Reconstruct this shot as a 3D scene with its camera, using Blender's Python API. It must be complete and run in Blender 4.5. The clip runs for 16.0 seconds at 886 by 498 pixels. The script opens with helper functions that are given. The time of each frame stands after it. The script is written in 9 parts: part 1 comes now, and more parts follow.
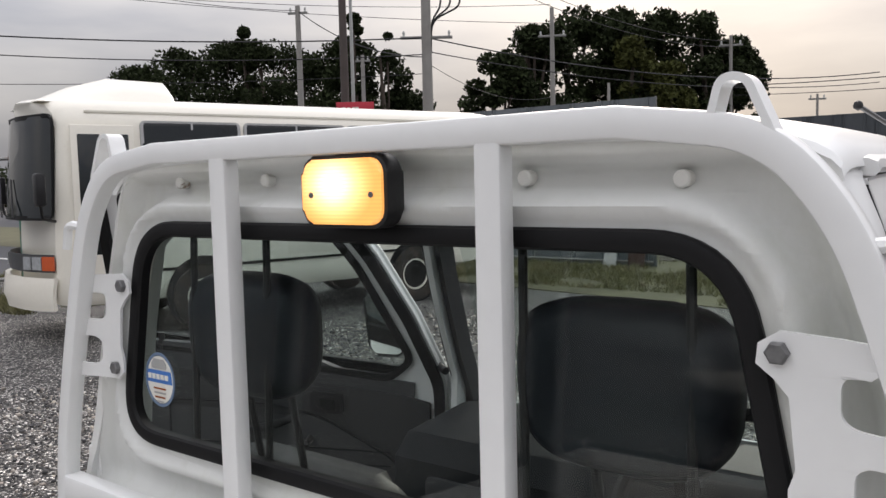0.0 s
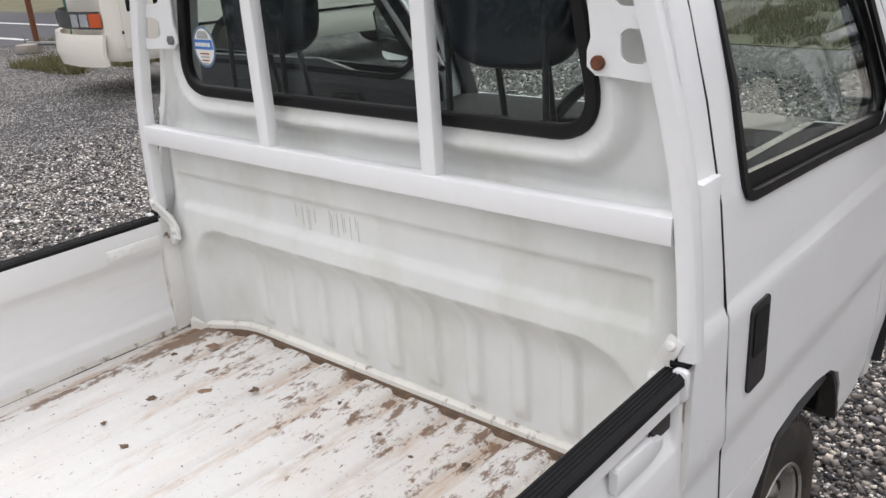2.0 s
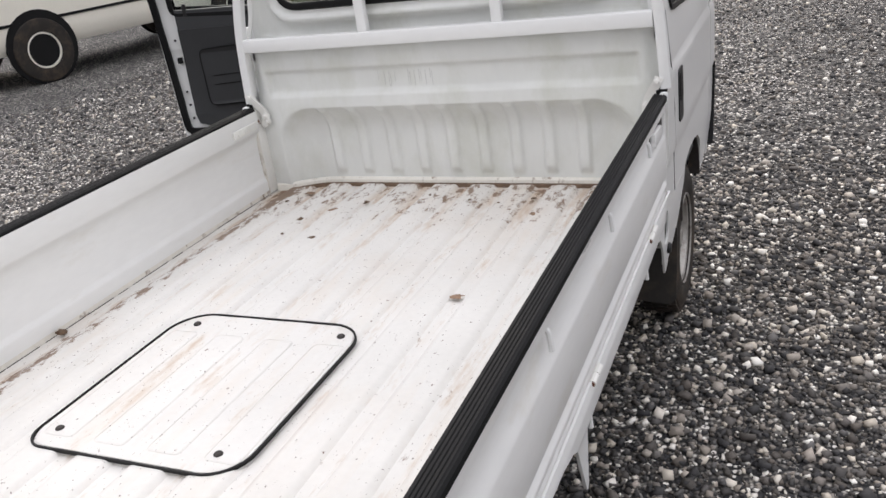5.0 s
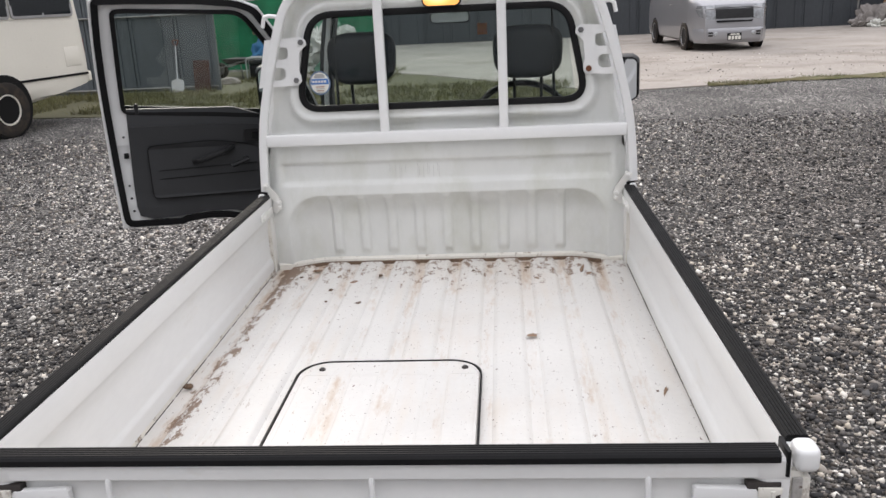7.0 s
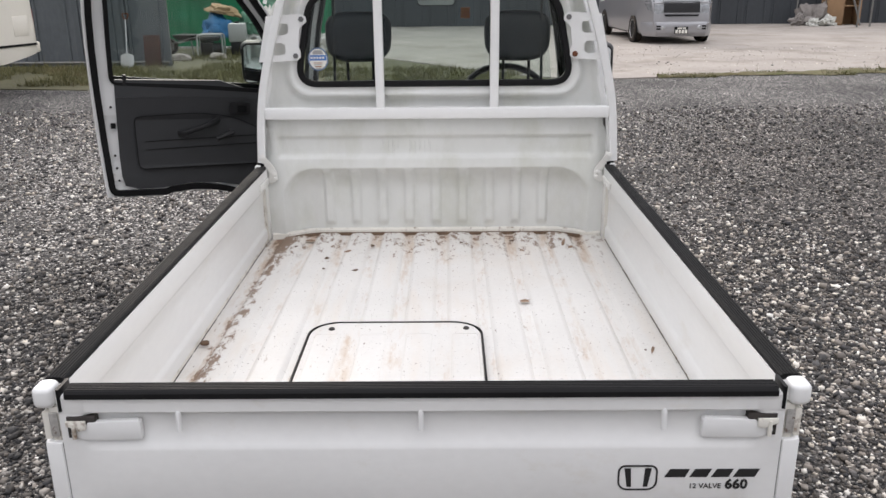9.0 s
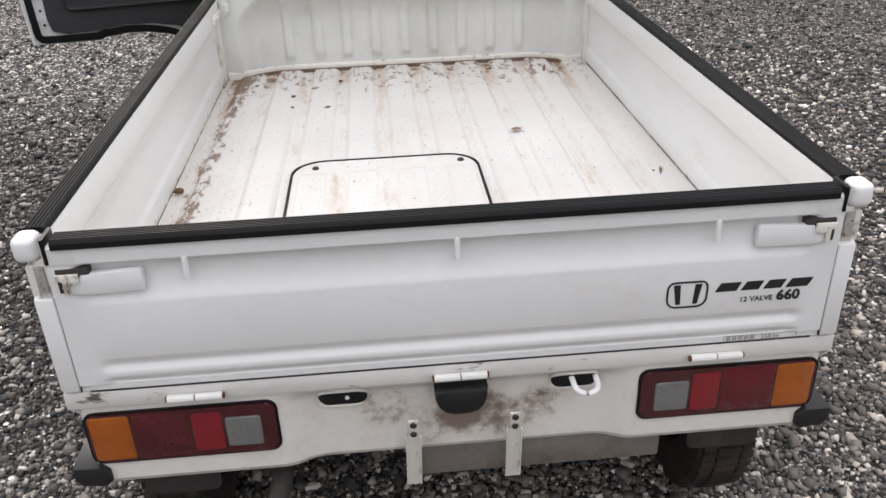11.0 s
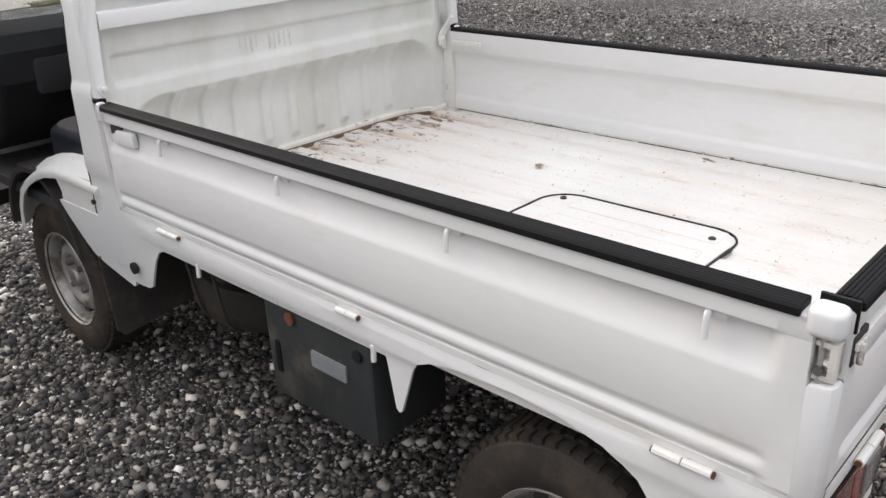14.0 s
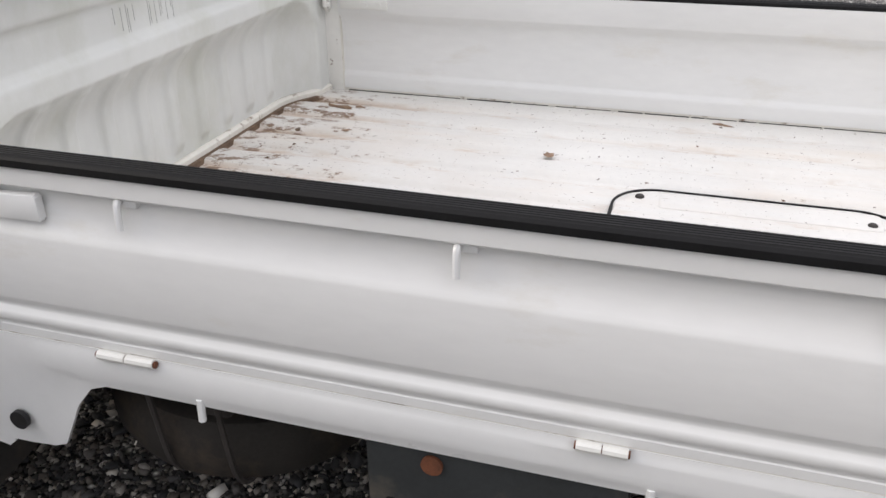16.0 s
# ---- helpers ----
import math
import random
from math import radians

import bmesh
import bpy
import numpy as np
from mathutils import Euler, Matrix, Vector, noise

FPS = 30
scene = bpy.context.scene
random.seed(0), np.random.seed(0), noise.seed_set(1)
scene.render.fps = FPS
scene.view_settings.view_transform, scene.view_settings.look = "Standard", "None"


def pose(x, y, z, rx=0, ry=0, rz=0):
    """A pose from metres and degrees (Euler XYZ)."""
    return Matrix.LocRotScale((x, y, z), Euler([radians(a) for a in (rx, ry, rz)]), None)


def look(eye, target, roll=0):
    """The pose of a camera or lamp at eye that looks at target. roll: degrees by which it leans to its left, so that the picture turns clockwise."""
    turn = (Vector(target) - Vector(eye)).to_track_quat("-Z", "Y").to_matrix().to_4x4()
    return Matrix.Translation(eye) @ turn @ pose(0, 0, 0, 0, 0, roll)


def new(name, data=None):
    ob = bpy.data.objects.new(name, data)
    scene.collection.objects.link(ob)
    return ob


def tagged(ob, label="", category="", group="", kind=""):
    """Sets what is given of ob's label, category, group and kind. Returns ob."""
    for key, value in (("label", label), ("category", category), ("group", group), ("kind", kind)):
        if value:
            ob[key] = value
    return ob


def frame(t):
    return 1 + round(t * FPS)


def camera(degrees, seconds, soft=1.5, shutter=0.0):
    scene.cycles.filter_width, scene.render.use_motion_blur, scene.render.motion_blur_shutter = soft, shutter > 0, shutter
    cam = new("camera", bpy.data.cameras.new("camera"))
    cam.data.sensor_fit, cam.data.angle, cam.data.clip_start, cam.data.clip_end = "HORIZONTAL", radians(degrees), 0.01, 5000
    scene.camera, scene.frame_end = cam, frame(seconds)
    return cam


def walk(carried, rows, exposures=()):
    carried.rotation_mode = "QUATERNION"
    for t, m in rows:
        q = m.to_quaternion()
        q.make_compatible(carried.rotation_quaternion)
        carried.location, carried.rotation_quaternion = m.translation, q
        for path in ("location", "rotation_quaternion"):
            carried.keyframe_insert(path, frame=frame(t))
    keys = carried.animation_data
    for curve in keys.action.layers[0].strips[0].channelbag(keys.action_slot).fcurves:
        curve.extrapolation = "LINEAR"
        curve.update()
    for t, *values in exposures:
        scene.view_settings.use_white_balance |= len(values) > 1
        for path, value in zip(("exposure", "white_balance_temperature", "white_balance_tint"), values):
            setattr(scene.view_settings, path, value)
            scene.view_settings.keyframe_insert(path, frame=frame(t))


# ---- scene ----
from mathutils.geometry import tessellate_polygon

cam = camera(56.0, 16.0)
PATH = [
    (0, (0.705, 1.158, 1.648), (-0.511, 2.738, 1.486), -1.4),
    (0.5, (0.716, 1.13, 1.636), (-0.484, 2.721, 1.464), -0.8),
    (1, (0.813, 1.103, 1.631), (-0.377, 2.682, 1.33), -2.0),
    (1.5, (0.998, 0.97, 1.578), (-0.204, 2.487, 1.073), -2.4),
    (2, (1.129, 0.865, 1.542), (-0.115, 2.262, 0.834), -3.8),
    (2.5, (1.23, 0.624, 1.511), (0.008, 1.998, 0.725), -5.3),
    (3, (1.291, 0.382, 1.531), (0.094, 1.766, 0.724), -5.9),
    (3.5, (1.333, 0.16, 1.506), (0.154, 1.544, 0.671), -6.8),
    (4, (1.332, -0.029, 1.532), (0.216, 1.394, 0.679), -7.7),
    (4.2, (1.297, -0.116, 1.533), (0.241, 1.356, 0.686), -8.0),
    (6.3, (0.467, -0.892, 1.598), (0.148, 0.951, 0.892), -5.7),
    (6.5, (0.37, -0.963, 1.623), (0.115, 0.902, 0.946), -4.9),
    (7, (0.226, -1.154, 1.638), (0.073, 0.753, 1.053), -2.8),
    (7.5, (0.149, -1.287, 1.666), (0.068, 0.645, 1.156), -2.1),
    (8, (0.08, -1.324, 1.675), (0.044, 0.618, 1.201), -1.6),
    (8.5, (0.058, -1.333, 1.674), (0.039, 0.601, 1.167), -1.0),
    (9, (0.053, -1.329, 1.641), (0.038, 0.572, 1.02), -0.5),
    (9.5, (0.059, -1.317, 1.597), (0.034, 0.525, 0.817), -0.5),
    (10, (0.078, -1.277, 1.56), (0.02, 0.497, 0.639), -0.8),
    (10.2, (0.083, -1.261, 1.554), (0.002, 0.493, 0.598), -1.3),
    (12.3, (-0.904, -0.977, 1.441), (-0.067, 0.591, 0.523), -4.1),
    (12.5, (-1.039, -0.926, 1.428), (-0.113, 0.587, 0.504), -4.1),
    (13, (-1.333, -0.765, 1.455), (-0.21, 0.65, 0.595), -3.2),
    (13.5, (-1.499, -0.485, 1.431), (-0.26, 0.864, 0.628), -2.7),
    (14, (-1.632, -0.249, 1.43), (-0.307, 1.015, 0.626), -2.6),
    (14.5, (-1.718, 0.049, 1.418), (-0.288, 1.172, 0.586), -1.7),
    (15, (-1.7, 0.329, 1.38), (-0.208, 1.338, 0.511), -1.0),
    (15.5, (-1.603, 0.609, 1.366), (-0.014, 1.432, 0.474), -1.0),
    (16, (-1.511, 0.868, 1.33), (0.188, 1.403, 0.421), -0.6),
]
walk(cam, [(t, look(eye, target, roll)) for t, eye, target, roll in PATH],
     exposures=[(t, e, 6600, 12.5) for t, e in ((0, 0.30), (0.7, 0.40), (1.3, 0.62), (2.2, 0.60), (3.0, 0.46), (4.0, 0.44), (7.0, 0.45), (10.0, 0.48), (13.5, 0.50), (16.0, 0.44))])

# ---- world, sun and materials ----
SUN_EL, SUN_AZ = 24.0, 20.0          # degrees; azimuth from +y towards -x
world = bpy.data.worlds.new("overcast_sky")
scene.world = world
world.use_nodes = True
wt = world.node_tree
wt.nodes.clear()


def link(tree, a, b):
    tree.links.new(a, b)


wout = wt.nodes.new("ShaderNodeOutputWorld")
wbg = wt.nodes.new("ShaderNodeBackground")
wsky = wt.nodes.new("ShaderNodeTexSky")
wsky.sky_type, wsky.sun_disc = "NISHITA", False
wsky.sun_elevation, wsky.sun_rotation = radians(SUN_EL), radians(-SUN_AZ)
wsky.air_density, wsky.dust_density = 1.0, 3.0
wco = wt.nodes.new("ShaderNodeTexCoord")
wmap = wt.nodes.new("ShaderNodeMapping")
wmap.inputs["Scale"].default_value = (1.6, 1.6, 7.0)
wnoise = wt.nodes.new("ShaderNodeTexNoise")
wnoise.inputs["Scale"].default_value, wnoise.inputs["Detail"].default_value = 1.7, 7.0
wramp = wt.nodes.new("ShaderNodeValToRGB")
wramp.color_ramp.elements[0].position, wramp.color_ramp.elements[0].color = 0.36, (5.3, 5.5, 6.1, 1)
wramp.color_ramp.elements[1].position, wramp.color_ramp.elements[1].color = 0.64, (8.6, 8.5, 8.5, 1)
wmix = wt.nodes.new("ShaderNodeMixRGB")
wmix.inputs["Fac"].default_value = 0.86
link(wt, wco.outputs["Generated"], wmap.inputs["Vector"])
link(wt, wmap.outputs["Vector"], wnoise.inputs["Vector"])
link(wt, wnoise.outputs["Fac"], wramp.inputs["Fac"])
link(wt, wsky.outputs["Color"], wmix.inputs["Color1"])
link(wt, wramp.outputs["Color"], wmix.inputs["Color2"])
# an overcast sky is brighter overhead than at the horizon
wsep = wt.nodes.new("ShaderNodeSeparateXYZ")
wgrad = wt.nodes.new("ShaderNodeMapRange")
wgrad.inputs["From Min"].default_value, wgrad.inputs["From Max"].default_value = 0.05, 0.9
wgrad.inputs["To Min"].default_value, wgrad.inputs["To Max"].default_value = 0.50, 2.75
wmul = wt.nodes.new("ShaderNodeVectorMath")
wmul.operation = "SCALE"
link(wt, wco.outputs["Generated"], wsep.inputs["Vector"])
link(wt, wsep.outputs["Z"], wgrad.inputs["Value"])
link(wt, wmix.outputs["Color"], wmul.inputs[0])
link(wt, wgrad.outputs["Result"], wmul.inputs["Scale"])
link(wt, wmul.outputs["Vector"], wbg.inputs["Color"])
wbg.inputs["Strength"].default_value = 0.085
link(wt, wbg.outputs["Background"], wout.inputs["Surface"])

sun = new("sun", bpy.data.lights.new("sun", "SUN"))
sun.data.energy, sun.data.angle, sun.data.color = 0.9, radians(25), (1.0, 0.93, 0.84)
sun.matrix_world = look((0, 0, 30), (30 * math.sin(radians(SUN_AZ)) * math.cos(radians(SUN_EL)),
                                     -30 * math.cos(radians(SUN_AZ)) * math.cos(radians(SUN_EL)), 30 - 30 * math.sin(radians(SUN_EL))))


# A material: base colour with stains and grain at two scales, gloss and fine relief.
def surface(name, col, rough=0.5, metal=0.0, var=0.12, scale=6.0, fine=90.0, bump=0.1, dirt=None, dirt_at=0.62,
            dirt_scale=9.0, coat=0.0, stretch=(1, 1, 1), rough_var=0.1, island=0.0, obj=0.0, transmission=0.0, dist=0.002, soft=0.06, spec=0.5):
    m = bpy.data.materials.new(name)
    m.use_nodes = True
    t = m.node_tree
    b = t.nodes["Principled BSDF"]
    co = t.nodes.new("ShaderNodeTexCoord")
    mp = t.nodes.new("ShaderNodeMapping")
    mp.inputs["Scale"].default_value = stretch
    link(t, co.outputs["Object"], mp.inputs["Vector"])
    big = t.nodes.new("ShaderNodeTexNoise")
    big.inputs["Scale"].default_value, big.inputs["Detail"].default_value = scale, 6.0
    small = t.nodes.new("ShaderNodeTexNoise")
    small.inputs["Scale"].default_value, small.inputs["Detail"].default_value = fine, 4.0
    for n in (big, small):
        link(t, mp.outputs["Vector"], n.inputs["Vector"])
    mix = t.nodes.new("ShaderNodeMath")
    mix.operation = "MULTIPLY_ADD"
    link(t, big.outputs["Fac"], mix.inputs[0])
    mix.inputs[1].default_value = 0.65
    half = t.nodes.new("ShaderNodeMath")
    half.operation = "MULTIPLY"
    link(t, small.outputs["Fac"], half.inputs[0])
    half.inputs[1].default_value = 0.35
    link(t, half.outputs[0], mix.inputs[2])
    ramp = t.nodes.new("ShaderNodeValToRGB")
    lo = [max(0.0, c * (1 - var)) for c in col]
    hi = [min(1.0, c * (1 + var)) for c in col]
    ramp.color_ramp.elements[0].position, ramp.color_ramp.elements[0].color = 0.3, (*lo, 1)
    ramp.color_ramp.elements[1].position, ramp.color_ramp.elements[1].color = 0.7, (*hi, 1)
    link(t, mix.outputs[0], ramp.inputs["Fac"])
    colour = ramp.outputs["Color"]
    if island or obj:
        g = t.nodes.new("ShaderNodeNewGeometry") if island else t.nodes.new("ShaderNodeObjectInfo")
        r2 = t.nodes.new("ShaderNodeMapRange")
        r2.inputs["To Min"].default_value, r2.inputs["To Max"].default_value = 1 - (island or obj), 1 + (island or obj)
        link(t, g.outputs["Random Per Island"] if island else g.outputs["Random"], r2.inputs["Value"])
        hsv = t.nodes.new("ShaderNodeHueSaturation")
        link(t, colour, hsv.inputs["Color"])
        link(t, r2.outputs["Result"], hsv.inputs["Value"])
        colour = hsv.outputs["Color"]
    if dirt:
        dn = t.nodes.new("ShaderNodeTexNoise")
        dn.inputs["Scale"].default_value, dn.inputs["Detail"].default_value, dn.inputs["Roughness"].default_value = dirt_scale, 9.0, 0.68
        link(t, mp.outputs["Vector"], dn.inputs["Vector"])
        dr = t.nodes.new("ShaderNodeValToRGB")
        dr.color_ramp.elements[0].position, dr.color_ramp.elements[0].color = dirt_at, (0, 0, 0, 1)
        dr.color_ramp.elements[1].position, dr.color_ramp.elements[1].color = dirt_at + soft, (1, 1, 1, 1)
        link(t, dn.outputs["Fac"], dr.inputs["Fac"])
        dm = t.nodes.new("ShaderNodeMixRGB")
        dm.inputs["Color2"].default_value = (*dirt, 1)
        link(t, dr.outputs["Color"], dm.inputs["Fac"])
        link(t, colour, dm.inputs["Color1"])
        colour = dm.outputs["Color"]
    link(t, colour, b.inputs["Base Color"])
    rr = t.nodes.new("ShaderNodeMapRange")
    rr.inputs["To Min"].default_value, rr.inputs["To Max"].default_value = max(0.02, rough - rough_var), min(1.0, rough + rough_var)
    link(t, big.outputs["Fac"], rr.inputs["Value"])
    link(t, rr.outputs["Result"], b.inputs["Roughness"])
    b.inputs["Metallic"].default_value = metal
    b.inputs["Coat Weight"].default_value = coat
    b.inputs["Specular IOR Level"].default_value = spec
    b.inputs["Coat Roughness"].default_value = 0.08
    if transmission:
        b.inputs["Transmission Weight"].default_value = transmission
    if bump:
        bp = t.nodes.new("ShaderNodeBump")
        bp.inputs["Strength"].default_value, bp.inputs["Distance"].default_value = bump, dist
        link(t, small.outputs["Fac"], bp.inputs["Height"])
        link(t, bp.outputs["Normal"], b.inputs["Normal"])
    return m


def clear_glass(name, tint=(0.85, 0.9, 0.88), rough=0.0, gloss=0.045):
    """Thin pane: see-through with a mirror-like gloss that grows at a slant."""
    m = bpy.data.materials.new(name)
    m.use_nodes = True
    t = m.node_tree
    t.nodes.clear()
    out = t.nodes.new("ShaderNodeOutputMaterial")
    tr = t.nodes.new("ShaderNodeBsdfTransparent")
    tr.inputs["Color"].default_value = (*tint, 1)
    gl = t.nodes.new("ShaderNodeBsdfGlossy")
    gl.inputs["Roughness"].default_value = rough
    lw = t.nodes.new("ShaderNodeLayerWeight")
    lw.inputs["Blend"].default_value = 0.5
    pw = t.nodes.new("ShaderNodeMath")
    pw.operation, pw.inputs[1].default_value = "POWER", 5.0
    ma = t.nodes.new("ShaderNodeMath")
    ma.operation, ma.inputs[1].default_value, ma.inputs[2].default_value = "MULTIPLY_ADD", 0.9, gloss
    mx = t.nodes.new("ShaderNodeMixShader")
    link(t, lw.outputs["Facing"], pw.inputs[0])
    link(t, pw.outputs[0], ma.inputs[0])
    link(t, ma.outputs[0], mx.inputs["Fac"])
    link(t, tr.outputs["BSDF"], mx.inputs[1])
    link(t, gl.outputs["BSDF"], mx.inputs[2])
    link(t, mx.outputs["Shader"], out.inputs["Surface"])
    return m


def glowing(name, col, strength):
    m = bpy.data.materials.new(name)
    m.use_nodes = True
    b = m.node_tree.nodes["Principled BSDF"]
    b.inputs["Base Color"].default_value = (*col, 1)
    b.inputs["Emission Color"].default_value = (*col, 1)
    b.inputs["Emission Strength"].default_value = strength
    b.inputs["Roughness"].default_value = 0.15
    return m


PAINT = surface("white_paint", (0.76, 0.765, 0.755), 0.3, var=0.03, scale=3, fine=40, bump=0.02, coat=0.35,
                dirt=(0.36, 0.29, 0.21), dirt_at=0.705, dirt_scale=26, soft=0.04, rough_var=0.06)
PAINT_WORN = surface("worn_white_paint", (0.74, 0.735, 0.70), 0.42, var=0.06, scale=5, fine=60, bump=0.06,
                     dirt=(0.17, 0.10, 0.06), dirt_at=0.645, dirt_scale=24, rough_var=0.1, soft=0.03)
PAINT_WALL = surface("cab_wall_paint", (0.662, 0.672, 0.650), 0.42, var=0.05, scale=2.6, fine=16, bump=0.02,
                     dirt=(0.545, 0.555, 0.495), dirt_at=0.48, dirt_scale=3.2, stretch=(1.5, 1.5, 0.8), rough_var=0.1, soft=0.28)
GATE_PAINT = surface("stained_white_paint", (0.755, 0.758, 0.745), 0.32, var=0.045, scale=3, fine=40, bump=0.025, coat=0.3, dirt=(0.655, 0.63, 0.565), dirt_at=0.57, dirt_scale=4.5, soft=0.22, stretch=(1, 0.5, 1.6))
SILL_PAINT = surface("scraped_white_paint", (0.66, 0.65, 0.62), 0.48, var=0.12, scale=9, fine=60, bump=0.06, dirt=(0.10, 0.085, 0.07), dirt_at=0.60, dirt_scale=26, soft=0.05, stretch=(0.35, 1, 1))
PAINT_DIRTY = surface("grimy_white_paint", (0.70, 0.68, 0.62), 0.5, var=0.1, scale=6, fine=60, bump=0.05,
                      dirt=(0.20, 0.14, 0.09), dirt_at=0.55, dirt_scale=18, stretch=(1, 1, 0.6), soft=0.1)
RUBBER = surface("black_rubber", (0.009, 0.009, 0.0095), 0.6, spec=0.16, var=0.3, scale=14, fine=200, bump=0.15, rough_var=0.12)
RUBBER_SEAL = surface("seal_rubber", (0.006, 0.006, 0.0065), 0.5, spec=0.22, var=0.2, scale=14, fine=150, bump=0.05)
PLASTIC = surface("black_plastic", (0.014, 0.014, 0.015), 0.45, spec=0.35, var=0.25, scale=20, fine=260, bump=0.12)
PLASTIC_DUSTY = surface("dusty_grey_plastic", (0.026, 0.029, 0.030), 0.6, var=0.25, scale=8, fine=120, bump=0.1,
                        dirt=(0.13, 0.11, 0.085), dirt_at=0.52, dirt_scale=5, soft=0.25)
TRIM_GREY = surface("door_trim_vinyl", (0.030, 0.031, 0.033), 0.62, var=0.15, scale=12, fine=400, bump=0.25)
SEAT_CLOTH = surface("seat_vinyl", (0.009, 0.011, 0.016), 0.5, spec=0.3, var=0.2, scale=10, fine=90, bump=0.06)
SEAT_TOP = surface("brown_grey_seat_cloth", (0.085, 0.076, 0.070), 0.85, var=0.2, scale=8, fine=400, bump=0.3)
SEAT_GREY = surface("grey_seat_cloth", (0.032, 0.033, 0.036), 0.8, var=0.15, scale=10, fine=500, bump=0.3)
CABIN_GREY = surface("cabin_grey_plastic", (0.04, 0.042, 0.045), 0.55, var=0.15, scale=8, fine=200, bump=0.12)
DASH = surface("matt_dashboard_vinyl", (0.022, 0.023, 0.025), 0.92, spec=0.12, var=0.2, scale=8, fine=200, bump=0.15)
STEEL = surface("wheel_steel", (0.42, 0.405, 0.38), 0.42, metal=0.6, var=0.2, scale=12, fine=120, bump=0.05,
                dirt=(0.11, 0.075, 0.05), dirt_at=0.50, dirt_scale=9, soft=0.18)
TYRE = surface("tyre_rubber", (0.028, 0.025, 0.022), 0.8, spec=0.25, var=0.25, scale=10, fine=140, bump=0.3,
               dirt=(0.075, 0.055, 0.04), dirt_at=0.47, dirt_scale=8, soft=0.25)
UNDER = surface("underbody_dark", (0.035, 0.03, 0.027), 0.8, var=0.35, scale=8, fine=60, bump=0.2,
                dirt=(0.10, 0.06, 0.035), dirt_at=0.6, dirt_scale=9, soft=0.15)
MUD = surface("muddy_flap", (0.034, 0.031, 0.028), 0.8, var=0.25, scale=6, fine=60, bump=0.15,
              dirt=(0.10, 0.072, 0.052), dirt_at=0.5, dirt_scale=6, soft=0.3)
DUSTY_STEEL = surface("dusty_steel", (0.17, 0.155, 0.135), 0.75, var=0.2, scale=6, fine=80, bump=0.1, dirt=(0.09, 0.07, 0.05), dirt_at=0.52, dirt_scale=7, soft=0.2)
RUST = surface("rust", (0.13, 0.045, 0.02), 0.85, var=0.4, scale=60, fine=300, bump=0.3)
ZINC = surface("zinc_bolt", (0.17, 0.17, 0.17), 0.5, metal=0.6, var=0.2, scale=80, fine=300, bump=0.1)
ZINC_PALE = surface("bright_catch_steel", (0.55, 0.54, 0.52), 0.38, metal=0.6, var=0.25, scale=60, fine=300, bump=0.15, dirt=(0.16, 0.11, 0.08), dirt_at=0.56, dirt_scale=60, soft=0.1)
MIRROR = surface("mirror_glass", (0.8, 0.82, 0.84), 0.03, metal=1.0, var=0.0, bump=0.0, rough_var=0.0)
GLASS = clear_glass("window_glass", (0.86, 0.90, 0.89), gloss=0.030)
GLASS_CLEAR = clear_glass("clear_glass", (0.92, 0.95, 0.94))
LENS_RED = surface("red_lens", (0.052, 0.003, 0.006), 0.22, var=0.25, scale=16, fine=200, bump=0.1, coat=0.6)
LENS_RED_BRIGHT = surface("bright_red_lens", (0.20, 0.005, 0.012), 0.2, var=0.25, scale=16, fine=200, bump=0.1, coat=0.6)
LENS_RED_MID = surface("middle_red_lens", (0.105, 0.004, 0.008), 0.2, var=0.3, scale=16, fine=200, bump=0.1, coat=0.6)
LENS_AMBER = surface("amber_lens", (0.33, 0.080, 0.004), 0.2, var=0.25, scale=16, fine=200, bump=0.1, coat=0.6)
LENS_RED_DARK = surface("dull_red_lens", (0.070, 0.0035, 0.006), 0.25, var=0.35, scale=16, fine=200, bump=0.1, coat=0.5)
LENS_WHITE = surface("reversing_lens", (0.15, 0.152, 0.145), 0.14, var=0.2, scale=16, fine=200, bump=0.15, coat=0.6)


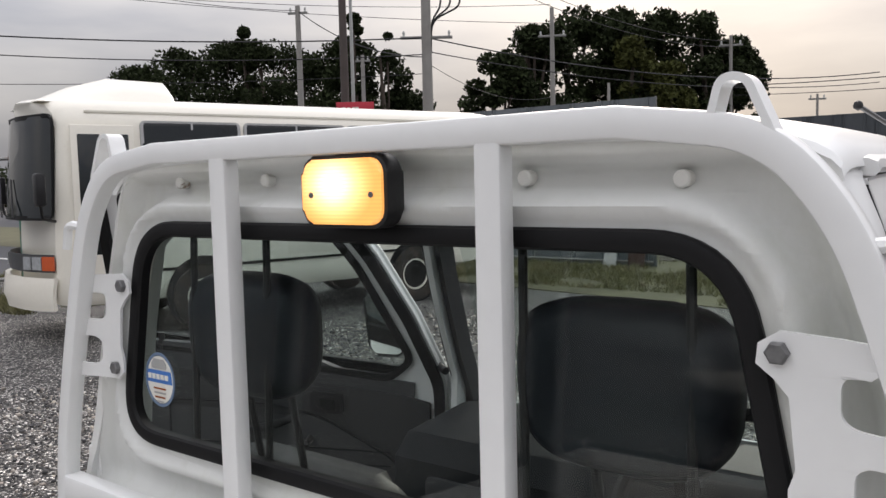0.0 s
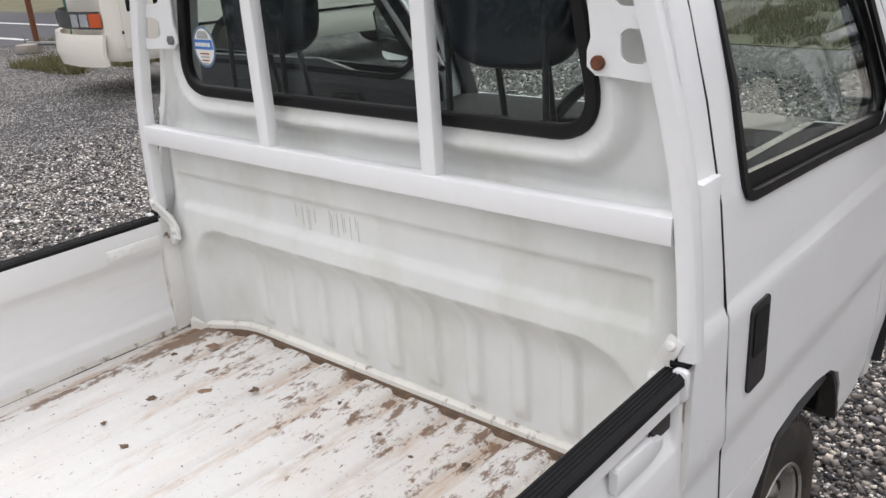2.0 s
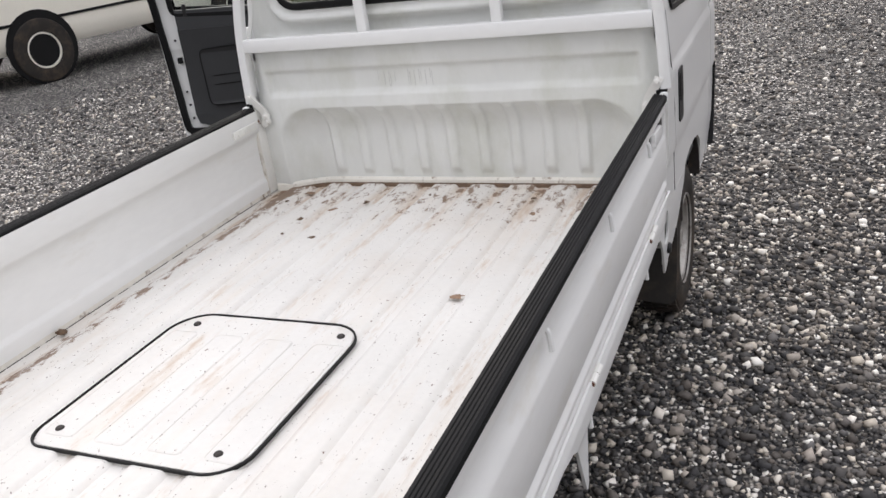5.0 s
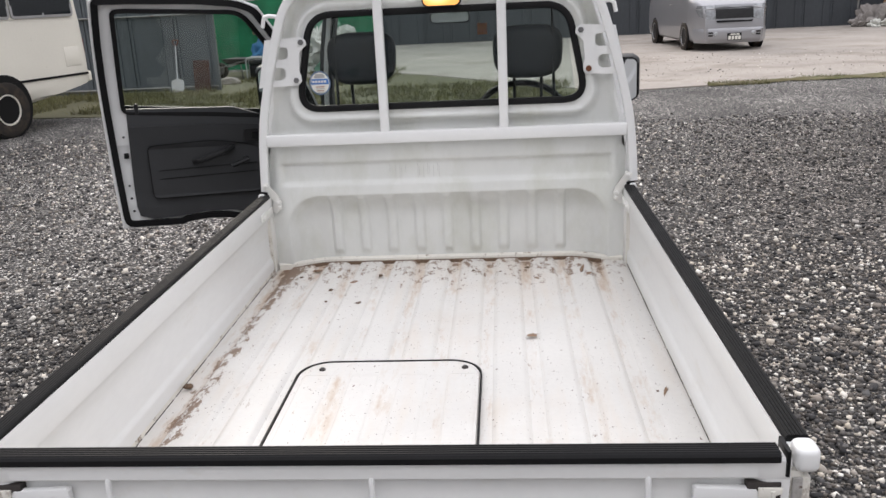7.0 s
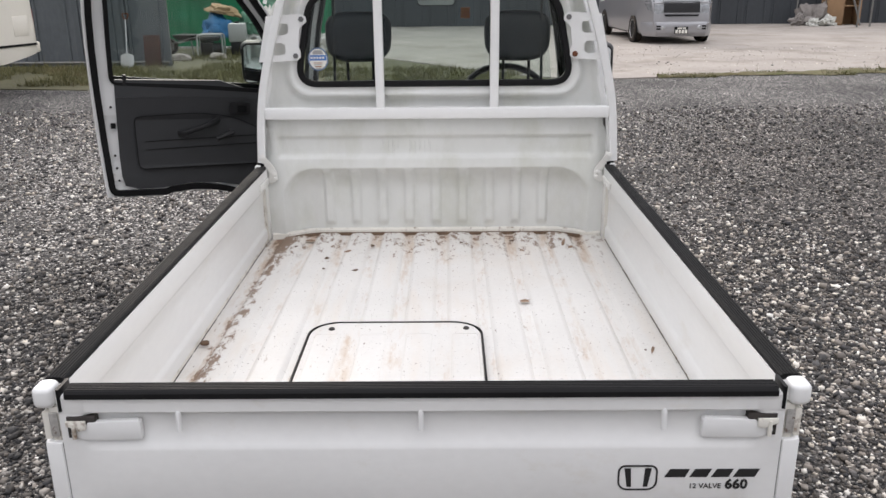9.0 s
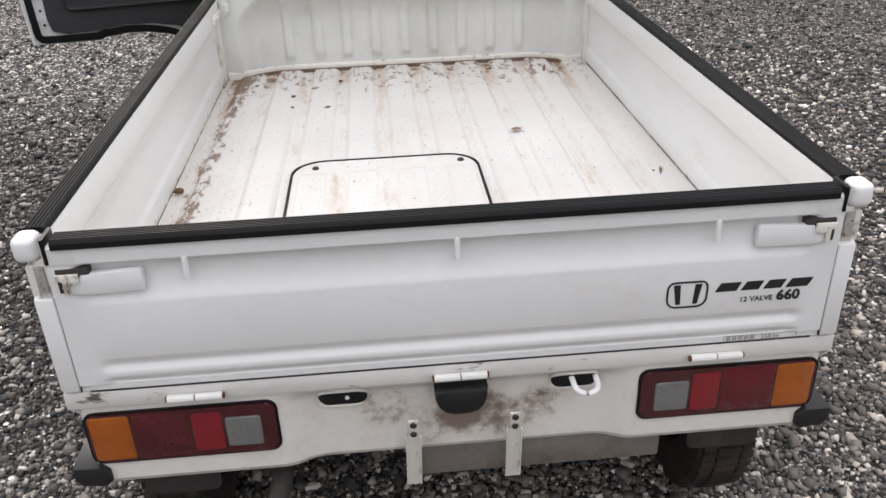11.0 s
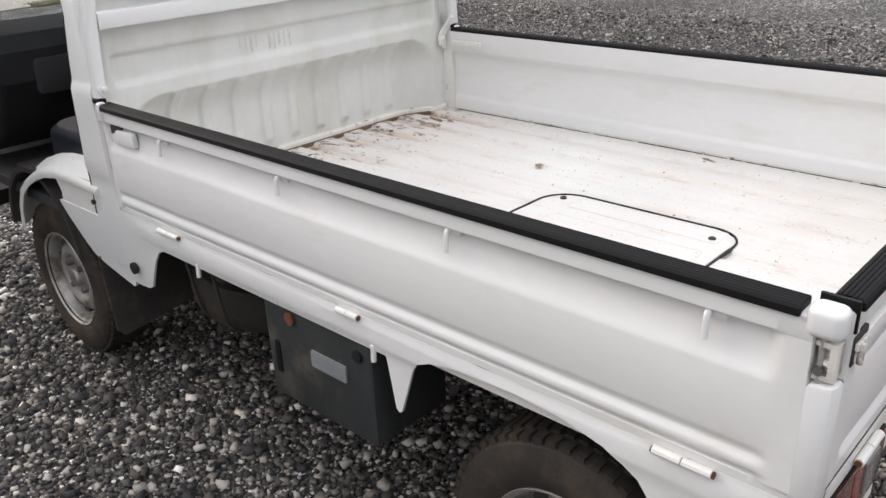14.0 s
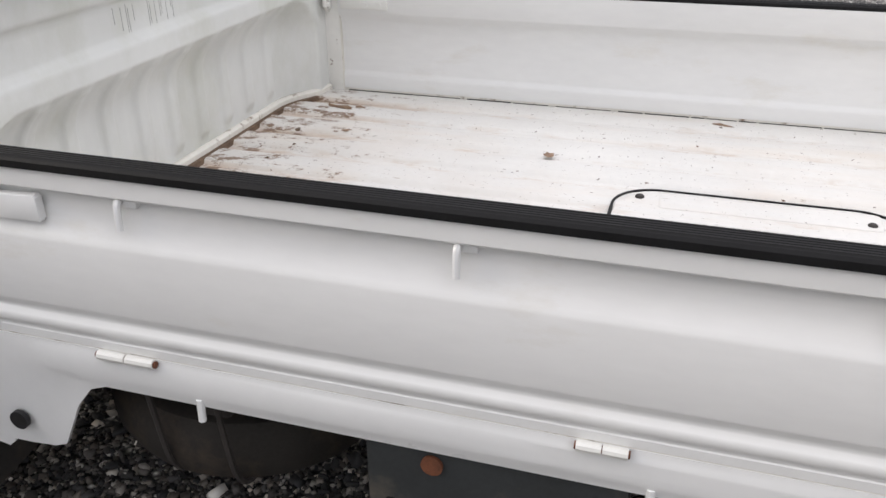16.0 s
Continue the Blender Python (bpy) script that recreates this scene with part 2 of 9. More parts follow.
# The lit lens: bright and pale before the bulb, amber towards the rim, with fine moulded flutes.
def lit_lens(centre):
    m = glowing("lit_amber_lens", (1.0, 0.5, 0.12), 1.0)
    t = m.node_tree
    b = t.nodes["Principled BSDF"]
    co = t.nodes.new("ShaderNodeTexCoord")
    mp = t.nodes.new("ShaderNodeMapping")
    mp.vector_type = "TEXTURE"
    mp.inputs["Location"].default_value, mp.inputs["Scale"].default_value = centre, (0.066, 0.2, 0.050)
    gr = t.nodes.new("ShaderNodeTexGradient")
    gr.gradient_type = "SPHERICAL"
    link(t, co.outputs["Object"], mp.inputs["Vector"])
    link(t, mp.outputs["Vector"], gr.inputs["Vector"])
    ramp = t.nodes.new("ShaderNodeValToRGB")
    els = ramp.color_ramp.elements
    els[0].position, els[0].color = 0.0, (0.88, 0.40, 0.11, 1)
    els[1].position, els[1].color = 1.0, (1.0, 0.95, 0.78, 1)
    for p, c in ((0.18, (1.0, 0.54, 0.19)), (0.45, (1.0, 0.72, 0.39)), (0.68, (1.0, 0.88, 0.66))):
        e = els.new(p)
        e.color = (*c, 1)
    link(t, gr.outputs["Fac"], ramp.inputs["Fac"])
    link(t, ramp.outputs["Color"], b.inputs["Emission Color"])
    wv = t.nodes.new("ShaderNodeTexWave")
    wv.bands_direction = "Z"
    wv.inputs["Scale"].default_value = 70.0
    link(t, co.outputs["Object"], wv.inputs["Vector"])
    st = t.nodes.new("ShaderNodeMapRange")
    st.inputs["To Min"].default_value, st.inputs["To Max"].default_value = 0.62, 1.35
    link(t, gr.outputs["Fac"], st.inputs["Value"])
    fl = t.nodes.new("ShaderNodeMapRange")
    fl.inputs["To Min"].default_value, fl.inputs["To Max"].default_value = 0.88, 1.1
    link(t, wv.outputs["Fac"], fl.inputs["Value"])
    mu = t.nodes.new("ShaderNodeMath")
    mu.operation = "MULTIPLY"
    link(t, st.outputs["Result"], mu.inputs[0])
    link(t, fl.outputs["Result"], mu.inputs[1])
    link(t, mu.outputs[0], b.inputs["Emission Strength"])
    return m


LAMP_ON = lit_lens((0.008, 1.862, 1.647))
DECAL_BLACK = surface("black_decal", (0.015, 0.015, 0.016), 0.35, var=0.1, scale=30, bump=0.0)
DECAL_GREY = surface("grey_decal", (0.35, 0.35, 0.34), 0.5, var=0.1, scale=30, bump=0.0)
DECAL_WHITE = surface("white_decal", (0.75, 0.74, 0.68), 0.4, var=0.05, scale=30, bump=0.0)
WINDOW_PLASTIC = surface("clouded_plastic", (0.22, 0.235, 0.245), 0.45, var=0.2, scale=20, fine=120, bump=0.05, dirt=(0.12, 0.10, 0.08), dirt_at=0.55, dirt_scale=14, soft=0.2)
DECAL_RIM = surface("blue_grey_decal", (0.12, 0.18, 0.28), 0.4, var=0.05, scale=30, bump=0.0)
DECAL_BLUE = surface("blue_decal", (0.05, 0.17, 0.48), 0.4, var=0.05, scale=30, bump=0.0)
EARTH = surface("dry_soil", (0.13, 0.085, 0.055), 0.95, var=0.4, scale=40, fine=200, bump=0.6)


# The bed floor's paint: white, with brown dirt that gathers along the ribs, rust chips and grime at the front.
def bed_paint():
    m = surface("bed_floor_paint", (0.650, 0.636, 0.606), 0.52, var=0.06, scale=4, fine=70, bump=0.05)
    t = m.node_tree
    b = t.nodes["Principled BSDF"]
    base = b.inputs["Base Color"].links[0].from_socket
    co = t.nodes.new("ShaderNodeTexCoord")

    def layer(base, stretch, scale, at, soft, col, strength=1.0, rough=0.65, offset=0.0):
        mp = t.nodes.new("ShaderNodeMapping")
        mp.inputs["Scale"].default_value = stretch
        mp.inputs["Location"].default_value = (offset, offset * 1.7, 0)
        link(t, co.outputs["Object"], mp.inputs["Vector"])
        n = t.nodes.new("ShaderNodeTexNoise")
        n.inputs["Scale"].default_value, n.inputs["Detail"].default_value, n.inputs["Roughness"].default_value = scale, 8.0, rough
        link(t, mp.outputs["Vector"], n.inputs["Vector"])
        r = t.nodes.new("ShaderNodeValToRGB")
        r.color_ramp.elements[0].position, r.color_ramp.elements[0].color = at, (0, 0, 0, 1)
        r.color_ramp.elements[1].position, r.color_ramp.elements[1].color = at + soft, (strength, strength, strength, 1)
        link(t, n.outputs["Fac"], r.inputs["Fac"])
        x = t.nodes.new("ShaderNodeMixRGB")
        link(t, r.outputs["Color"], x.inputs["Fac"])
        link(t, base, x.inputs["Color1"])
        x.inputs["Color2"].default_value = (*col, 1)
        return x.outputs["Color"]

    c = layer(base, (3.2, 0.4, 1), 3.0, 0.50, 0.24, (0.62, 0.50, 0.38), 0.36)
    c = layer(c, (1.0, 1.0, 1), 1.6, 0.54, 0.2, (0.58, 0.50, 0.42), 0.4, 0.6, 7.7)
    c = layer(c, (6, 1.0, 1), 7.0, 0.655, 0.05, (0.24, 0.15, 0.085), 0.8, 0.72, 3.1)
    c = layer(c, (2.0, 1.0, 1), 52.0, 0.672, 0.02, (0.11, 0.055, 0.032), 1.0, 0.62, 5.3)
    c = layer(c, (1.6, 1.0, 1), 110.0, 0.685, 0.02, (0.07, 0.04, 0.028), 0.9, 0.5, 1.9)
    # brown dirt lies in the valleys between the ribs and along the front and left edges
    sep = t.nodes.new("ShaderNodeSeparateXYZ")
    link(t, co.outputs["Object"], sep.inputs["Vector"])

    def mask(op, a, b_, c_=None):
        n_ = t.nodes.new("ShaderNodeMath")
        n_.operation = op
        for k, q in enumerate((a, b_, c_)):
            if q is None:
                continue
            if isinstance(q, (int, float)):
                n_.inputs[k].default_value = q
            else:
                link(t, q, n_.inputs[k])
        return n_.outputs[0]

    def ramp_of(src, a, b_, lo, hi):
        n_ = t.nodes.new("ShaderNodeMapRange")
        n_.inputs["From Min"].default_value, n_.inputs["From Max"].default_value = a, b_
        n_.inputs["To Min"].default_value, n_.inputs["To Max"].default_value = lo, hi
        link(t, src, n_.inputs["Value"])
        return n_.outputs["Result"]

    ph = mask("FRACT", mask("DIVIDE", mask("ADD", sep.outputs["X"], 0.610), 0.133), 0.0)
    near = mask("SUBTRACT", 1.0, ramp_of(mask("ABSOLUTE", mask("SUBTRACT", ph, 0.812), 0.0), 0.06, 0.24, 0.0, 1.0))
    front = ramp_of(sep.outputs["Y"], 1.45, 1.93, 0.0, 1.0)
    left = ramp_of(mask("ABSOLUTE", mask("ADD", sep.outputs["X"], 0.603), 0.0), 0.015, 0.05, 1.0, 0.0)

    def noisy(stretch, scale, offset, rough=0.7):
        mp = t.nodes.new("ShaderNodeMapping")
        mp.inputs["Scale"].default_value, mp.inputs["Location"].default_value = stretch, (offset, offset * 0.7, 0)
        link(t, co.outputs["Object"], mp.inputs["Vector"])
        n_ = t.nodes.new("ShaderNodeTexNoise")
        n_.inputs["Scale"].default_value, n_.inputs["Detail"].default_value, n_.inputs["Roughness"].default_value = scale, 9.0, rough
        link(t, mp.outputs["Vector"], n_.inputs["Vector"])
        return n_.outputs["Fac"]

    def coat(base, fac, col):
        x = t.nodes.new("ShaderNodeMixRGB")
        link(t, fac, x.inputs["Fac"])
        link(t, base, x.inputs["Color1"])
        x.inputs["Color2"].default_value = (*col, 1)
        return x.outputs["Color"]

    lots = mask("MULTIPLY_ADD", front, 0.16, mask("MULTIPLY", left, 0.17))
    f1 = mask("MULTIPLY", near, ramp_of(mask("ADD", noisy((6, 1.4, 1), 4.0, 2.0), lots), 0.52, 0.70, 0.0, 0.6))
    c = coat(c, f1, (0.42, 0.27, 0.15))
    f2 = ramp_of(mask("ADD", noisy((4, 1.8, 1), 9.0, 9.0, 0.75), lots), 0.650, 0.71, 0.0, 0.9)
    c = coat(c, f2, (0.17, 0.095, 0.05))
    link(t, c, b.inputs["Base Color"])
    return m


BED_PAINT = bed_paint()


# The rear panel's paint: white, with a brown grime patch where the number plate used to hang, and chips along the edges.
def panel_paint():
    m = surface("rear_panel_paint", (0.70, 0.685, 0.64), 0.45, var=0.06, scale=5, fine=60, bump=0.05, dirt=(0.30, 0.22, 0.15), dirt_at=0.67, dirt_scale=16, soft=0.06)
    t = m.node_tree
    b = t.nodes["Principled BSDF"]
    base = b.inputs["Base Color"].links[0].from_socket
    co = t.nodes.new("ShaderNodeTexCoord")
    mp = t.nodes.new("ShaderNodeMapping")
    mp.vector_type = "TEXTURE"
    mp.inputs["Location"].default_value, mp.inputs["Scale"].default_value = (0.01, 0.03, 0.515), (0.24, 1.0, 0.10)
    gr = t.nodes.new("ShaderNodeTexGradient")
    gr.gradient_type = "SPHERICAL"
    n = t.nodes.new("ShaderNodeTexNoise")
    n.inputs["Scale"].default_value, n.inputs["Detail"].default_value, n.inputs["Roughness"].default_value = 16.0, 8.0, 0.7
    link(t, co.outputs["Object"], mp.inputs["Vector"])
    link(t, mp.outputs["Vector"], gr.inputs["Vector"])
    link(t, co.outputs["Object"], n.inputs["Vector"])
    ad = t.nodes.new("ShaderNodeMath")
    ad.operation, ad.inputs[1].default_value = "MULTIPLY_ADD", 0.42
    link(t, gr.outputs["Fac"], ad.inputs[0])
    link(t, n.outputs["Fac"], ad.inputs[2])
    col = base
    for lo, hi, top, c in ((0.50, 0.84, 0.45, (0.45, 0.35, 0.24)), (0.68, 0.85, 0.85, (0.15, 0.11, 0.08))):
        mr = t.nodes.new("ShaderNodeMapRange")
        mr.inputs["From Min"].default_value, mr.inputs["From Max"].default_value, mr.inputs["To Max"].default_value = lo, hi, top
        link(t, ad.outputs[0], mr.inputs["Value"])
        x = t.nodes.new("ShaderNodeMixRGB")
        link(t, mr.outputs["Result"], x.inputs["Fac"])
        link(t, col, x.inputs["Color1"])
        x.inputs["Color2"].default_value = (*c, 1)
        col = x.outputs["Color"]
    link(t, col, b.inputs["Base Color"])
    return m


PANEL_PAINT = panel_paint()


# ---- mesh helpers ----
def part(name, bm, mat, parent=None, label="", smooth=30, m=None):
    """One mesh object out of bm, under parent."""
    bmesh.ops.recalc_face_normals(bm, faces=bm.faces)
    me = bpy.data.meshes.new(name)
    bm.to_mesh(me)
    bm.free()
    me.materials.append(mat)
    if smooth:
        me.shade_smooth()
        me.set_sharp_from_angle(angle=radians(smooth))
    ob = new(name, me)
    if m is not None:
        ob.matrix_basis = m
    ob.parent = parent
    if label:
        ob["label"] = label
    return ob


def same_mesh(name, ob, parent, m):
    """Another object on ob's mesh."""
    o = new(name, ob.data)
    o.parent, o.matrix_basis = parent, m
    return o


def empty(name, m=None):
    ob = new(name)
    ob.empty_display_size = 0.1
    if m is not None:
        ob.matrix_basis = m
    return ob


def put(bm, other, m=None):
    """Adds the mesh in other, moved by m, to bm."""
    me = bpy.data.meshes.new("tmp")
    other.to_mesh(me)
    other.free()
    if m is not None:
        me.transform(m)
    bm.from_mesh(me)
    bpy.data.meshes.remove(me)
    return bm


def box(x0, x1, y0, y1, z0, z1, bev=0.0, seg=2, bm=None, m=None):
    b = bmesh.new()
    bmesh.ops.create_cube(b, size=1.0)
    for v in b.verts:
        v.co = Vector((x0 + (v.co.x + 0.5) * (x1 - x0), y0 + (v.co.y + 0.5) * (y1 - y0), z0 + (v.co.z + 0.5) * (z1 - z0)))
    if bev:
        bmesh.ops.bevel(b, geom=b.edges[:], offset=bev, segments=seg, profile=0.5, affect="EDGES")
    return put(bm, b, m) if bm is not None else (b if m is None else put(bmesh.new(), b, m))


def prism(pts, axis, a, b, bev=0.0, bm=None, m=None, seg=2):
    """The outline pts drawn out along an axis from a to b; pts are the other two coordinates in the order x, y, z."""
    k = "xyz".index(axis)
    w = bmesh.new()

    def at(p, q):
        c = list(p)
        c.insert(k, q)
        return Vector(c)

    lo = [w.verts.new(at(p, a)) for p in pts]
    hi = [w.verts.new(at(p, b)) for p in pts]
    caps = [w.faces.new(lo), w.faces.new(hi)]
    n = len(pts)
    for i in range(n):
        w.faces.new((lo[i], lo[(i + 1) % n], hi[(i + 1) % n], hi[i]))
    if bev:
        bmesh.ops.bevel(w, geom=list({e for f in caps for e in f.edges}), offset=bev, segments=seg, profile=0.5, affect="EDGES")
    bmesh.ops.triangulate(w, faces=[f for f in w.faces if len(f.verts) > 4])
    return put(bm, w, m) if bm is not None else (w if m is None else put(bmesh.new(), w, m))


def round_rect(x0, x1, y0, y1, r, n=5):
    """Outline of a rectangle with round corners; r: one radius, or four from the lower left round anticlockwise."""
    rs = r if isinstance(r, (tuple, list)) else (r,) * 4
    out = []
    for (cx, cy, a0, k) in ((x0, y0, 180, 0), (x1, y0, 270, 1), (x1, y1, 0, 2), (x0, y1, 90, 3)):
        q = rs[k]
        ox = cx + (q if cx == x0 else -q)
        oy = cy + (q if cy == y0 else -q)
        for i in range(n + 1):
            a = radians(a0 + 90 * i / n)
            out.append((ox + q * math.cos(a), oy + q * math.sin(a)))
    return out


def fillet(pts, r, n=4, closed=False):
    """A polyline with its corners rounded; r: one radius for all, or one a point."""
    out, k = [], len(pts)
    for i, p in enumerate(pts):
        p = Vector(p)
        if not closed and i in (0, k - 1):
            out.append(p)
            continue
        q = r[i] if isinstance(r, (list, tuple)) else r
        a, b = Vector(pts[i - 1]) - p, Vector(pts[(i + 1) % k]) - p
        d = min(q, a.length * 0.49, b.length * 0.49)
        s, e = p + a.normalized() * d, p + b.normalized() * d
        for j in range(n + 1):
            u = j / n
            out.append((1 - u) ** 2 * s + 2 * u * (1 - u) * p + u ** 2 * e)
    return out


def sweep(path, section, closed=False, up=(0, 1, 0), bm=None, cap=True, m=None):
    """The outline section (side, up) carried along path."""
    w = bmesh.new()
    path = [Vector(p) for p in path]
    n, rings = len(path), []
    up = Vector(up)
    for i, p in enumerate(path):
        a = path[i - 1] if (i or closed) else p
        b = path[(i + 1) % n] if (i < n - 1 or closed) else p
        d = (b - a).normalized()
        s = d.cross(up)
        s = s.normalized() if s.length > 1e-4 else d.orthogonal().normalized()
        u = s.cross(d).normalized()
        k = 1.0
        if a != p and b != p:
            c = (p - a).normalized().dot((b - p).normalized())
            k = 1 / max(0.5, math.sqrt((1 + c) / 2))
        bend = (b - p).normalized() - (p - a).normalized() if a != p and b != p else Vector()
        ks = k if abs(bend.dot(s)) >= abs(bend.dot(u)) else 1
        ku = k if ks == 1 else 1
        rings.append([w.verts.new(p + s * q[0] * ks + u * q[1] * ku) for q in section])
    k = len(section)
    for i in range(n if closed else n - 1):
        r, q = rings[i], rings[(i + 1) % n]
        for j in range(k):
            w.faces.new((r[j], r[(j + 1) % k], q[(j + 1) % k], q[j]))
    if cap and not closed:
        w.faces.new(rings[0])
        w.faces.new(rings[-1])
    return put(bm, w, m) if bm is not None else (w if m is None else put(bmesh.new(), w, m))


def circle(r, n=10):
    return [(r * math.cos(2 * math.pi * i / n), r * math.sin(2 * math.pi * i / n)) for i in range(n)]


def tube(path, r, n=8, bm=None, up=(0, 0, 1), closed=False, m=None):
    up = Vector(up)
    d = Vector(path[1]) - Vector(path[0])
    if abs(d.normalized().dot(up)) > 0.95:
        up = Vector((1, 0, 0)) if abs(d.normalized().x) < 0.9 else Vector((0, 1, 0))
    return sweep(path, circle(r, n), closed, up, bm, m=m)


def lathe(profile, n=32, m=None, bm=None, close=False):
    """(radius, height) turned round z."""
    w = bmesh.new()
    rings = []
    for r, h in profile:
        if r < 1e-6:
            rings.append([w.verts.new((0, 0, h))])
        else:
            rings.append([w.verts.new((r * math.cos(2 * math.pi * i / n), r * math.sin(2 * math.pi * i / n), h)) for i in range(n)])
    pairs = list(zip(rings, rings[1:])) + ([(rings[-1], rings[0])] if close else [])
    for a, b in pairs:
        for i in range(n):
            j = (i + 1) % n
            if len(a) == 1 and len(b) == 1:
                continue
            if len(a) == 1:
                w.faces.new((a[0], b[i], b[j]))
            elif len(b) == 1:
                w.faces.new((a[i], a[j], b[0]))
            else:
                w.faces.new((a[i], a[j], b[j], b[i]))
    if m is not None:
        w.transform(m)
    return put(bm, w) if bm is not None else w


def loft(rings, thick=0.0, caps=True):
    """Skin over rings of points, all of one count, closed."""
    w = bmesh.new()
    rv = [[w.verts.new(p) for p in r] for r in rings]
    k = len(rings[0])
    for a, b in zip(rv, rv[1:]):
        for i in range(k):
            w.faces.new((a[i], a[(i + 1) % k], b[(i + 1) % k], b[i]))
    if caps:
        w.faces.new(rv[0])
        w.faces.new(rv[-1])
    return w


def disc(x, y, z, r, h, axis="z", n=14, bm=None, bev=0.0):
    """A short cylinder with a softened rim, centred on x, y, z."""
    prof = [(0, -h / 2), (r, -h / 2), (r, h / 2 - bev), (r - bev, h / 2), (0, h / 2)] if bev else [(0, -h / 2), (r, -h / 2), (r, h / 2), (0, h / 2)]
    turn = {"z": Matrix(), "y": Matrix.Rotation(radians(90), 4, "X"), "x": Matrix.Rotation(radians(90), 4, "Y"),
            "-x": Matrix.Rotation(radians(-90), 4, "Y")}[axis]
    return lathe(prof, n, Matrix.Translation((x, y, z)) @ turn, bm)


def sheet(outer, holes, cuts_u, cuts_v, f, thick, bm=None):
    """A flat outline (u, v) with holes, cut along the given lines, bent into space by f(u, v) and given a thickness."""
    from mathutils.geometry import tessellate_polygon
    w = bmesh.new()
    loops = [[Vector((p[0], p[1], 0)) for p in l] for l in (outer, *holes)]
    flat = [w.verts.new(p) for l in loops for p in l]
    for tri in tessellate_polygon(loops):
        try:
            w.faces.new([flat[i] for i in tri])
        except ValueError:
            pass
    for axis, cuts in ((0, cuts_u), (1, cuts_v)):
        for c in cuts:
            no = Vector((1, 0, 0)) if axis == 0 else Vector((0, 1, 0))
            bmesh.ops.bisect_plane(w, geom=w.verts[:] + w.edges[:] + w.faces[:], plane_co=no * c, plane_no=no, dist=1e-5)
    bmesh.ops.dissolve_degenerate(w, edges=w.edges[:], dist=1e-5)
    for v in w.verts:
        v.co = Vector(f(v.co.x, v.co.y))
    bmesh.ops.recalc_face_normals(w, faces=w.faces)
    if thick:
        bmesh.ops.solidify(w, geom=w.faces[:], thickness=thick)
    return put(bm, w) if bm is not None else w


def smoothstep(a, b, x):
    t = max(0.0, min(1.0, (x - a) / (b - a)))
    return t * t * (3 - 2 * t)


def lerp_table(tab, x):
    if x <= tab[0][0]:
        return tab[0][1]
    for (a, p), (b, q) in zip(tab, tab[1:]):
        if x <= b:
            return p + (q - p) * (x - a) / (b - a)
    return tab[-1][1]


def bars(name, x, z, widths, gap, h, mat, parent, y, label=""):
    """Unreadable writing: a row of plain bars on a plane facing -y."""
    b = bmesh.new()
    for w in widths:
        box(x, x + w, y - 0.001, y, z, z + h, bm=b)
        x += w + gap
    return part(name, b, mat, parent, label, smooth=0)


def lettering(name, body, size, mat, parent, m, label="", extrude=0.0006, bold=0.0):
    cu = bpy.data.curves.new(name, "FONT")
    cu.body, cu.size, cu.extrude, cu.resolution_u, cu.offset = body, size, extrude, 2, bold
    tmp = bpy.data.objects.new(name, cu)
    scene.collection.objects.link(tmp)
    me = bpy.data.meshes.new_from_object(tmp.evaluated_get(bpy.context.evaluated_depsgraph_get()))
    bpy.data.objects.remove(tmp)
    me.materials.clear()
    me.materials.append(mat)
    ob = new(name, me)
    ob.parent, ob.matrix_basis = parent, m
    if label:
        ob["label"] = label
    return ob


def soft_block(x0, x1, y0, y1, z0, z1, r, bev, n=6, seg=4, bm=None):
    """An upright block with round corners and softly rounded top and bottom rims."""
    w = bmesh.new()
    rings = []
    steps = [(z0 + bev * (1 - math.sin(a)), bev * (1 - math.cos(a))) for a in [math.pi / 2 * (1 - k / seg) for k in range(seg + 1)]]
    steps += [(z1 - bev * (1 - math.sin(a)), bev * (1 - math.cos(a))) for a in [math.pi / 2 * k / seg for k in range(seg + 1)]]
    for z, i in steps:
        rings.append([w.verts.new((x, y, z)) for x, y in round_rect(x0 + i, x1 - i, y0 + i, y1 - i, max(0.001, r - i), n)])
    k = len(rings[0])
    for a, b in zip(rings, rings[1:]):
        for j in range(k):
            w.faces.new((a[j], a[(j + 1) % k], b[(j + 1) % k], b[j]))
    w.faces.new(rings[0])
    w.faces.new(rings[-1])
    return put(bm, w) if bm is not None else w


# ---- the truck: x across, y towards its front, ground at z = 0 ----
FLOOR_Z = 0.645
truck = tagged(empty("pickup_truck"), "small white Japanese pickup truck with open passenger door, on gravel", "truck")

# Half width of the body by height.
BODY_W = [(0.40, 0.672), (0.55, 0.685), (0.722, 0.6870), (0.748, 0.6945), (0.970, 0.6945), (0.992, 0.687), (1.05, 0.684), (1.15, 0.676), (1.30, 0.650), (1.42, 0.622), (1.52, 0.592), (1.60, 0.566), (1.65, 0.546), (1.68, 0.520), (1.70, 0.45), (1.72, 0.34)]


def body_x(z):
    return lerp_table(BODY_W, z)


ZCUTS = [0.5, 0.55, 0.6, 0.66, 0.70, 0.722, 0.748, 0.78, 0.84, 0.9, 0.95, 0.970, 0.992, 1.0, 1.05, 1.1, 1.15, 1.2, 1.25, 1.3, 1.36, 1.42, 1.47, 1.52, 1.56, 1.6, 1.63, 1.66, 1.68, 1.70]


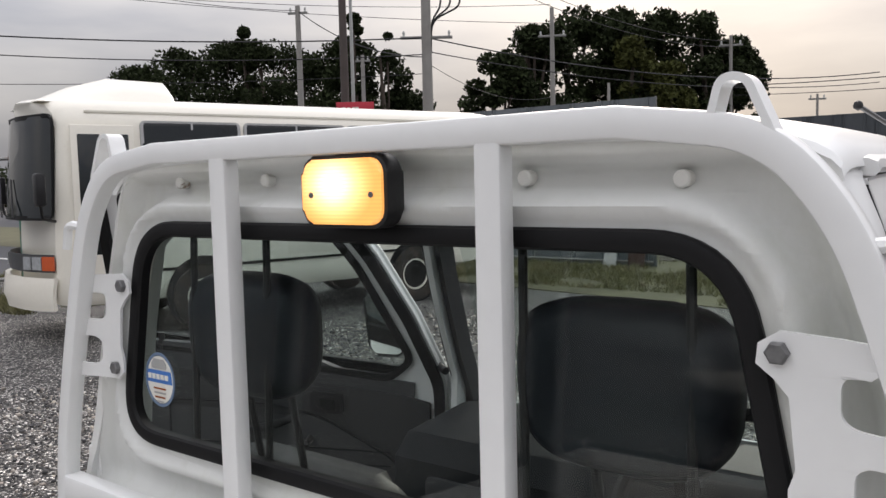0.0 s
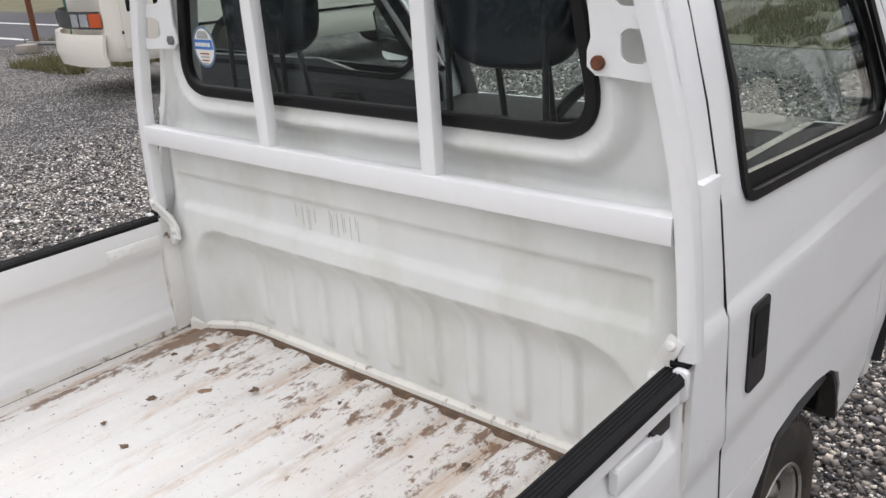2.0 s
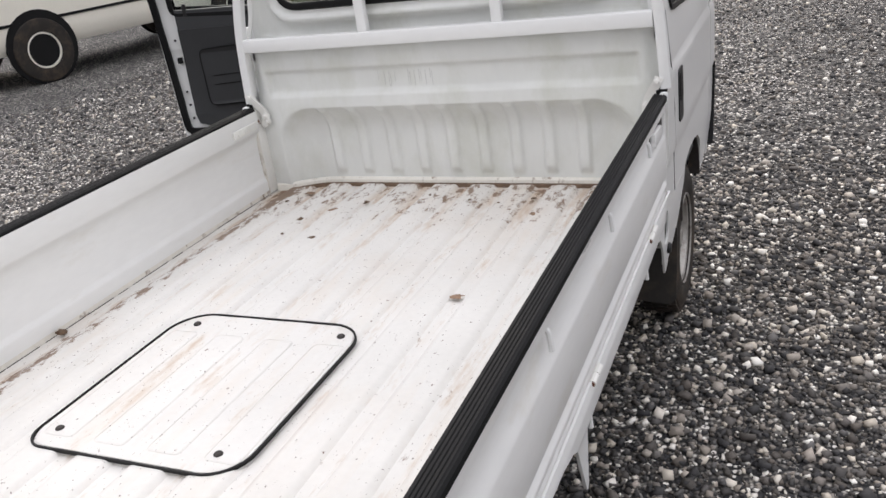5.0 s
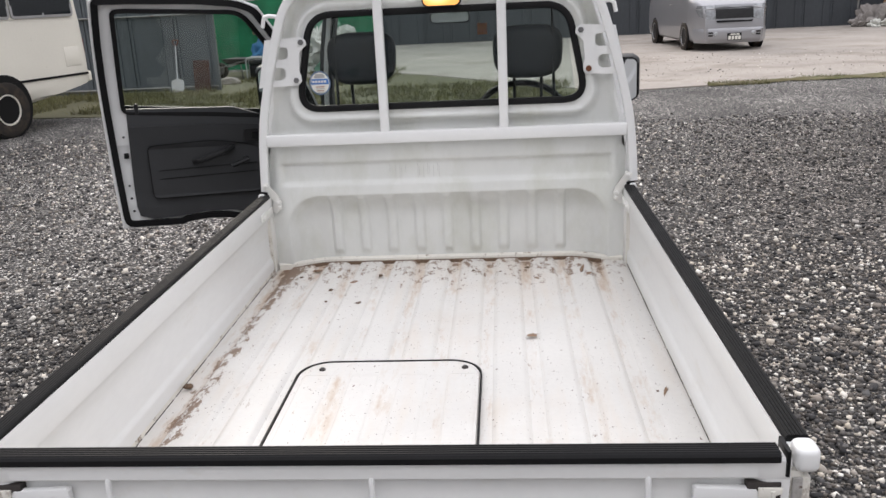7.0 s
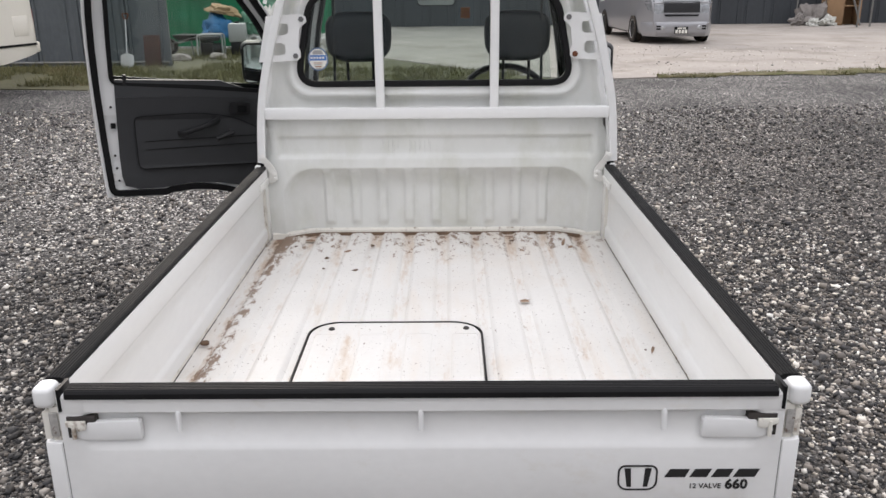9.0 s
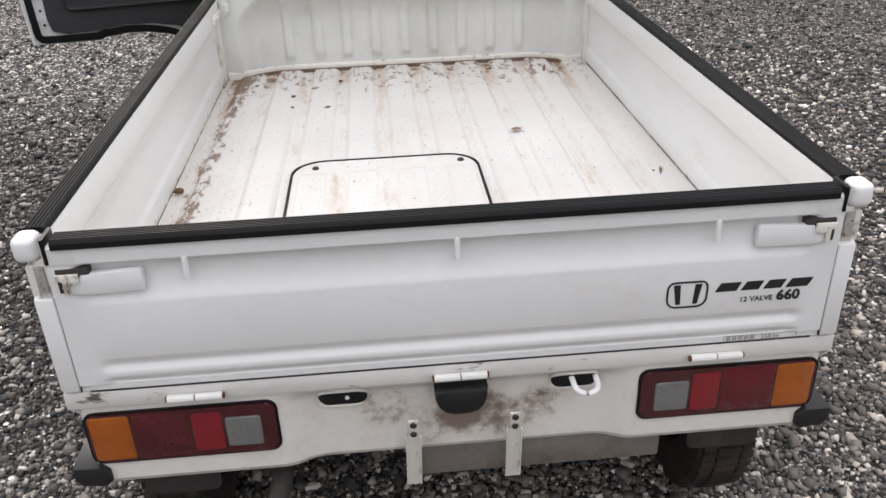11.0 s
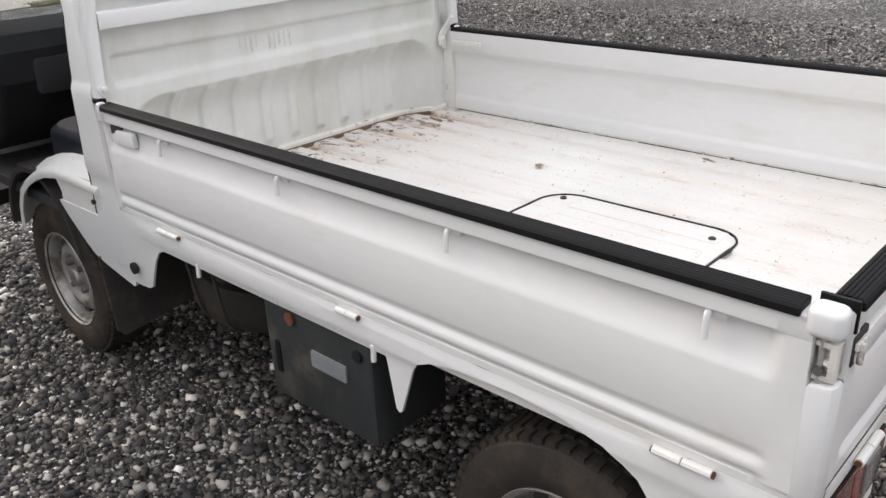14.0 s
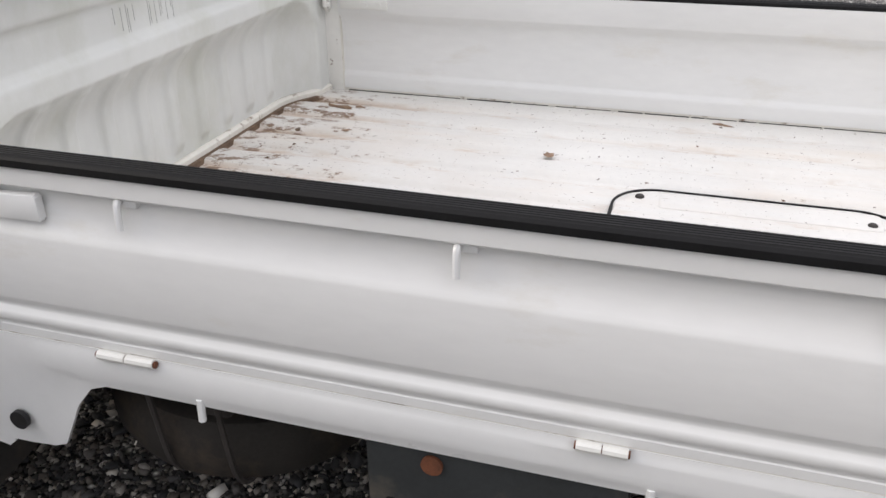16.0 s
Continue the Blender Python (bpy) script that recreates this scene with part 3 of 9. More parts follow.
# -- bed floor with raised ribs
def bed_floor():
    prof, x, top, low = [], -0.676, FLOOR_Z, FLOOR_Z - 0.0095
    prof.append((x, low))
    start = -0.610
    prof.append((start - 0.008, low))
    k = 0
    while start + k * 0.133 < 0.60:
        a = start + k * 0.133
        prof += [(a + 0.001, top - 0.0015), (a + 0.008, top), (a + 0.070, top), (a + 0.078, top - 0.0015)]
        prof += [(a + 0.088, low), (a + 0.124, low)] if k < 9 else []
        k += 1
    prof += [(0.632, top - 0.0015), (0.635, top - 0.006), (0.640, top - 0.006), (0.643, top - 0.001), (0.676, top - 0.003), (0.676, 0.60), (-0.676, 0.60)]
    b = prism(prof, "y", 0.022, 1.948)
    # the floor reaches further forward between the rounded corners of the cab wall
    put(b, prism([(-0.60, 1.948), (0.60, 1.948), (0.52, 1.985), (-0.52, 1.985)], "z", 0.60, low))
    return b


part("bed_floor", bed_floor(), BED_PAINT, truck, "white ribbed steel bed floor with brown stains and rust chips")
# a rounded welded flange along the foot of the cab wall, with dirt in front of it
foot = fillet([(-0.662, 1.895, 0.652), (-0.60, 1.905, 0.652), (-0.50, 1.962, 0.652), (0.50, 1.962, 0.652), (0.60, 1.905, 0.652), (0.662, 1.895, 0.652)], 0.05)
part("floor_flange", sweep(foot, [(-0.014, -0.024), (0.014, -0.024), (0.012, 0.004), (0.004, 0.010), (-0.008, 0.008), (-0.014, 0.0)], up=(0, 0, 1)), PAINT_DIRTY, truck)
dirt_line = fillet([(-0.57, 1.900, FLOOR_Z), (-0.49, 1.944, FLOOR_Z), (0.49, 1.944, FLOOR_Z), (0.58, 1.896, FLOOR_Z)], 0.05)
part("floor_seam_dirt", sweep(dirt_line, [(-0.018, -0.0115), (0.010, -0.0115), (0.005, 0.0004), (-0.003, 0.001), (-0.012, 0.0002)], up=(0, 0, 1)), EARTH, truck, "brown dirt caught along the floor seam")
for s in (-1, 1):
    part("floor_side_seam", box(*sorted((s * 0.6725, s * 0.684)), 0.03, 1.86, FLOOR_Z - 0.012, 0.6505), PAINT_DIRTY, truck)

rnd = random.Random(17)
for sg in (-1, 1):
    y = 0.05
    while y < 1.80:
        q = rnd.uniform(0.03, 0.16)
        h = rnd.uniform(0.0, 0.0010)
        part("seam_grime", box(*sorted((sg * (0.6716 - h), sg * 0.6725)), y, min(y + q, 1.84), FLOOR_Z - 0.011, FLOOR_Z - (0.001 if sg > 0 else 0.0088) + h), MUD, truck, "dark grime along the gate's foot", smooth=0)
        y += q + rnd.choice((0.003, 0.006, 0.02))

# -- service lid in the floor
LID = (-0.362, 0.148, 0.462, 1.004)
lid = part("service_lid", prism(round_rect(LID[0] + 0.006, LID[1] - 0.006, LID[2] + 0.006, LID[3] - 0.006, (0.05, 0.075, 0.085, 0.085), 8), "z", FLOOR_Z - 0.004, FLOOR_Z + 0.0015, 0.001), BED_PAINT, truck, "white service lid with a black gasket")
for i in range(4):
    a = -0.342 + i * 0.133
    part("lid_rib", prism(round_rect(a, a + 0.078, 0.50, 0.915, 0.012, 3), "z", FLOOR_Z - 0.004, FLOOR_Z + 0.0027, 0.0064, seg=4), BED_PAINT, lid, smooth=80)
ring = [(p[0], p[1], FLOOR_Z + 0.001) for p in round_rect(*LID, (0.055, 0.08, 0.09, 0.09), 8)]
part("gasket", sweep(ring, [(-0.0029, -0.004), (0.0029, -0.004), (0.0022, 0.0022), (-0.0022, 0.0022)], True, (0, 0, 1)), RUBBER_SEAL, lid)
for x, y in ((-0.298, 0.951), (0.102, 0.953), (-0.312, 0.520), (0.080, 0.520)):
    part("lid_bolt", disc(x, y, FLOOR_Z + 0.003, 0.0095, 0.008, n=10, bev=0.003), UNDER, lid, "dark rusty bolt")


# -- drop sides and tailgate
def gate_outline():
    """(outward, z) of a drop side, inner face first."""
    return [(0.672, 0.650), (0.672, 0.682), (0.6735, 0.690), (0.678, 0.697), (0.680, 0.704), (0.6805, 0.80), (0.677, 0.838), (0.671, 0.852), (0.660, 0.864), (0.656, 0.872), (0.656, 0.934),
            (0.688, 0.934), (0.6915, 0.930), (0.6915, 0.902), (0.688, 0.898), (0.676, 0.898), (0.673, 0.894), (0.673, 0.876), (0.6745, 0.866), (0.677, 0.855), (0.681, 0.843),
            (0.686, 0.832), (0.689, 0.826), (0.6905, 0.820), (0.6905, 0.719), (0.689, 0.713), (0.6845, 0.706), (0.683, 0.701), (0.684, 0.697),
            (0.689, 0.691), (0.6905, 0.686), (0.6905, 0.680), (0.6885, 0.674), (0.6835, 0.669), (0.6835, 0.665), (0.6850, 0.663), (0.6850, 0.650)]


def gate_body(a, b, ends, place):
    """A pressed gate from a to b along its length; its pressed fields run out softly before the ends (reach from a, from b)."""
    pts = gate_outline()
    ea, eb = ends
    cuts = sorted({a, b} | {a + ea * q for q in (0.25, 0.5, 0.62, 0.7, 0.78, 0.86, 0.93, 1.0)} | {b - eb * q for q in (0.25, 0.5, 0.62, 0.7, 0.78, 0.86, 0.93, 1.0)})
    w = bmesh.new()
    rings = []
    for c in cuts:
        k = max(1 - smoothstep(a + ea * 0.5, a + ea, c), 1 - smoothstep(b - eb * 0.5, b - eb, c))
        row = []
        for i, (d, z) in enumerate(pts):
            if i >= 14 and 0.664 < z < 0.899:
                d += (0.6902 - d) * k
            row.append(w.verts.new(place(d, c, z)))
        rings.append(row)
    n = len(pts)
    for p, q in zip(rings, rings[1:]):
        for i in range(n):
            w.faces.new((p[i], p[(i + 1) % n], q[(i + 1) % n], q[i]))
    for row in (rings[0], rings[-1]):
        for tri in tessellate_polygon([[v.co for v in row]]):
            w.faces.new([row[k] for k in tri])
    return w


def rubber_outline():
    top = [(0.658, 0.932), (0.658, 0.942), (0.661, 0.9445)]
    for i in range(5):
        a = 0.662 + i * 0.0060
        top += [(a, 0.9445), (a + 0.0010, 0.9465), (a + 0.0036, 0.9465), (a + 0.0047, 0.9445)]
    return top + [(0.693, 0.944), (0.6965, 0.940), (0.6970, 0.930), (0.6915, 0.928), (0.6905, 0.9345), (0.659, 0.9345)]


def rope_hook():
    """A bent rod with its bracket; the rod hangs down at the origin, outward is +x."""
    b = tube(fillet([(-0.022, 0, 0.004), (0.0, 0, 0.004), (0.003, 0, -0.036)], 0.012, 4), 0.0052, 8, up=(0, 1, 0))
    box(-0.026, -0.008, -0.004, 0.024, -0.008, 0.012, 0.003, bm=b)
    return b


def hinge():
    """A barrel hinge along y, in two knuckles."""
    b = tube([(0, -0.047, 0), (0, -0.001, 0)], 0.0076, 10)
    tube([(0, 0.001, 0), (0, 0.047, 0)], 0.0076, 10, bm=b)
    return b


def latch_handle():
    """A flat pressed lever, 0.13 long in y, outward +x."""
    b = prism([(-0.066, -0.018), (-0.064, -0.021), (0.034, -0.023), (0.040, -0.018), (0.058, -0.016), (0.062, -0.008), (0.060, 0.002), (0.034, 0.004), (0.030, 0.014), (-0.062, 0.018), (-0.066, 0.014)], "x", -0.006, 0.008, 0.002)
    box(-0.022, 0.0, -0.03, 0.02, -0.012, 0.010, 0.003, bm=b)
    return b


def drop_side(s):
    root = part("side_gate", gate_body(0.034, 1.849, (0.060, 0.020), lambda d, c, z: (s * d, c, z)), GATE_PAINT, truck, "white pressed steel drop side with a black rubber top strip")
    part("rubber_strip", prism([(s * d, z) for d, z in rubber_outline()], "y", 0.052, 1.849, 0.002), RUBBER, root, "ribbed black rubber strip")
    # the rear end turns round the corner
    end = [(s * x, y) for x, y in ((0.6535, 0.0338), (0.6903, 0.0338), (0.6903, 0.014), (0.686, 0.004), (0.676, 0.0), (0.656, 0.0), (0.6535, 0.003))]
    part("end_post", prism(end, "z", 0.652, 0.840, 0.006), PAINT, root)
    part("end_plate", box(s * 0.642 if s > 0 else -0.664, s * 0.664 if s > 0 else -0.642, 0.02, 0.045, 0.83, 0.93), PAINT_WORN, root)
    part("corner_cap", soft_block(*sorted((s * 0.660, s * 0.6985)), -0.001, 0.046, 0.907, 0.949, 0.014, 0.011), PAINT, root, "white corner cap")
    part("catch_housing", box(*sorted((s * 0.6535, s * 0.674)), 0.010, 0.0305, 0.838, 0.9075, 0.002), PAINT_DIRTY, root, "grimy white catch recess")
    part("catch_bracket", prism([(0.004, 0.846), (0.032, 0.846), (0.032, 0.853), (0.013, 0.853), (0.013, 0.868), (0.020, 0.868), (0.020, 0.875), (0.013, 0.875), (0.013, 0.893), (0.032, 0.893), (0.032, 0.900), (0.004, 0.900)], "x", *sorted((s * 0.673, s * 0.6845)), 0.001), PAINT_DIRTY, root, "white steel catch bracket with grime")
    part("catch_rod", tube([(s * 0.681, 0.024, 0.842), (s * 0.681, 0.024, 0.906)], 0.0042, 8, up=(0, 1, 0)), ZINC_PALE, root, "scuffed steel catch rod")
    part("catch_pin", disc(s * 0.684, 0.024, 0.860, 0.0065, 0.010, "x", 10, bev=0.002), ZINC, root)
    part("post_shoulder", prism([(0.0335, 0.826), (0.060, 0.826), (0.050, 0.842), (0.046, 0.905), (0.0335, 0.905)], "x", *sorted((s * 0.668, s * 0.6895)), 0.002), PAINT, root)
    part("front_post", box(*sorted((s * 0.664, s * 0.669)), 1.8505, 1.900, 0.640, 0.938, 0.002), PAINT_WORN, truck, "thin white flange at the cab wall's edge")
    part("post_gap", box(*sorted((s * 0.668, s * 0.684)), 1.8493, 1.888, 0.640, 0.930), PAINT_DIRTY, truck)
    part("corner_latch", prism([(s * x, z) for x, z in ((0.658, 0.850), (0.672, 0.850), (0.677, 0.862), (0.677, 0.898), (0.658, 0.898))], "y", 0.0045, 0.009, 0.0015), ZINC_PALE, root, "scuffed metal corner catch")
    hook = None
    for y in (0.171, 0.640, 1.110, 1.572):
        m = pose(s * 0.690, y, 0.892) @ (Matrix() if s > 0 else Matrix.Rotation(math.pi, 4, "Z"))
        hook = same_mesh("rope_hook", hook, root, m) if hook else part("rope_hook", rope_hook(), PAINT, root, m=m)
    hi = pin = None
    for k, y in enumerate((0.215, 0.905, 1.585) if s > 0 else (0.187, 0.924, 1.609)):
        m = pose(s * 0.691, y, 0.643) @ (Matrix() if s > 0 else Matrix.Rotation(math.pi, 4, "Z")) @ Matrix.Diagonal((1, 0.68 if k == 1 else 1, 1, 1))
        hi = same_mesh("hinge", hi, root, m) if hi else part("hinge", hinge(), PAINT_WORN, root, "white hinge, chipped and rusty", m=m)
        pin = same_mesh("hinge_pin", pin, root, m) if pin else part("hinge_pin", tube([(0, -0.0505, 0), (0, 0.0505, 0)], 0.0054, 8), RUST, root, "rusty hinge pin", m=m)
    m = pose(s * 0.685, 1.725 if s > 0 else 1.757, 0.872) @ (Matrix() if s > 0 else Matrix.Rotation(math.pi, 4, "Z") @ Matrix.Scale(-0.86, 4, (0, 1, 0)))
    part("latch_handle", latch_handle(), PAINT, root, "white latch lever", m=m)
    part("latch_plate", box(*sorted((s * 0.6745, s * 0.683)), 1.775, 1.828, 0.862, 0.895, 0.002), UNDER, root, "rusty latch plate")
    part("front_end_cap", prism([(s * x, z) for x, z in round_rect(0.676, 0.700, 0.90, 0.951, 0.008, 3)], "y", 1.838, 1.851, 0.003), PAINT, root)
    # catch on the inside face near the cab
    part("inner_catch", box(*sorted((s * 0.648, s * 0.6565)), 1.70, 1.838, 0.878, 0.904, 0.003), PAINT_WORN, root)
    for y in (1.725, 1.765):
        part("rivet", disc(s * 0.647, y, 0.89, 0.008, 0.004, "x", 10), PAINT_WORN, root)
    return root


for s in (-1, 1):
    drop_side(s)

tg = part("tailgate", gate_body(-0.6526, 0.6526, (0.066, 0.066), lambda d, c, z: (c, 0.692 - d, z)), GATE_PAINT, truck, "white pressed steel tailgate with a black rubber top strip")
part("rubber_strip", prism([(0.692 - d, z) for d, z in rubber_outline()], "x", -0.636, 0.636, 0.002), RUBBER, tg, "ribbed black rubber strip")
part("top_strip_seal", prism(round_rect(-0.651, -0.6445, -0.003, 0.046, 0.003, 2), "z", 0.904, 0.948), RUBBER_SEAL, tg)
part("top_strip_seal", prism(round_rect(0.6445, 0.651, -0.003, 0.046, 0.003, 2), "z", 0.904, 0.948), RUBBER_SEAL, tg)
for s in (-1, 1):
    m = pose(s * 0.572, 0.006, 0.868) @ Matrix.Rotation(radians(-90), 4, "Z") @ (Matrix.Scale(-1, 4, (0, 1, 0)) if s < 0 else Matrix())
    part("latch_handle", latch_handle(), PAINT, tg, "white latch lever", m=m)
    part("latch_plate", box(*sorted((s * 0.588, s * 0.640)), -0.0008, 0.018, 0.850, 0.893, 0.002), UNDER, tg, "rusty latch plate")
    part("latch_pawl", prism([(s * x, z) for x, z in ((0.604, 0.886), (0.640, 0.886), (0.640, 0.876), (0.622, 0.873), (0.618, 0.866), (0.604, 0.870))], "y", -0.007, -0.001, 0.0015), PAINT_DIRTY, tg, "chipped rusty latch pawl")
    part("latch_pin", tube([(s * 0.626, -0.006, 0.852), (s * 0.626, -0.006, 0.882)], 0.0042, 8, up=(0, 1, 0)), PAINT_DIRTY, tg)
    part("corner_seam", box(*sorted((s * 0.6527, s * 0.6534)), 0.0015, 0.02, 0.652, 0.838), MUD, tg, "grime in the corner seam")
hook = None
for x in (-0.437, 0.0, 0.437):
    m = pose(x, 0.002, 0.900) @ Matrix.Rotation(radians(-90), 4, "Z")
    hook = same_mesh("rope_hook", hook, tg, m) if hook else part("rope_hook", rope_hook(), PAINT, tg, m=m)
hi = pin = None
for x in (-0.465, 0.0, 0.465):
    m = pose(x, -0.002, 0.626) @ Matrix.Rotation(radians(-90), 4, "Z")
    hi = same_mesh("hinge", hi, tg, m) if hi else part("hinge", hinge(), PAINT_WORN, tg, "white hinge, chipped and rusty", m=m)
    pin = same_mesh("hinge_pin", pin, tg, m) if pin else part("hinge_pin", tube([(0, -0.0505, 0), (0, 0.0505, 0)], 0.0054, 8), RUST, tg, "rusty hinge pin", m=m)

# marks on the tailgate: plain shapes for the badge and the name, the figures that can be read
DECAL_Y = 0.0012
badge = bmesh.new()
sweep([(p[0], DECAL_Y - 0.0006, p[1]) for p in round_rect(0.362, 0.432, 0.736, 0.786, (0.017, 0.017, 0.012, 0.012), 4)], [(-0.0016, -0.0006), (0.0016, -0.0006), (0.0016, 0.0006), (-0.0016, 0.0006)], True, (0, 1, 0), bm=badge)
for s in (-1, 1):
    prism([(0.397 + s * x, z) for x, z in ((0.011, 0.742), (0.019, 0.742), (0.025, 0.781), (0.013, 0.781))], "y", DECAL_Y - 0.0008, DECAL_Y, bm=badge)
part("maker_badge", badge, DECAL_BLACK, tg, "plain black badge", smooth=0)
for x0, w in ((0.446, 0.046), (0.492, 0.040), (0.532, 0.040), (0.572, 0.048)):
    nm = prism([(x0, 0.762), (x0 + w - 0.008, 0.762), (x0 + w, 0.779), (x0 + 0.010, 0.779)], "y", DECAL_Y - 0.0008, DECAL_Y)
    part("name_bar", nm, DECAL_BLACK, tg, "slanted black bar of a model name", smooth=0)
lettering("lettering", "12 VALVE", 0.0145, DECAL_BLACK, tg, pose(0.492, DECAL_Y - 0.0006, 0.7385, 90))
lettering("lettering", "660", 0.0280, DECAL_BLACK, tg, pose(0.5585, DECAL_Y - 0.0006, 0.7375, 90), bold=0.0009)
st = bmesh.new()
sweep([(p[0], 0.0064, p[1]) for p in round_rect(0.478, 0.612, 0.6515, 0.6625, 0.001, 1)], [(-0.0006, -0.0004), (0.0006, -0.0004), (0.0006, 0.0004), (-0.0006, 0.0004)], True, (0, 1, 0), bm=st)
part("load_plate", st, DECAL_GREY, tg, smooth=0)
bars("load_bars", 0.482, 0.6530, [0.0085] * 5, 0.0025, 0.0080, DECAL_GREY, tg, 0.0068)
lettering("lettering", "350 kg", 0.0125, DECAL_GREY, tg, pose(0.547, 0.0064, 0.6528, 90))


# -- rear panel under the tailgate, lamps and fittings
def rear_panel():
    outer = round_rect(-0.690, 0.690, 0.428, 0.632, (0.045, 0.045, 0.012, 0.012), 5)
    holes = [round_rect(s * 0.5 - 0.168, s * 0.5 + 0.168, 0.487, 0.597, 0.018, 4) for s in (-1, 1)]
    
    def f(x, z):
        bend = 0.055 * smoothstep(0.66, 0.692, abs(x)) ** 2
        tuck = 0.012 * smoothstep(0.444, 0.428, z)
        mid = 0.022 * smoothstep(0.33, 0.26, abs(x)) * smoothstep(0.615, 0.58, z)
        return (x, 0.012 + bend + tuck + mid, z)

    cu = [-0.685, -0.68, -0.675, -0.665, -0.34, -0.325, -0.31, -0.295, -0.28, -0.26, 0.26, 0.28, 0.295, 0.31, 0.325, 0.34, 0.665, 0.675, 0.68, 0.685]
    return sheet(outer, holes, cu, [0.432, 0.437, 0.444, 0.48, 0.5, 0.58, 0.59, 0.6, 0.61], f, 0.004)


rp = part("rear_panel", rear_panel(), PANEL_PAINT, truck, "white rear panel with brown grime")
part("seam_dirt", box(-0.640, 0.640, 0.006, 0.014, 0.6475, 0.6510), MUD, rp, "dark grime in the seam under the tailgate")
for s in (-1, 1):
    # black oval plates on the panel stand in for the shade inside two openings
    oval = [(p[0], p[1]) for p in round_rect(s * 0.213 - 0.045, s * 0.213 + 0.045, 0.560, 0.605, 0.020, 6)]
    opening = prism(oval, "y", -0.0062, 0.006)
    for v in opening.verts:
        v.co.y += 0.012 + 0.022 * smoothstep(0.615, 0.58, v.co.z)
    op = part("opening_shade", opening, RUBBER_SEAL, rp, "dark oval plate in place of an opening's shade")
    part("opening_lip", sweep([(x, 0.0070 + 0.022 * smoothstep(0.615, 0.58, z), z) for x, z in oval], [(-0.0015, -0.003), (0.003, -0.002), (0.003, 0.003), (-0.0015, 0.003)], True, (0, 1, 0)), PANEL_PAINT, op)
part("catch_pin", tube([(-0.205, 0.020, 0.602), (-0.205, 0.022, 0.580)], 0.005, 8, up=(0, 1, 0)), PAINT, rp)
ledge = part("sill_ledge", box(-0.688, 0.688, 0.006, 0.03, 0.612, 0.648, 0.003), SILL_PAINT, rp, "chipped white rear sill with dark scrapes")


def tail_lamp(s):
    c = s * 0.5
    root = part("tail_lamp", prism([(x, z) for x, z in round_rect(c - 0.166, c + 0.166, 0.489, 0.595, 0.016, 5)], "y", 0.006, 0.05, 0.004), LENS_RED, truck, "dark red tail lamp with amber and clear sections")

    part("lamp_gasket", sweep([(x, 0.012, z) for x, z in round_rect(c - 0.168, c + 0.168, 0.487, 0.597, 0.018, 5)], [(-0.002, -0.004), (0.002, -0.004), (0.002, 0.004), (-0.002, 0.004)], True, (0, 1, 0)), RUBBER_SEAL, root)

    def sec(name, a, b, z0, z1, mat, dep):
        lo, hi = sorted((c + s * a, c + s * b))
        part(name, prism(round_rect(lo, hi, z0, z1, 0.006, 3), "y", dep, 0.03, 0.003), mat, root)

    sec("amber_lens", 0.090, 0.162, 0.493, 0.591, LENS_AMBER, 0.0048)
    # same lens on both sides; the right one's brighter glow is put into its colour
    sec("stop_lens", -0.014, 0.0885, 0.493, 0.591, LENS_RED_MID if s > 0 else LENS_RED_DARK, 0.0052)
    sec("red_lens", -0.070, -0.016, 0.499, 0.585, LENS_RED_BRIGHT, 0.0046)
    sec("reversing_lens", -0.139, -0.075, 0.505, 0.570, LENS_WHITE, 0.0030)
    return root


for s in (-1, 1):
    tail_lamp(s)
    part("corner_guard", prism([(s * x, z) for x, z in ((0.645, 0.470), (0.660, 0.484), (0.708, 0.484), (0.711, 0.456), (0.698, 0.440), (0.655, 0.436), (0.645, 0.445))], "y", -0.002, 0.10, 0.008), PLASTIC, truck, "black rubber corner guard")
    part("mud_flap", prism([(s * x, z) for x, z in round_rect(0.478, 0.628, 0.315, 0.47, 0.02, 3)], "y", 0.10, 0.106), MUD, truck, "dirty black mud flap")
    # dark box behind the panel, put there for the opening's shade
    part("rear_shadow_box", box(*sorted((s * 0.17, s * 0.256)), 0.046, 0.10, 0.56, 0.604), UNDER, truck)
part("towing_eye", tube(fillet([(0.205, 0.05, 0.594), (0.205, 0.0, 0.590), (0.208, -0.016, 0.584), (0.228, -0.024, 0.580), (0.247, -0.016, 0.584), (0.249, 0.0, 0.590), (0.249, 0.05, 0.594)], 0.014), 0.0056, 8, up=(0, 1, 0)), PAINT, truck, "white towing eye")
part("plate_lamp", prism([(-0.048, 0.604), (0.048, 0.604), (0.047, 0.582), (0.041, 0.565), (0.030, 0.554), (0.014, 0.549), (-0.014, 0.549), (-0.030, 0.554), (-0.041, 0.565), (-0.047, 0.582)], "y", -0.016, 0.03, 0.009), PLASTIC, truck, "black number plate lamp")
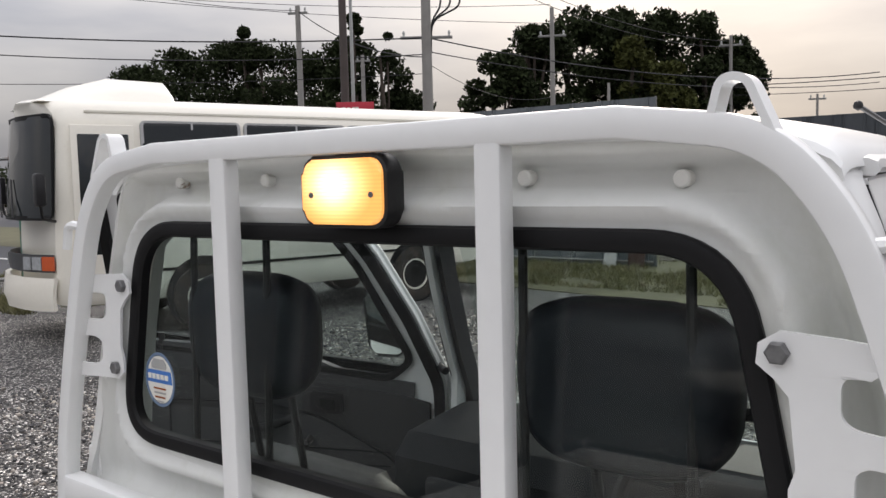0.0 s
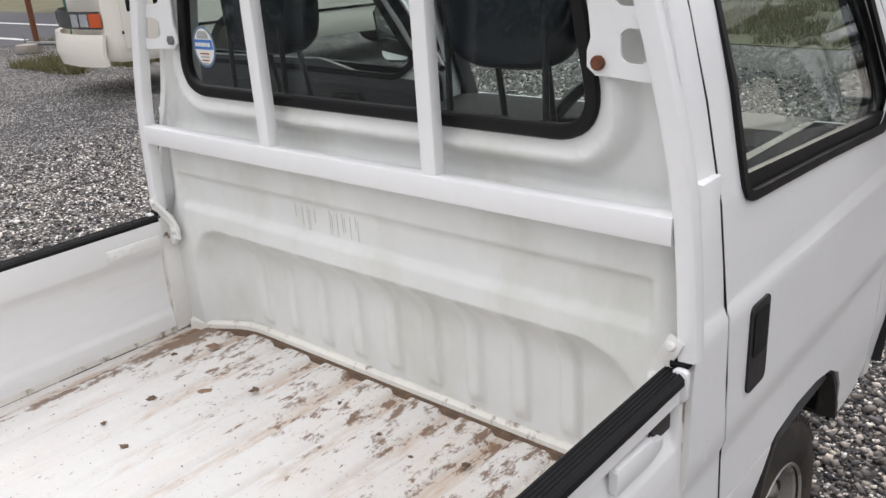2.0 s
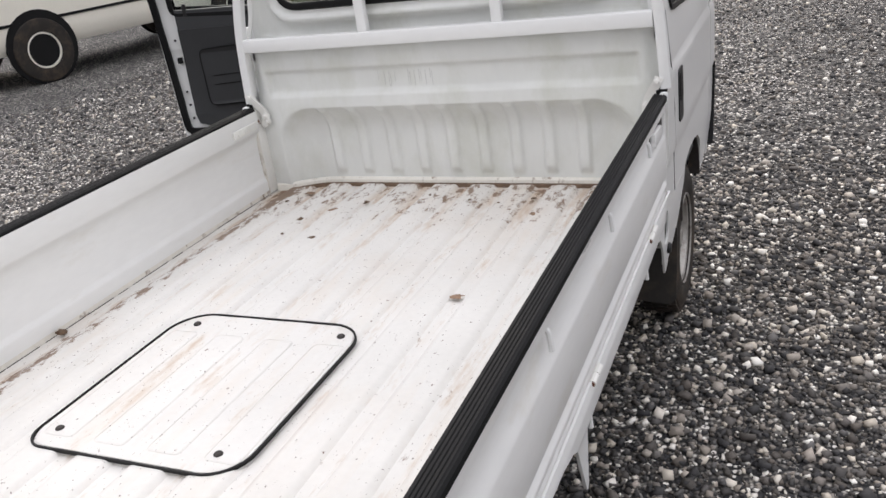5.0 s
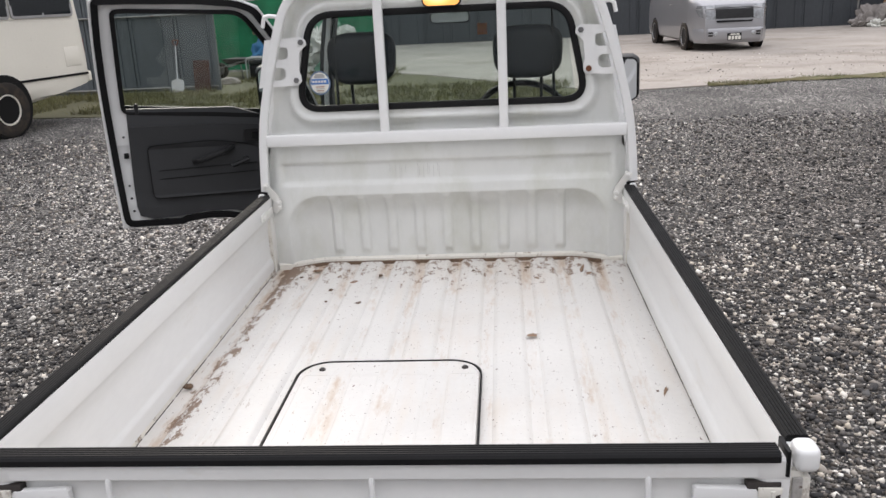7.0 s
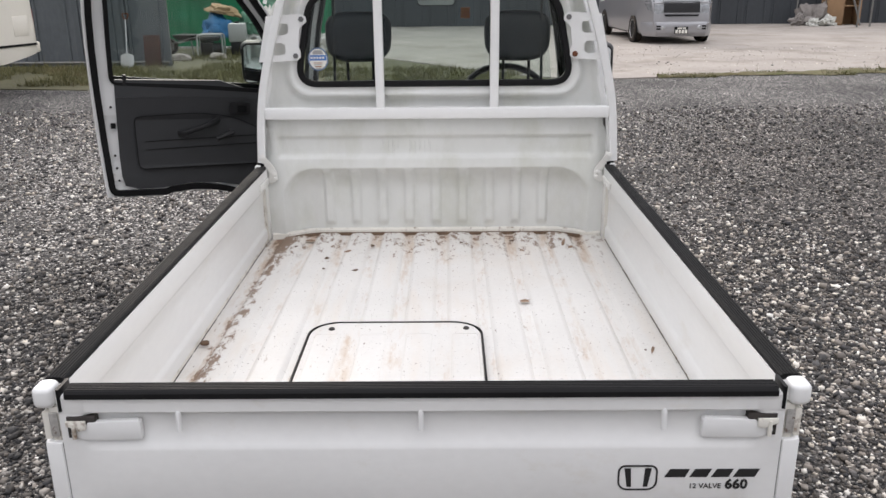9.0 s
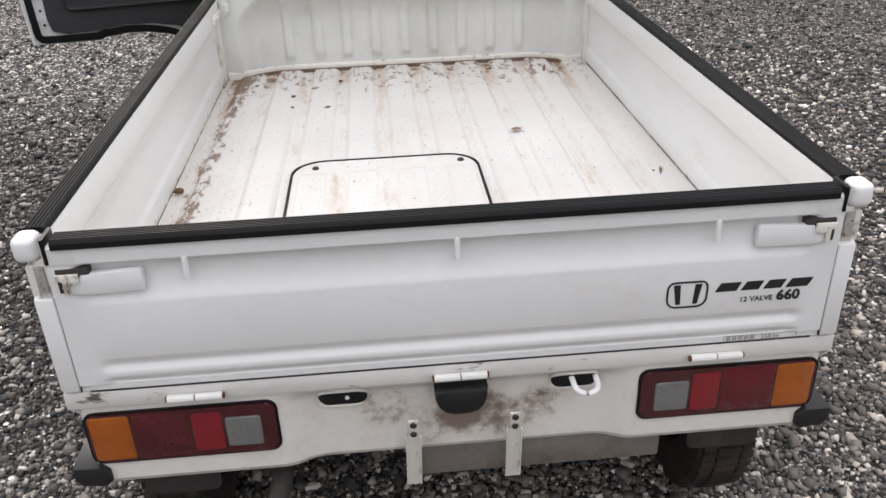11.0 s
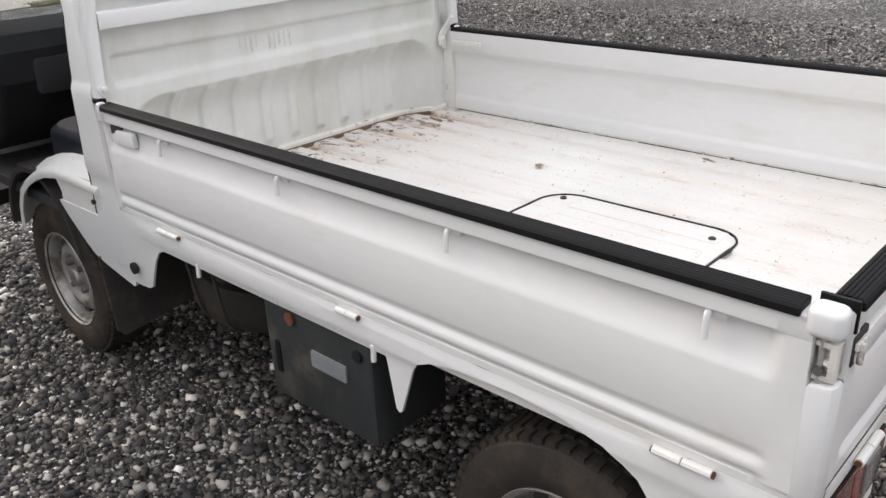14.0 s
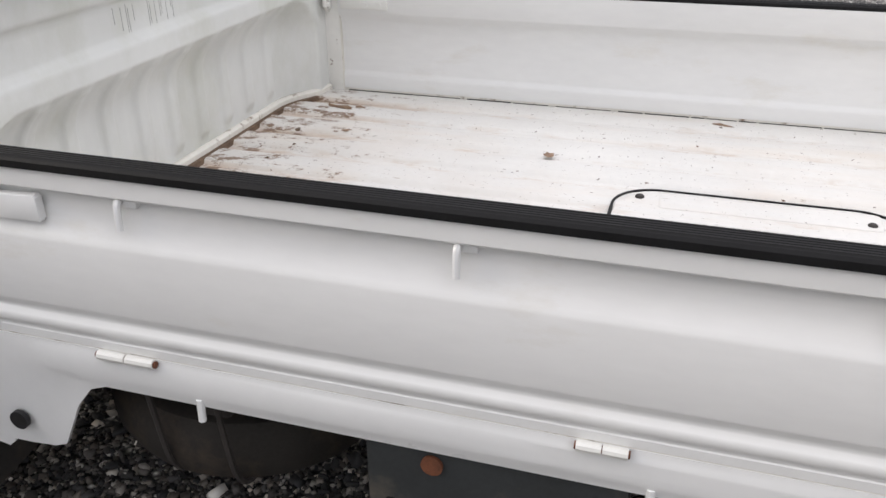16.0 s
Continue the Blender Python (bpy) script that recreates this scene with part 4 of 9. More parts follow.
for x, lean in ((-0.099, 1.0), (0.103, -0.6)):
    br = prism([(-0.008, 0.545), (0.008, 0.545), (0.010, 0.520), (0.0140, 0.500), (0.0140, 0.382), (0.0150, 0.366), (-0.0150, 0.366), (-0.0140, 0.382), (-0.0140, 0.500), (-0.010, 0.520)], "y", 0.0, 0.003)
    for q in (-1, 1):
        box(q * 0.0135 - 0.001, q * 0.0135 + 0.001, -0.005, 0.003, 0.378, 0.505, bm=br)
    pb = part("plate_bracket", br, PAINT_DIRTY, truck, "bent white number plate strap", m=pose(x, 0.0, -0.008) @ pose(0, 0, 0.5, 9) @ pose(0, 0, -0.5, 0, lean, 0))
    part("bracket_tab", prism([(-0.008, 0.512), (0.008, 0.512), (0.009, 0.552), (-0.009, 0.552)], "y", -0.006, -0.001, 0.001), PAINT_DIRTY, pb)
    for z in (0.543, 0.519):
        part("bolt", disc(0, -0.006, z, 0.0066, 0.008, "y", 8, bev=0.0015), UNDER, pb)
part("underride_beam", box(-0.085, 0.40, 0.050, 0.11, 0.352, 0.455, 0.006), DUSTY_STEEL, truck, "grey brown rear beam")
part("exhaust_pipe", tube(fillet([(-0.32, 0.55, 0.36), (-0.33, 0.20, 0.40), (-0.345, 0.08, 0.38), (-0.365, -0.01, 0.33)], 0.08, 6), 0.021, 12), UNDER, truck, "rusty brown exhaust pipe")


# -- side sills with the rear wheel arches
def side_sill(s):
    low = [(1.8885, 0.648), (1.8885, 0.418), (1.862, 0.408), (1.825, 0.412), (1.796, 0.436), (1.750, 0.525), (1.715, 0.566), (1.68, 0.577)] if s > 0 else [(1.8885, 0.648), (1.8885, 0.418), (1.85, 0.419), (1.80, 0.427), (1.772, 0.440), (1.725, 0.53), (1.695, 0.566), (1.664, 0.577)]
    pts = low + [(0.826, 0.577)]

    pts += [(0.822, 0.56), (0.806, 0.462), (0.798, 0.455), (0.790, 0.460), (0.752, 0.572), (0.735, 0.594)]
    pts += [(0.70, 0.610), (0.64, 0.622), (0.5, 0.628), (0.40, 0.622), (0.32, 0.603), (0.26, 0.565), (0.235, 0.53)]
    pts += [(0.222, 0.50), (0.19, 0.38), (0.175, 0.372), (0.160, 0.38), (0.160, 0.50), (0.14, 0.575), (0.04, 0.575), (0.022, 0.60), (0.022, 0.648)]

    def f(y, z):
        k = smoothstep(1.72, 1.86, y)
        return (s * ((0.683 + 0.006 * smoothstep(0.577, 0.60, z) - 0.004 * smoothstep(0.63, 0.645, z)) * (1 - k) + body_x(z) * k), y, z)

    holes = [round_rect(1.782, 1.848, 0.512, 0.614, 0.032, 6)] if s > 0 else []
    return sheet(pts, holes, [0.3, 0.45, 0.6, 1.0, 1.3, 1.72, 1.76, 1.80, 1.84], [0.46, 0.52, 0.585, 0.6, 0.615, 0.63, 0.64], f, 0.006)


for s in (-1, 1):
    root = part("side_sill", side_sill(s), PAINT, truck, "white side sill panel", smooth=40)
    part("sill_underside", box(*sorted((s * 0.60, s * 0.676)), 0.83, 1.64, 0.576, 0.60), UNDER, truck)
    if s > 0:
        part("filler_recess", prism(round_rect(1.778, 1.852, 0.508, 0.618, 0.034, 6), "x", 0.63, 0.668), PLASTIC, root, "dark fuel filler opening")
        part("rubber_plug", disc(0.688, 1.862, 0.478, 0.017, 0.014, "x", 12, bev=0.004), PLASTIC, root)
        b = bmesh.new()
        box(0.6865, 0.690, 1.800, 1.838, 0.620, 0.634, bm=b)
        part("fuel_label", b, DECAL_BLACK, root, smooth=0)
    else:
        part("rubber_plug", disc(-0.688, 1.845, 0.480, 0.017, 0.012, "x", 14, bev=0.004), PLASTIC, root, "black rubber plug")
    for y in (1.50, 0.86):
        part("sill_pin", tube([(s * 0.684, y, 0.59), (s * 0.686, y, 0.553)], 0.006, 8, up=(0, 1, 0)), PAINT, root)

# battery box on the left, with a pale window
bb = part("battery_box", prism(round_rect(0.885, 1.25, 0.318, 0.60, 0.012, 3), "x", -0.672, -0.60, 0.006), PLASTIC_DUSTY, truck, "dusty dark grey battery cover with a clouded window")
part("cover_side", box(-0.66, -0.45, 0.888, 0.92, 0.32, 0.60, 0.004), PLASTIC_DUSTY, bb)
part("battery_window", prism(round_rect(0.968, 1.085, 0.450, 0.492, 0.004, 2), "x", -0.676, -0.66), WINDOW_PLASTIC, bb, "clouded pale plastic window")
part("vent_slot", prism(round_rect(1.205, 1.222, 0.385, 0.47, 0.004, 2), "x", -0.675, -0.66), RUBBER_SEAL, bb)
part("cover_bolt", disc(-0.675, 1.15, 0.548, 0.016, 0.008, "x", 12, bev=0.003), RUST, bb)
part("cover_bolt", disc(-0.675, 0.925, 0.535, 0.014, 0.008, "x", 12, bev=0.003), PLASTIC, bb)


# -- underbody
ch = part("chassis", box(-0.40, -0.30, 0.06, 3.0, 0.42, 0.52, 0.01), UNDER, truck, "dirty brown chassis rails")
box_bm = box(0.30, 0.40, 0.06, 3.0, 0.42, 0.52, 0.01)
part("chassis_rail", box_bm, UNDER, ch)
for y in (0.15, 0.9, 1.5, 1.9, 2.7):
    part("cross_member", box(-0.62, 0.62, y, y + 0.06, 0.50, 0.598, 0.01), UNDER, ch)
part("bed_underside", box(-0.655, 0.655, 0.06, 1.84, 0.585, 0.60), UNDER, ch)
part("engine_block", box(-0.26, 0.26, 0.35, 1.0, 0.22, 0.56, 0.04), UNDER, ch)
part("axle_tube", tube([(-0.56, 0.415, 0.27), (0.56, 0.415, 0.27)], 0.035, 12), UNDER, ch)
part("fuel_tank", box(0.30, 0.585, 0.72, 1.62, 0.33, 0.56, 0.03), MUD, ch, "brown muddy fuel tank")


def wheel(name, x, y, s, flat=0.0):
    """A steel wheel, its outer face towards s."""
    m = pose(x, y, 0.268) @ Matrix.Rotation(radians(90 * s), 4, "Y")
    root = part(name, lathe([(0.155, -0.06), (0.20, -0.07), (0.250, -0.062), (0.263, -0.045), (0.268, 0.0), (0.263, 0.045), (0.252, 0.060), (0.232, 0.068), (0.20, 0.070), (0.172, 0.064), (0.158, 0.056)], 48, m, close=True), TYRE, truck, "worn black tyre on a steel rim")
    tread = bmesh.new()
    for i in range(56):
        a = 2 * math.pi * i / 56
        for k, (h0, h1) in enumerate(((-0.056, -0.030), (-0.024, 0.024), (0.030, 0.056))):
            q = a + (0.05 if k == 1 else 0)
            bx = box(0.255, 0.2715 - (0.003 if k != 1 else 0), -0.0095, 0.0095, h0, h1)
            put(tread, bx, m @ Matrix.Rotation(q, 4, "Z"))
    part("tread", tread, TYRE, root, smooth=0)
    rim = [(0.158, 0.060), (0.1645, 0.065), (0.1655, 0.061), (0.159, 0.055), (0.151, 0.050), (0.147, 0.030), (0.1445, 0.012), (0.139, 0.008), (0.130, 0.014), (0.116, 0.029), (0.102, 0.038), (0.090, 0.040), (0.080, 0.036), (0.074, 0.026), (0.066, 0.022), (0.050, 0.022), (0.037, 0.024), (0.034, 0.044), (0.028, 0.050), (0.0, 0.051)]
    rm = part("rim", lathe(rim, 40, m), STEEL, root, "dull silver steel rim")
    for i in range(10):
        a = 2 * math.pi * i / 10
        part("rim_slot", put(bmesh.new(), prism(round_rect(0.116, 0.137, -0.017, 0.017, 0.0085, 4), "z", 0.004, 0.0270), m @ Matrix.Rotation(a, 4, "Z")), UNDER, rm)
    for i in range(4):
        a = 2 * math.pi * (i + 0.5) / 4
        part("wheel_nut", lathe([(0, 0.045), (0.010, 0.045), (0.011, 0.030), (0.011, 0.02)], 6, m @ Matrix.Rotation(a, 4, "Z") @ Matrix.Translation((0.056, 0, 0))), ZINC, rm)
    return root


WHEEL_Y = (0.415, 2.410)
for s in (-1, 1):
    wheel("front_wheel", s * 0.600, WHEEL_Y[1], s)
    wheel("rear_wheel", s * 0.600, WHEEL_Y[0], s)
    part("front_mud_flap", prism([(s * x, z) for x, z in ((0.33, 0.205), (0.652, 0.165), (0.674, 0.19), (0.682, 0.445), (0.33, 0.50))], "y", 2.085, 2.092), MUD, truck, "muddy dark brown mud flap")
# spare wheel slung under the bed on the left
sp = part("spare_wheel", lathe([(0.12, -0.055), (0.20, -0.066), (0.248, -0.058), (0.262, -0.03), (0.264, 0.0), (0.262, 0.03), (0.248, 0.058), (0.20, 0.066), (0.12, 0.055)], 40, pose(-0.36, 1.60, 0.42, 4, 0, 0), close=True), TYRE, truck, "dusty spare tyre slung under the bed")
for y in (1.50, 1.62):
    part("sling_strap", tube(fillet([(-0.655, y, 0.585), (-0.63, y, 0.40), (-0.60, y, 0.352), (-0.30, y, 0.345)], 0.06), 0.005, 6, up=(0, 1, 0)), UNDER, sp)


# -- litter lying on the bed floor
def clod(name, x, y, size, seed, mat, label, flat=0.45, long=1.0, turn=0.0):
    w = bmesh.new()
    bmesh.ops.create_icosphere(w, subdivisions=2, radius=1.0)
    for v in w.verts:
        k = max(0.2, 1 + 1.1 * noise.noise(v.co * 2.1 + Vector((seed, 0, 0))))
        v.co = Vector((v.co.x * size * long * k, v.co.y * size * k, v.co.z * size * flat * k))
    return tagged(part(name, w, mat, None, m=pose(x, y, FLOOR_Z + size * flat * 0.35, 0, 0, turn), smooth=40), label, "litter", "litter on the truck bed")


BROWN_LEAF = surface("dry_leaf", (0.24, 0.155, 0.10), 0.8, var=0.4, scale=60, fine=200, bump=0.3)
for i, (x, y, q) in enumerate(((-0.285, 1.48, 0.011), (-0.404, 1.614, 0.011), (-0.245, 1.765, 0.012), (-0.40, 1.50, 0.007), (0.10, 1.80, 0.007), (0.30, 1.82, 0.010), (-0.545, 1.76, 0.009), (0.60, 0.80, 0.005), (-0.05, 1.835, 0.008), (0.20, 1.78, 0.006))):
    clod("dirt_clod", x, y, q * 0.62, 11 + i, EARTH, "small brown dirt clod on the bed floor", 0.5, 1.3, 40 * i)
for i, (x, y, q, a) in enumerate(((0.296, 1.178, 0.020, 10), (-0.335, 1.70, 0.018, 50), (-0.50, 1.84, 0.022, 5), (0.33, 1.70, 0.014, 95), (0.52, 1.74, 0.018, 80))):
    clod("dry_leaf", x, y, q * 0.55, 31 + i, BROWN_LEAF, "dry brown leaf scrap on the bed floor", 0.02, 1.5, a)
clod("twig", 0.500, 1.79, 0.0055, 51, BROWN_LEAF, "short dark twig on the bed floor", 1.0, 7.5, 78)
clod("twig", 0.620, 0.800, 0.004, 52, BROWN_LEAF, "short dark twig on the bed floor", 1.0, 6.0, 70)
clod("dirt_clod", -0.652, 0.858, 0.009, 61, EARTH, "small brown dirt clod on the bed floor", 0.8, 1.2, 20)


# ---- cab: rear wall, guard, shell, doors, cabin ----
WIN = dict(zb=1.250, zt=1.590)


def win_outline(grow=0.0, n=7):
    """Rear window outline (x, z): narrower at the top."""
    g = grow
    pts = [(-0.528 - g, WIN["zb"] - g), (0.528 + g, WIN["zb"] - g), (0.462 + g * 0.9, WIN["zt"] + g), (-0.462 - g * 0.9, WIN["zt"] + g)]
    return [(p.x, p.y) for p in fillet([(*p, 0) for p in pts], 0.085 + g * 0.8, n, True)]


def roof_z(ax):
    return 1.681 + 0.013 * smoothstep(0.42, 0.0, ax)


def wall_y(x, z):
    """How far forward the cab's rear wall lies."""
    ax = abs(x)
    y = 1.893
    # wide trough at the bottom: a crisp lip, then a hollow curve down to the floor; its ends are rounded
    d = math.hypot(max(0.0, ax - 0.475) * 0.96, max(0.0, z - 0.800))
    t = max(0.0, min(1.0, (0.126 - d) / 0.105))
    depth = 0.072 * (1 - (1 - t) ** 2.2)
    y += depth
    # narrow ridges part it into panels
    k = x / 0.1077
    w = abs(k - round(k)) * 0.1077
    if abs(round(k)) <= 4:
        y -= min(0.013, depth * 0.55) * smoothstep(0.026, 0.011, w) * smoothstep(0.668, 0.700, z)
    # shallow pressed field above it
    y += 0.016 * smoothstep(0.622, 0.606, ax) * smoothstep(0.962, 0.984, z) * smoothstep(1.058, 1.040, z)
    # recessed field round the window, with the raised window surround
    hx = 0.511 - 0.19 * (z - 1.40)
    d = math.hypot(max(0.0, ax - (hx - 0.075)), max(0.0, abs(z - 1.416) - 0.108)) - 0.075
    y += (0.034 + 0.010 * smoothstep(1.25, 1.5, z)) * smoothstep(0.018, 0.046, d) * smoothstep(1.12, 1.17, z)
    # the opening's edge lies a little deeper
    y += 0.011 * smoothstep(0.020, 0.002, d)
    # the wall's rim bends to meet the side and the roof
    turn = smoothstep(0.052, 0.026, body_x(z) - ax) * smoothstep(0.93, 1.0, z)
    turn = max(turn, smoothstep(0.030, 0.012, roof_z(ax) - z))
    return y + (1.912 - y) * turn


def cab_rear_wall():
    top = 1.681
    right = [(body_x(z) - 0.022 * smoothstep(0.88, 1.25, z) - 0.004, z) for z in (0.645, 0.75, 0.85, 0.95, 1.05, 1.15, 1.25, 1.35, 1.42, 1.48, 1.53, 1.57, 1.60, 1.63, 1.655, 1.675)]
    right[0] = (0.664, 0.645)
    right[1], right[2], right[3] = (0.664, 0.75), (0.664, 0.85), (0.664, 0.93)
    outer = right + [(0.42, top), (0.2, top + 0.01), (0, top + 0.013), (-0.2, top + 0.01), (-0.42, top)] + [(-x, z) for x, z in reversed(right)]
    cu = [k * 0.1077 + q for k in range(-4, 5) for q in (-0.045, -0.027, -0.022, -0.0185, -0.015, -0.011, 0.0, 0.011, 0.015, 0.0185, 0.022, 0.027, 0.045)]
    cu += [q * s for s in (-1, 1) for q in (0.44, 0.448, 0.456, 0.464, 0.472, 0.48, 0.488, 0.496, 0.504, 0.512, 0.520, 0.53, 0.54, 0.55, 0.56, 0.57, 0.58, 0.59, 0.60, 0.606, 0.611, 0.617, 0.623, 0.63, 0.645, 0.655)]
    cv = [0.66, 0.672, 0.68, 0.69, 0.70, 0.712, 0.74, 0.77, 0.79, 0.80, 0.81, 0.82, 0.83, 0.84, 0.848, 0.856, 0.862, 0.868, 0.876, 0.884, 0.892, 0.90, 0.905, 0.91, 0.914, 0.918, 0.922, 0.926, 0.93, 0.94, 0.95, 0.957, 0.962, 0.967, 0.973, 0.979, 0.985, 1.0, 1.03, 1.039, 1.044, 1.049, 1.054, 1.059, 1.07, 1.09, 1.11, 1.13, 1.145, 1.16, 1.17, 1.18, 1.19, 1.2, 1.21, 1.22, 1.23, 1.24, 1.25, 1.26, 1.28, 1.3, 1.35, 1.4, 1.43, 1.46, 1.48, 1.5, 1.51, 1.52, 1.53, 1.54, 1.55, 1.56, 1.57, 1.58, 1.59, 1.6, 1.61, 1.62, 1.63, 1.64, 1.65, 1.66, 1.67]
    return sheet(outer, [win_outline(0.0)], cu, cv, lambda x, z: (x, wall_y(x, z), z), 0.006)


cab = tagged(empty("cab"), "")
cab.parent = truck
part("rear_wall", cab_rear_wall(), PAINT_WALL, cab, "white cab rear wall with pressed flutes and water streaks", smooth=80)
seal = [(x, wall_y(x, z) - 0.001, z) for x, z in win_outline(-0.0035, 9)]
part("window_seal", sweep(seal, [(-0.0118, -0.004), (-0.009, -0.008), (0.0, -0.010), (0.009, -0.008), (0.0118, -0.004), (0.0118, 0.010), (-0.0118, 0.010)], True, (0, 1, 0)), RUBBER_SEAL, cab, "black rubber window seal")
glass_bm = prism(win_outline(-0.004), "y", 1.916, 1.920)
for v in glass_bm.verts:
    v.co.y += (v.co.z - 1.42) * 0.062
pane = part("rear_window", glass_bm, GLASS, cab, "rear window glass")
pane.visible_shadow = False
# fine scratches in the paint of the pressed field
for i in range(13):
    q = -0.205 + 0.0125 * i + 0.009 * ((i * 7) % 3) + (0.03 if i > 4 else 0.0)
    h = 0.030 + 0.012 * ((i * 5) % 4)
    zt = 1.036 - 0.004 * (i % 3)
    part("paint_scratch", box(q, q + 0.0006, wall_y(q, 1.01) - 0.0006, wall_y(q, 1.01) + 0.002, zt - h, zt), DECAL_GREY, cab, "grey vertical scratch", smooth=0)
# round sticker on the glass
stk = part("window_sticker", put(bmesh.new(), lathe([(0, 0), (0.034, 0)], 28), pose(-0.442, 1.9085, 1.347, 90) @ Matrix.Diagonal((1, 1.12, 1, 1))), DECAL_WHITE, cab, "round white and blue inspection sticker", smooth=0)
part("sticker_ring", sweep([(-0.442 + 0.036 * math.cos(a), 1.9085, 1.347 + 0.0405 * math.sin(a)) for a in [i * math.pi / 16 for i in range(32)]], [(-0.003, -0.0004), (0.0015, -0.0004), (0.0015, 0.0004), (-0.003, 0.0004)], True, (0, 1, 0)), DECAL_RIM, stk, smooth=0)
part("sticker_band", prism([(-0.475, 1.342), (-0.409, 1.342), (-0.412, 1.362), (-0.472, 1.362)], "y", 1.9072, 1.9079), DECAL_BLUE, stk, smooth=0)
part("sticker_icon", prism([(-0.461, 1.365), (-0.423, 1.365), (-0.423, 1.373), (-0.429, 1.380), (-0.455, 1.380), (-0.461, 1.373)], "y", 1.9068, 1.9075), DECAL_GREY, stk, smooth=0)
for i, q in enumerate((-0.470, -0.459, -0.448, -0.437, -0.426)):
    part("sticker_bar", box(q, q + 0.008, 1.9060, 1.9070, 1.348, 1.356), DECAL_WHITE, stk, smooth=0)
for i, (w, z) in enumerate(((0.032, 1.333), (0.030, 1.326), (0.026, 1.319), (0.018, 1.312))):
    part("sticker_bar", box(-0.442 - w / 2, -0.442 + w / 2, 1.9068, 1.9075, z - 0.0013, z + 0.0013), DECAL_GREY if i % 2 else LENS_AMBER, stk, smooth=0)
for x, z in ((-0.384, 1.655), (-0.192, 1.655), (0.228, 1.649), (0.403, 1.645)):
    part("wall_bolt", disc(x, wall_y(x, z) - 0.007, z, 0.009, 0.016, "y", 12, bev=0.002), PAINT_WORN, cab)

# -- headboard guard
GX, GY = 0.008, 1.866
right = [(0.684, 0.958), (0.676, 1.10), (0.664, 1.21), (0.642, 1.31), (0.616, 1.41), (0.584, 1.52), (0.553, 1.609), (0.492, 1.681), (0.36, 1.6975)]
curve = fillet([(x, GY, z) for x, z in right], [0, 0.05, 0.05, 0.05, 0.05, 0.05, 0.05, 0.085, 0], 6)
hoop = [p + Vector((GX, 0, 0)) for p in curve] + [Vector((GX, GY, 1.6975))] + [Vector((GX - p.x, p.y, p.z)) for p in reversed(curve)]
SQ = [(p[0], p[1]) for p in round_rect(-0.0178, 0.0178, -0.0165, 0.0165, 0.005, 2)]
guard = part("headboard_guard", sweep(hoop, [(p[0] * 0.84, p[1] * 0.84) for p in SQ], up=(0, 1, 0)), PAINT, truck, "white square tube guard with two uprights behind the rear window")
part("cross_bar", sweep([(GX - 0.655, GY, 1.147), (GX + 0.655, GY, 1.147)], [(p[0] * 1.22, p[1]) for p in SQ], up=(0, 1, 0)), PAINT, guard)
for x in (-0.206, 0.227):
    part("upright", sweep([(x, GY, 1.160), (x, GY, 1.688)], [(p[0] * 0.93, p[1] * 0.8) for p in SQ], up=(0, 1, 0)), PAINT, guard)
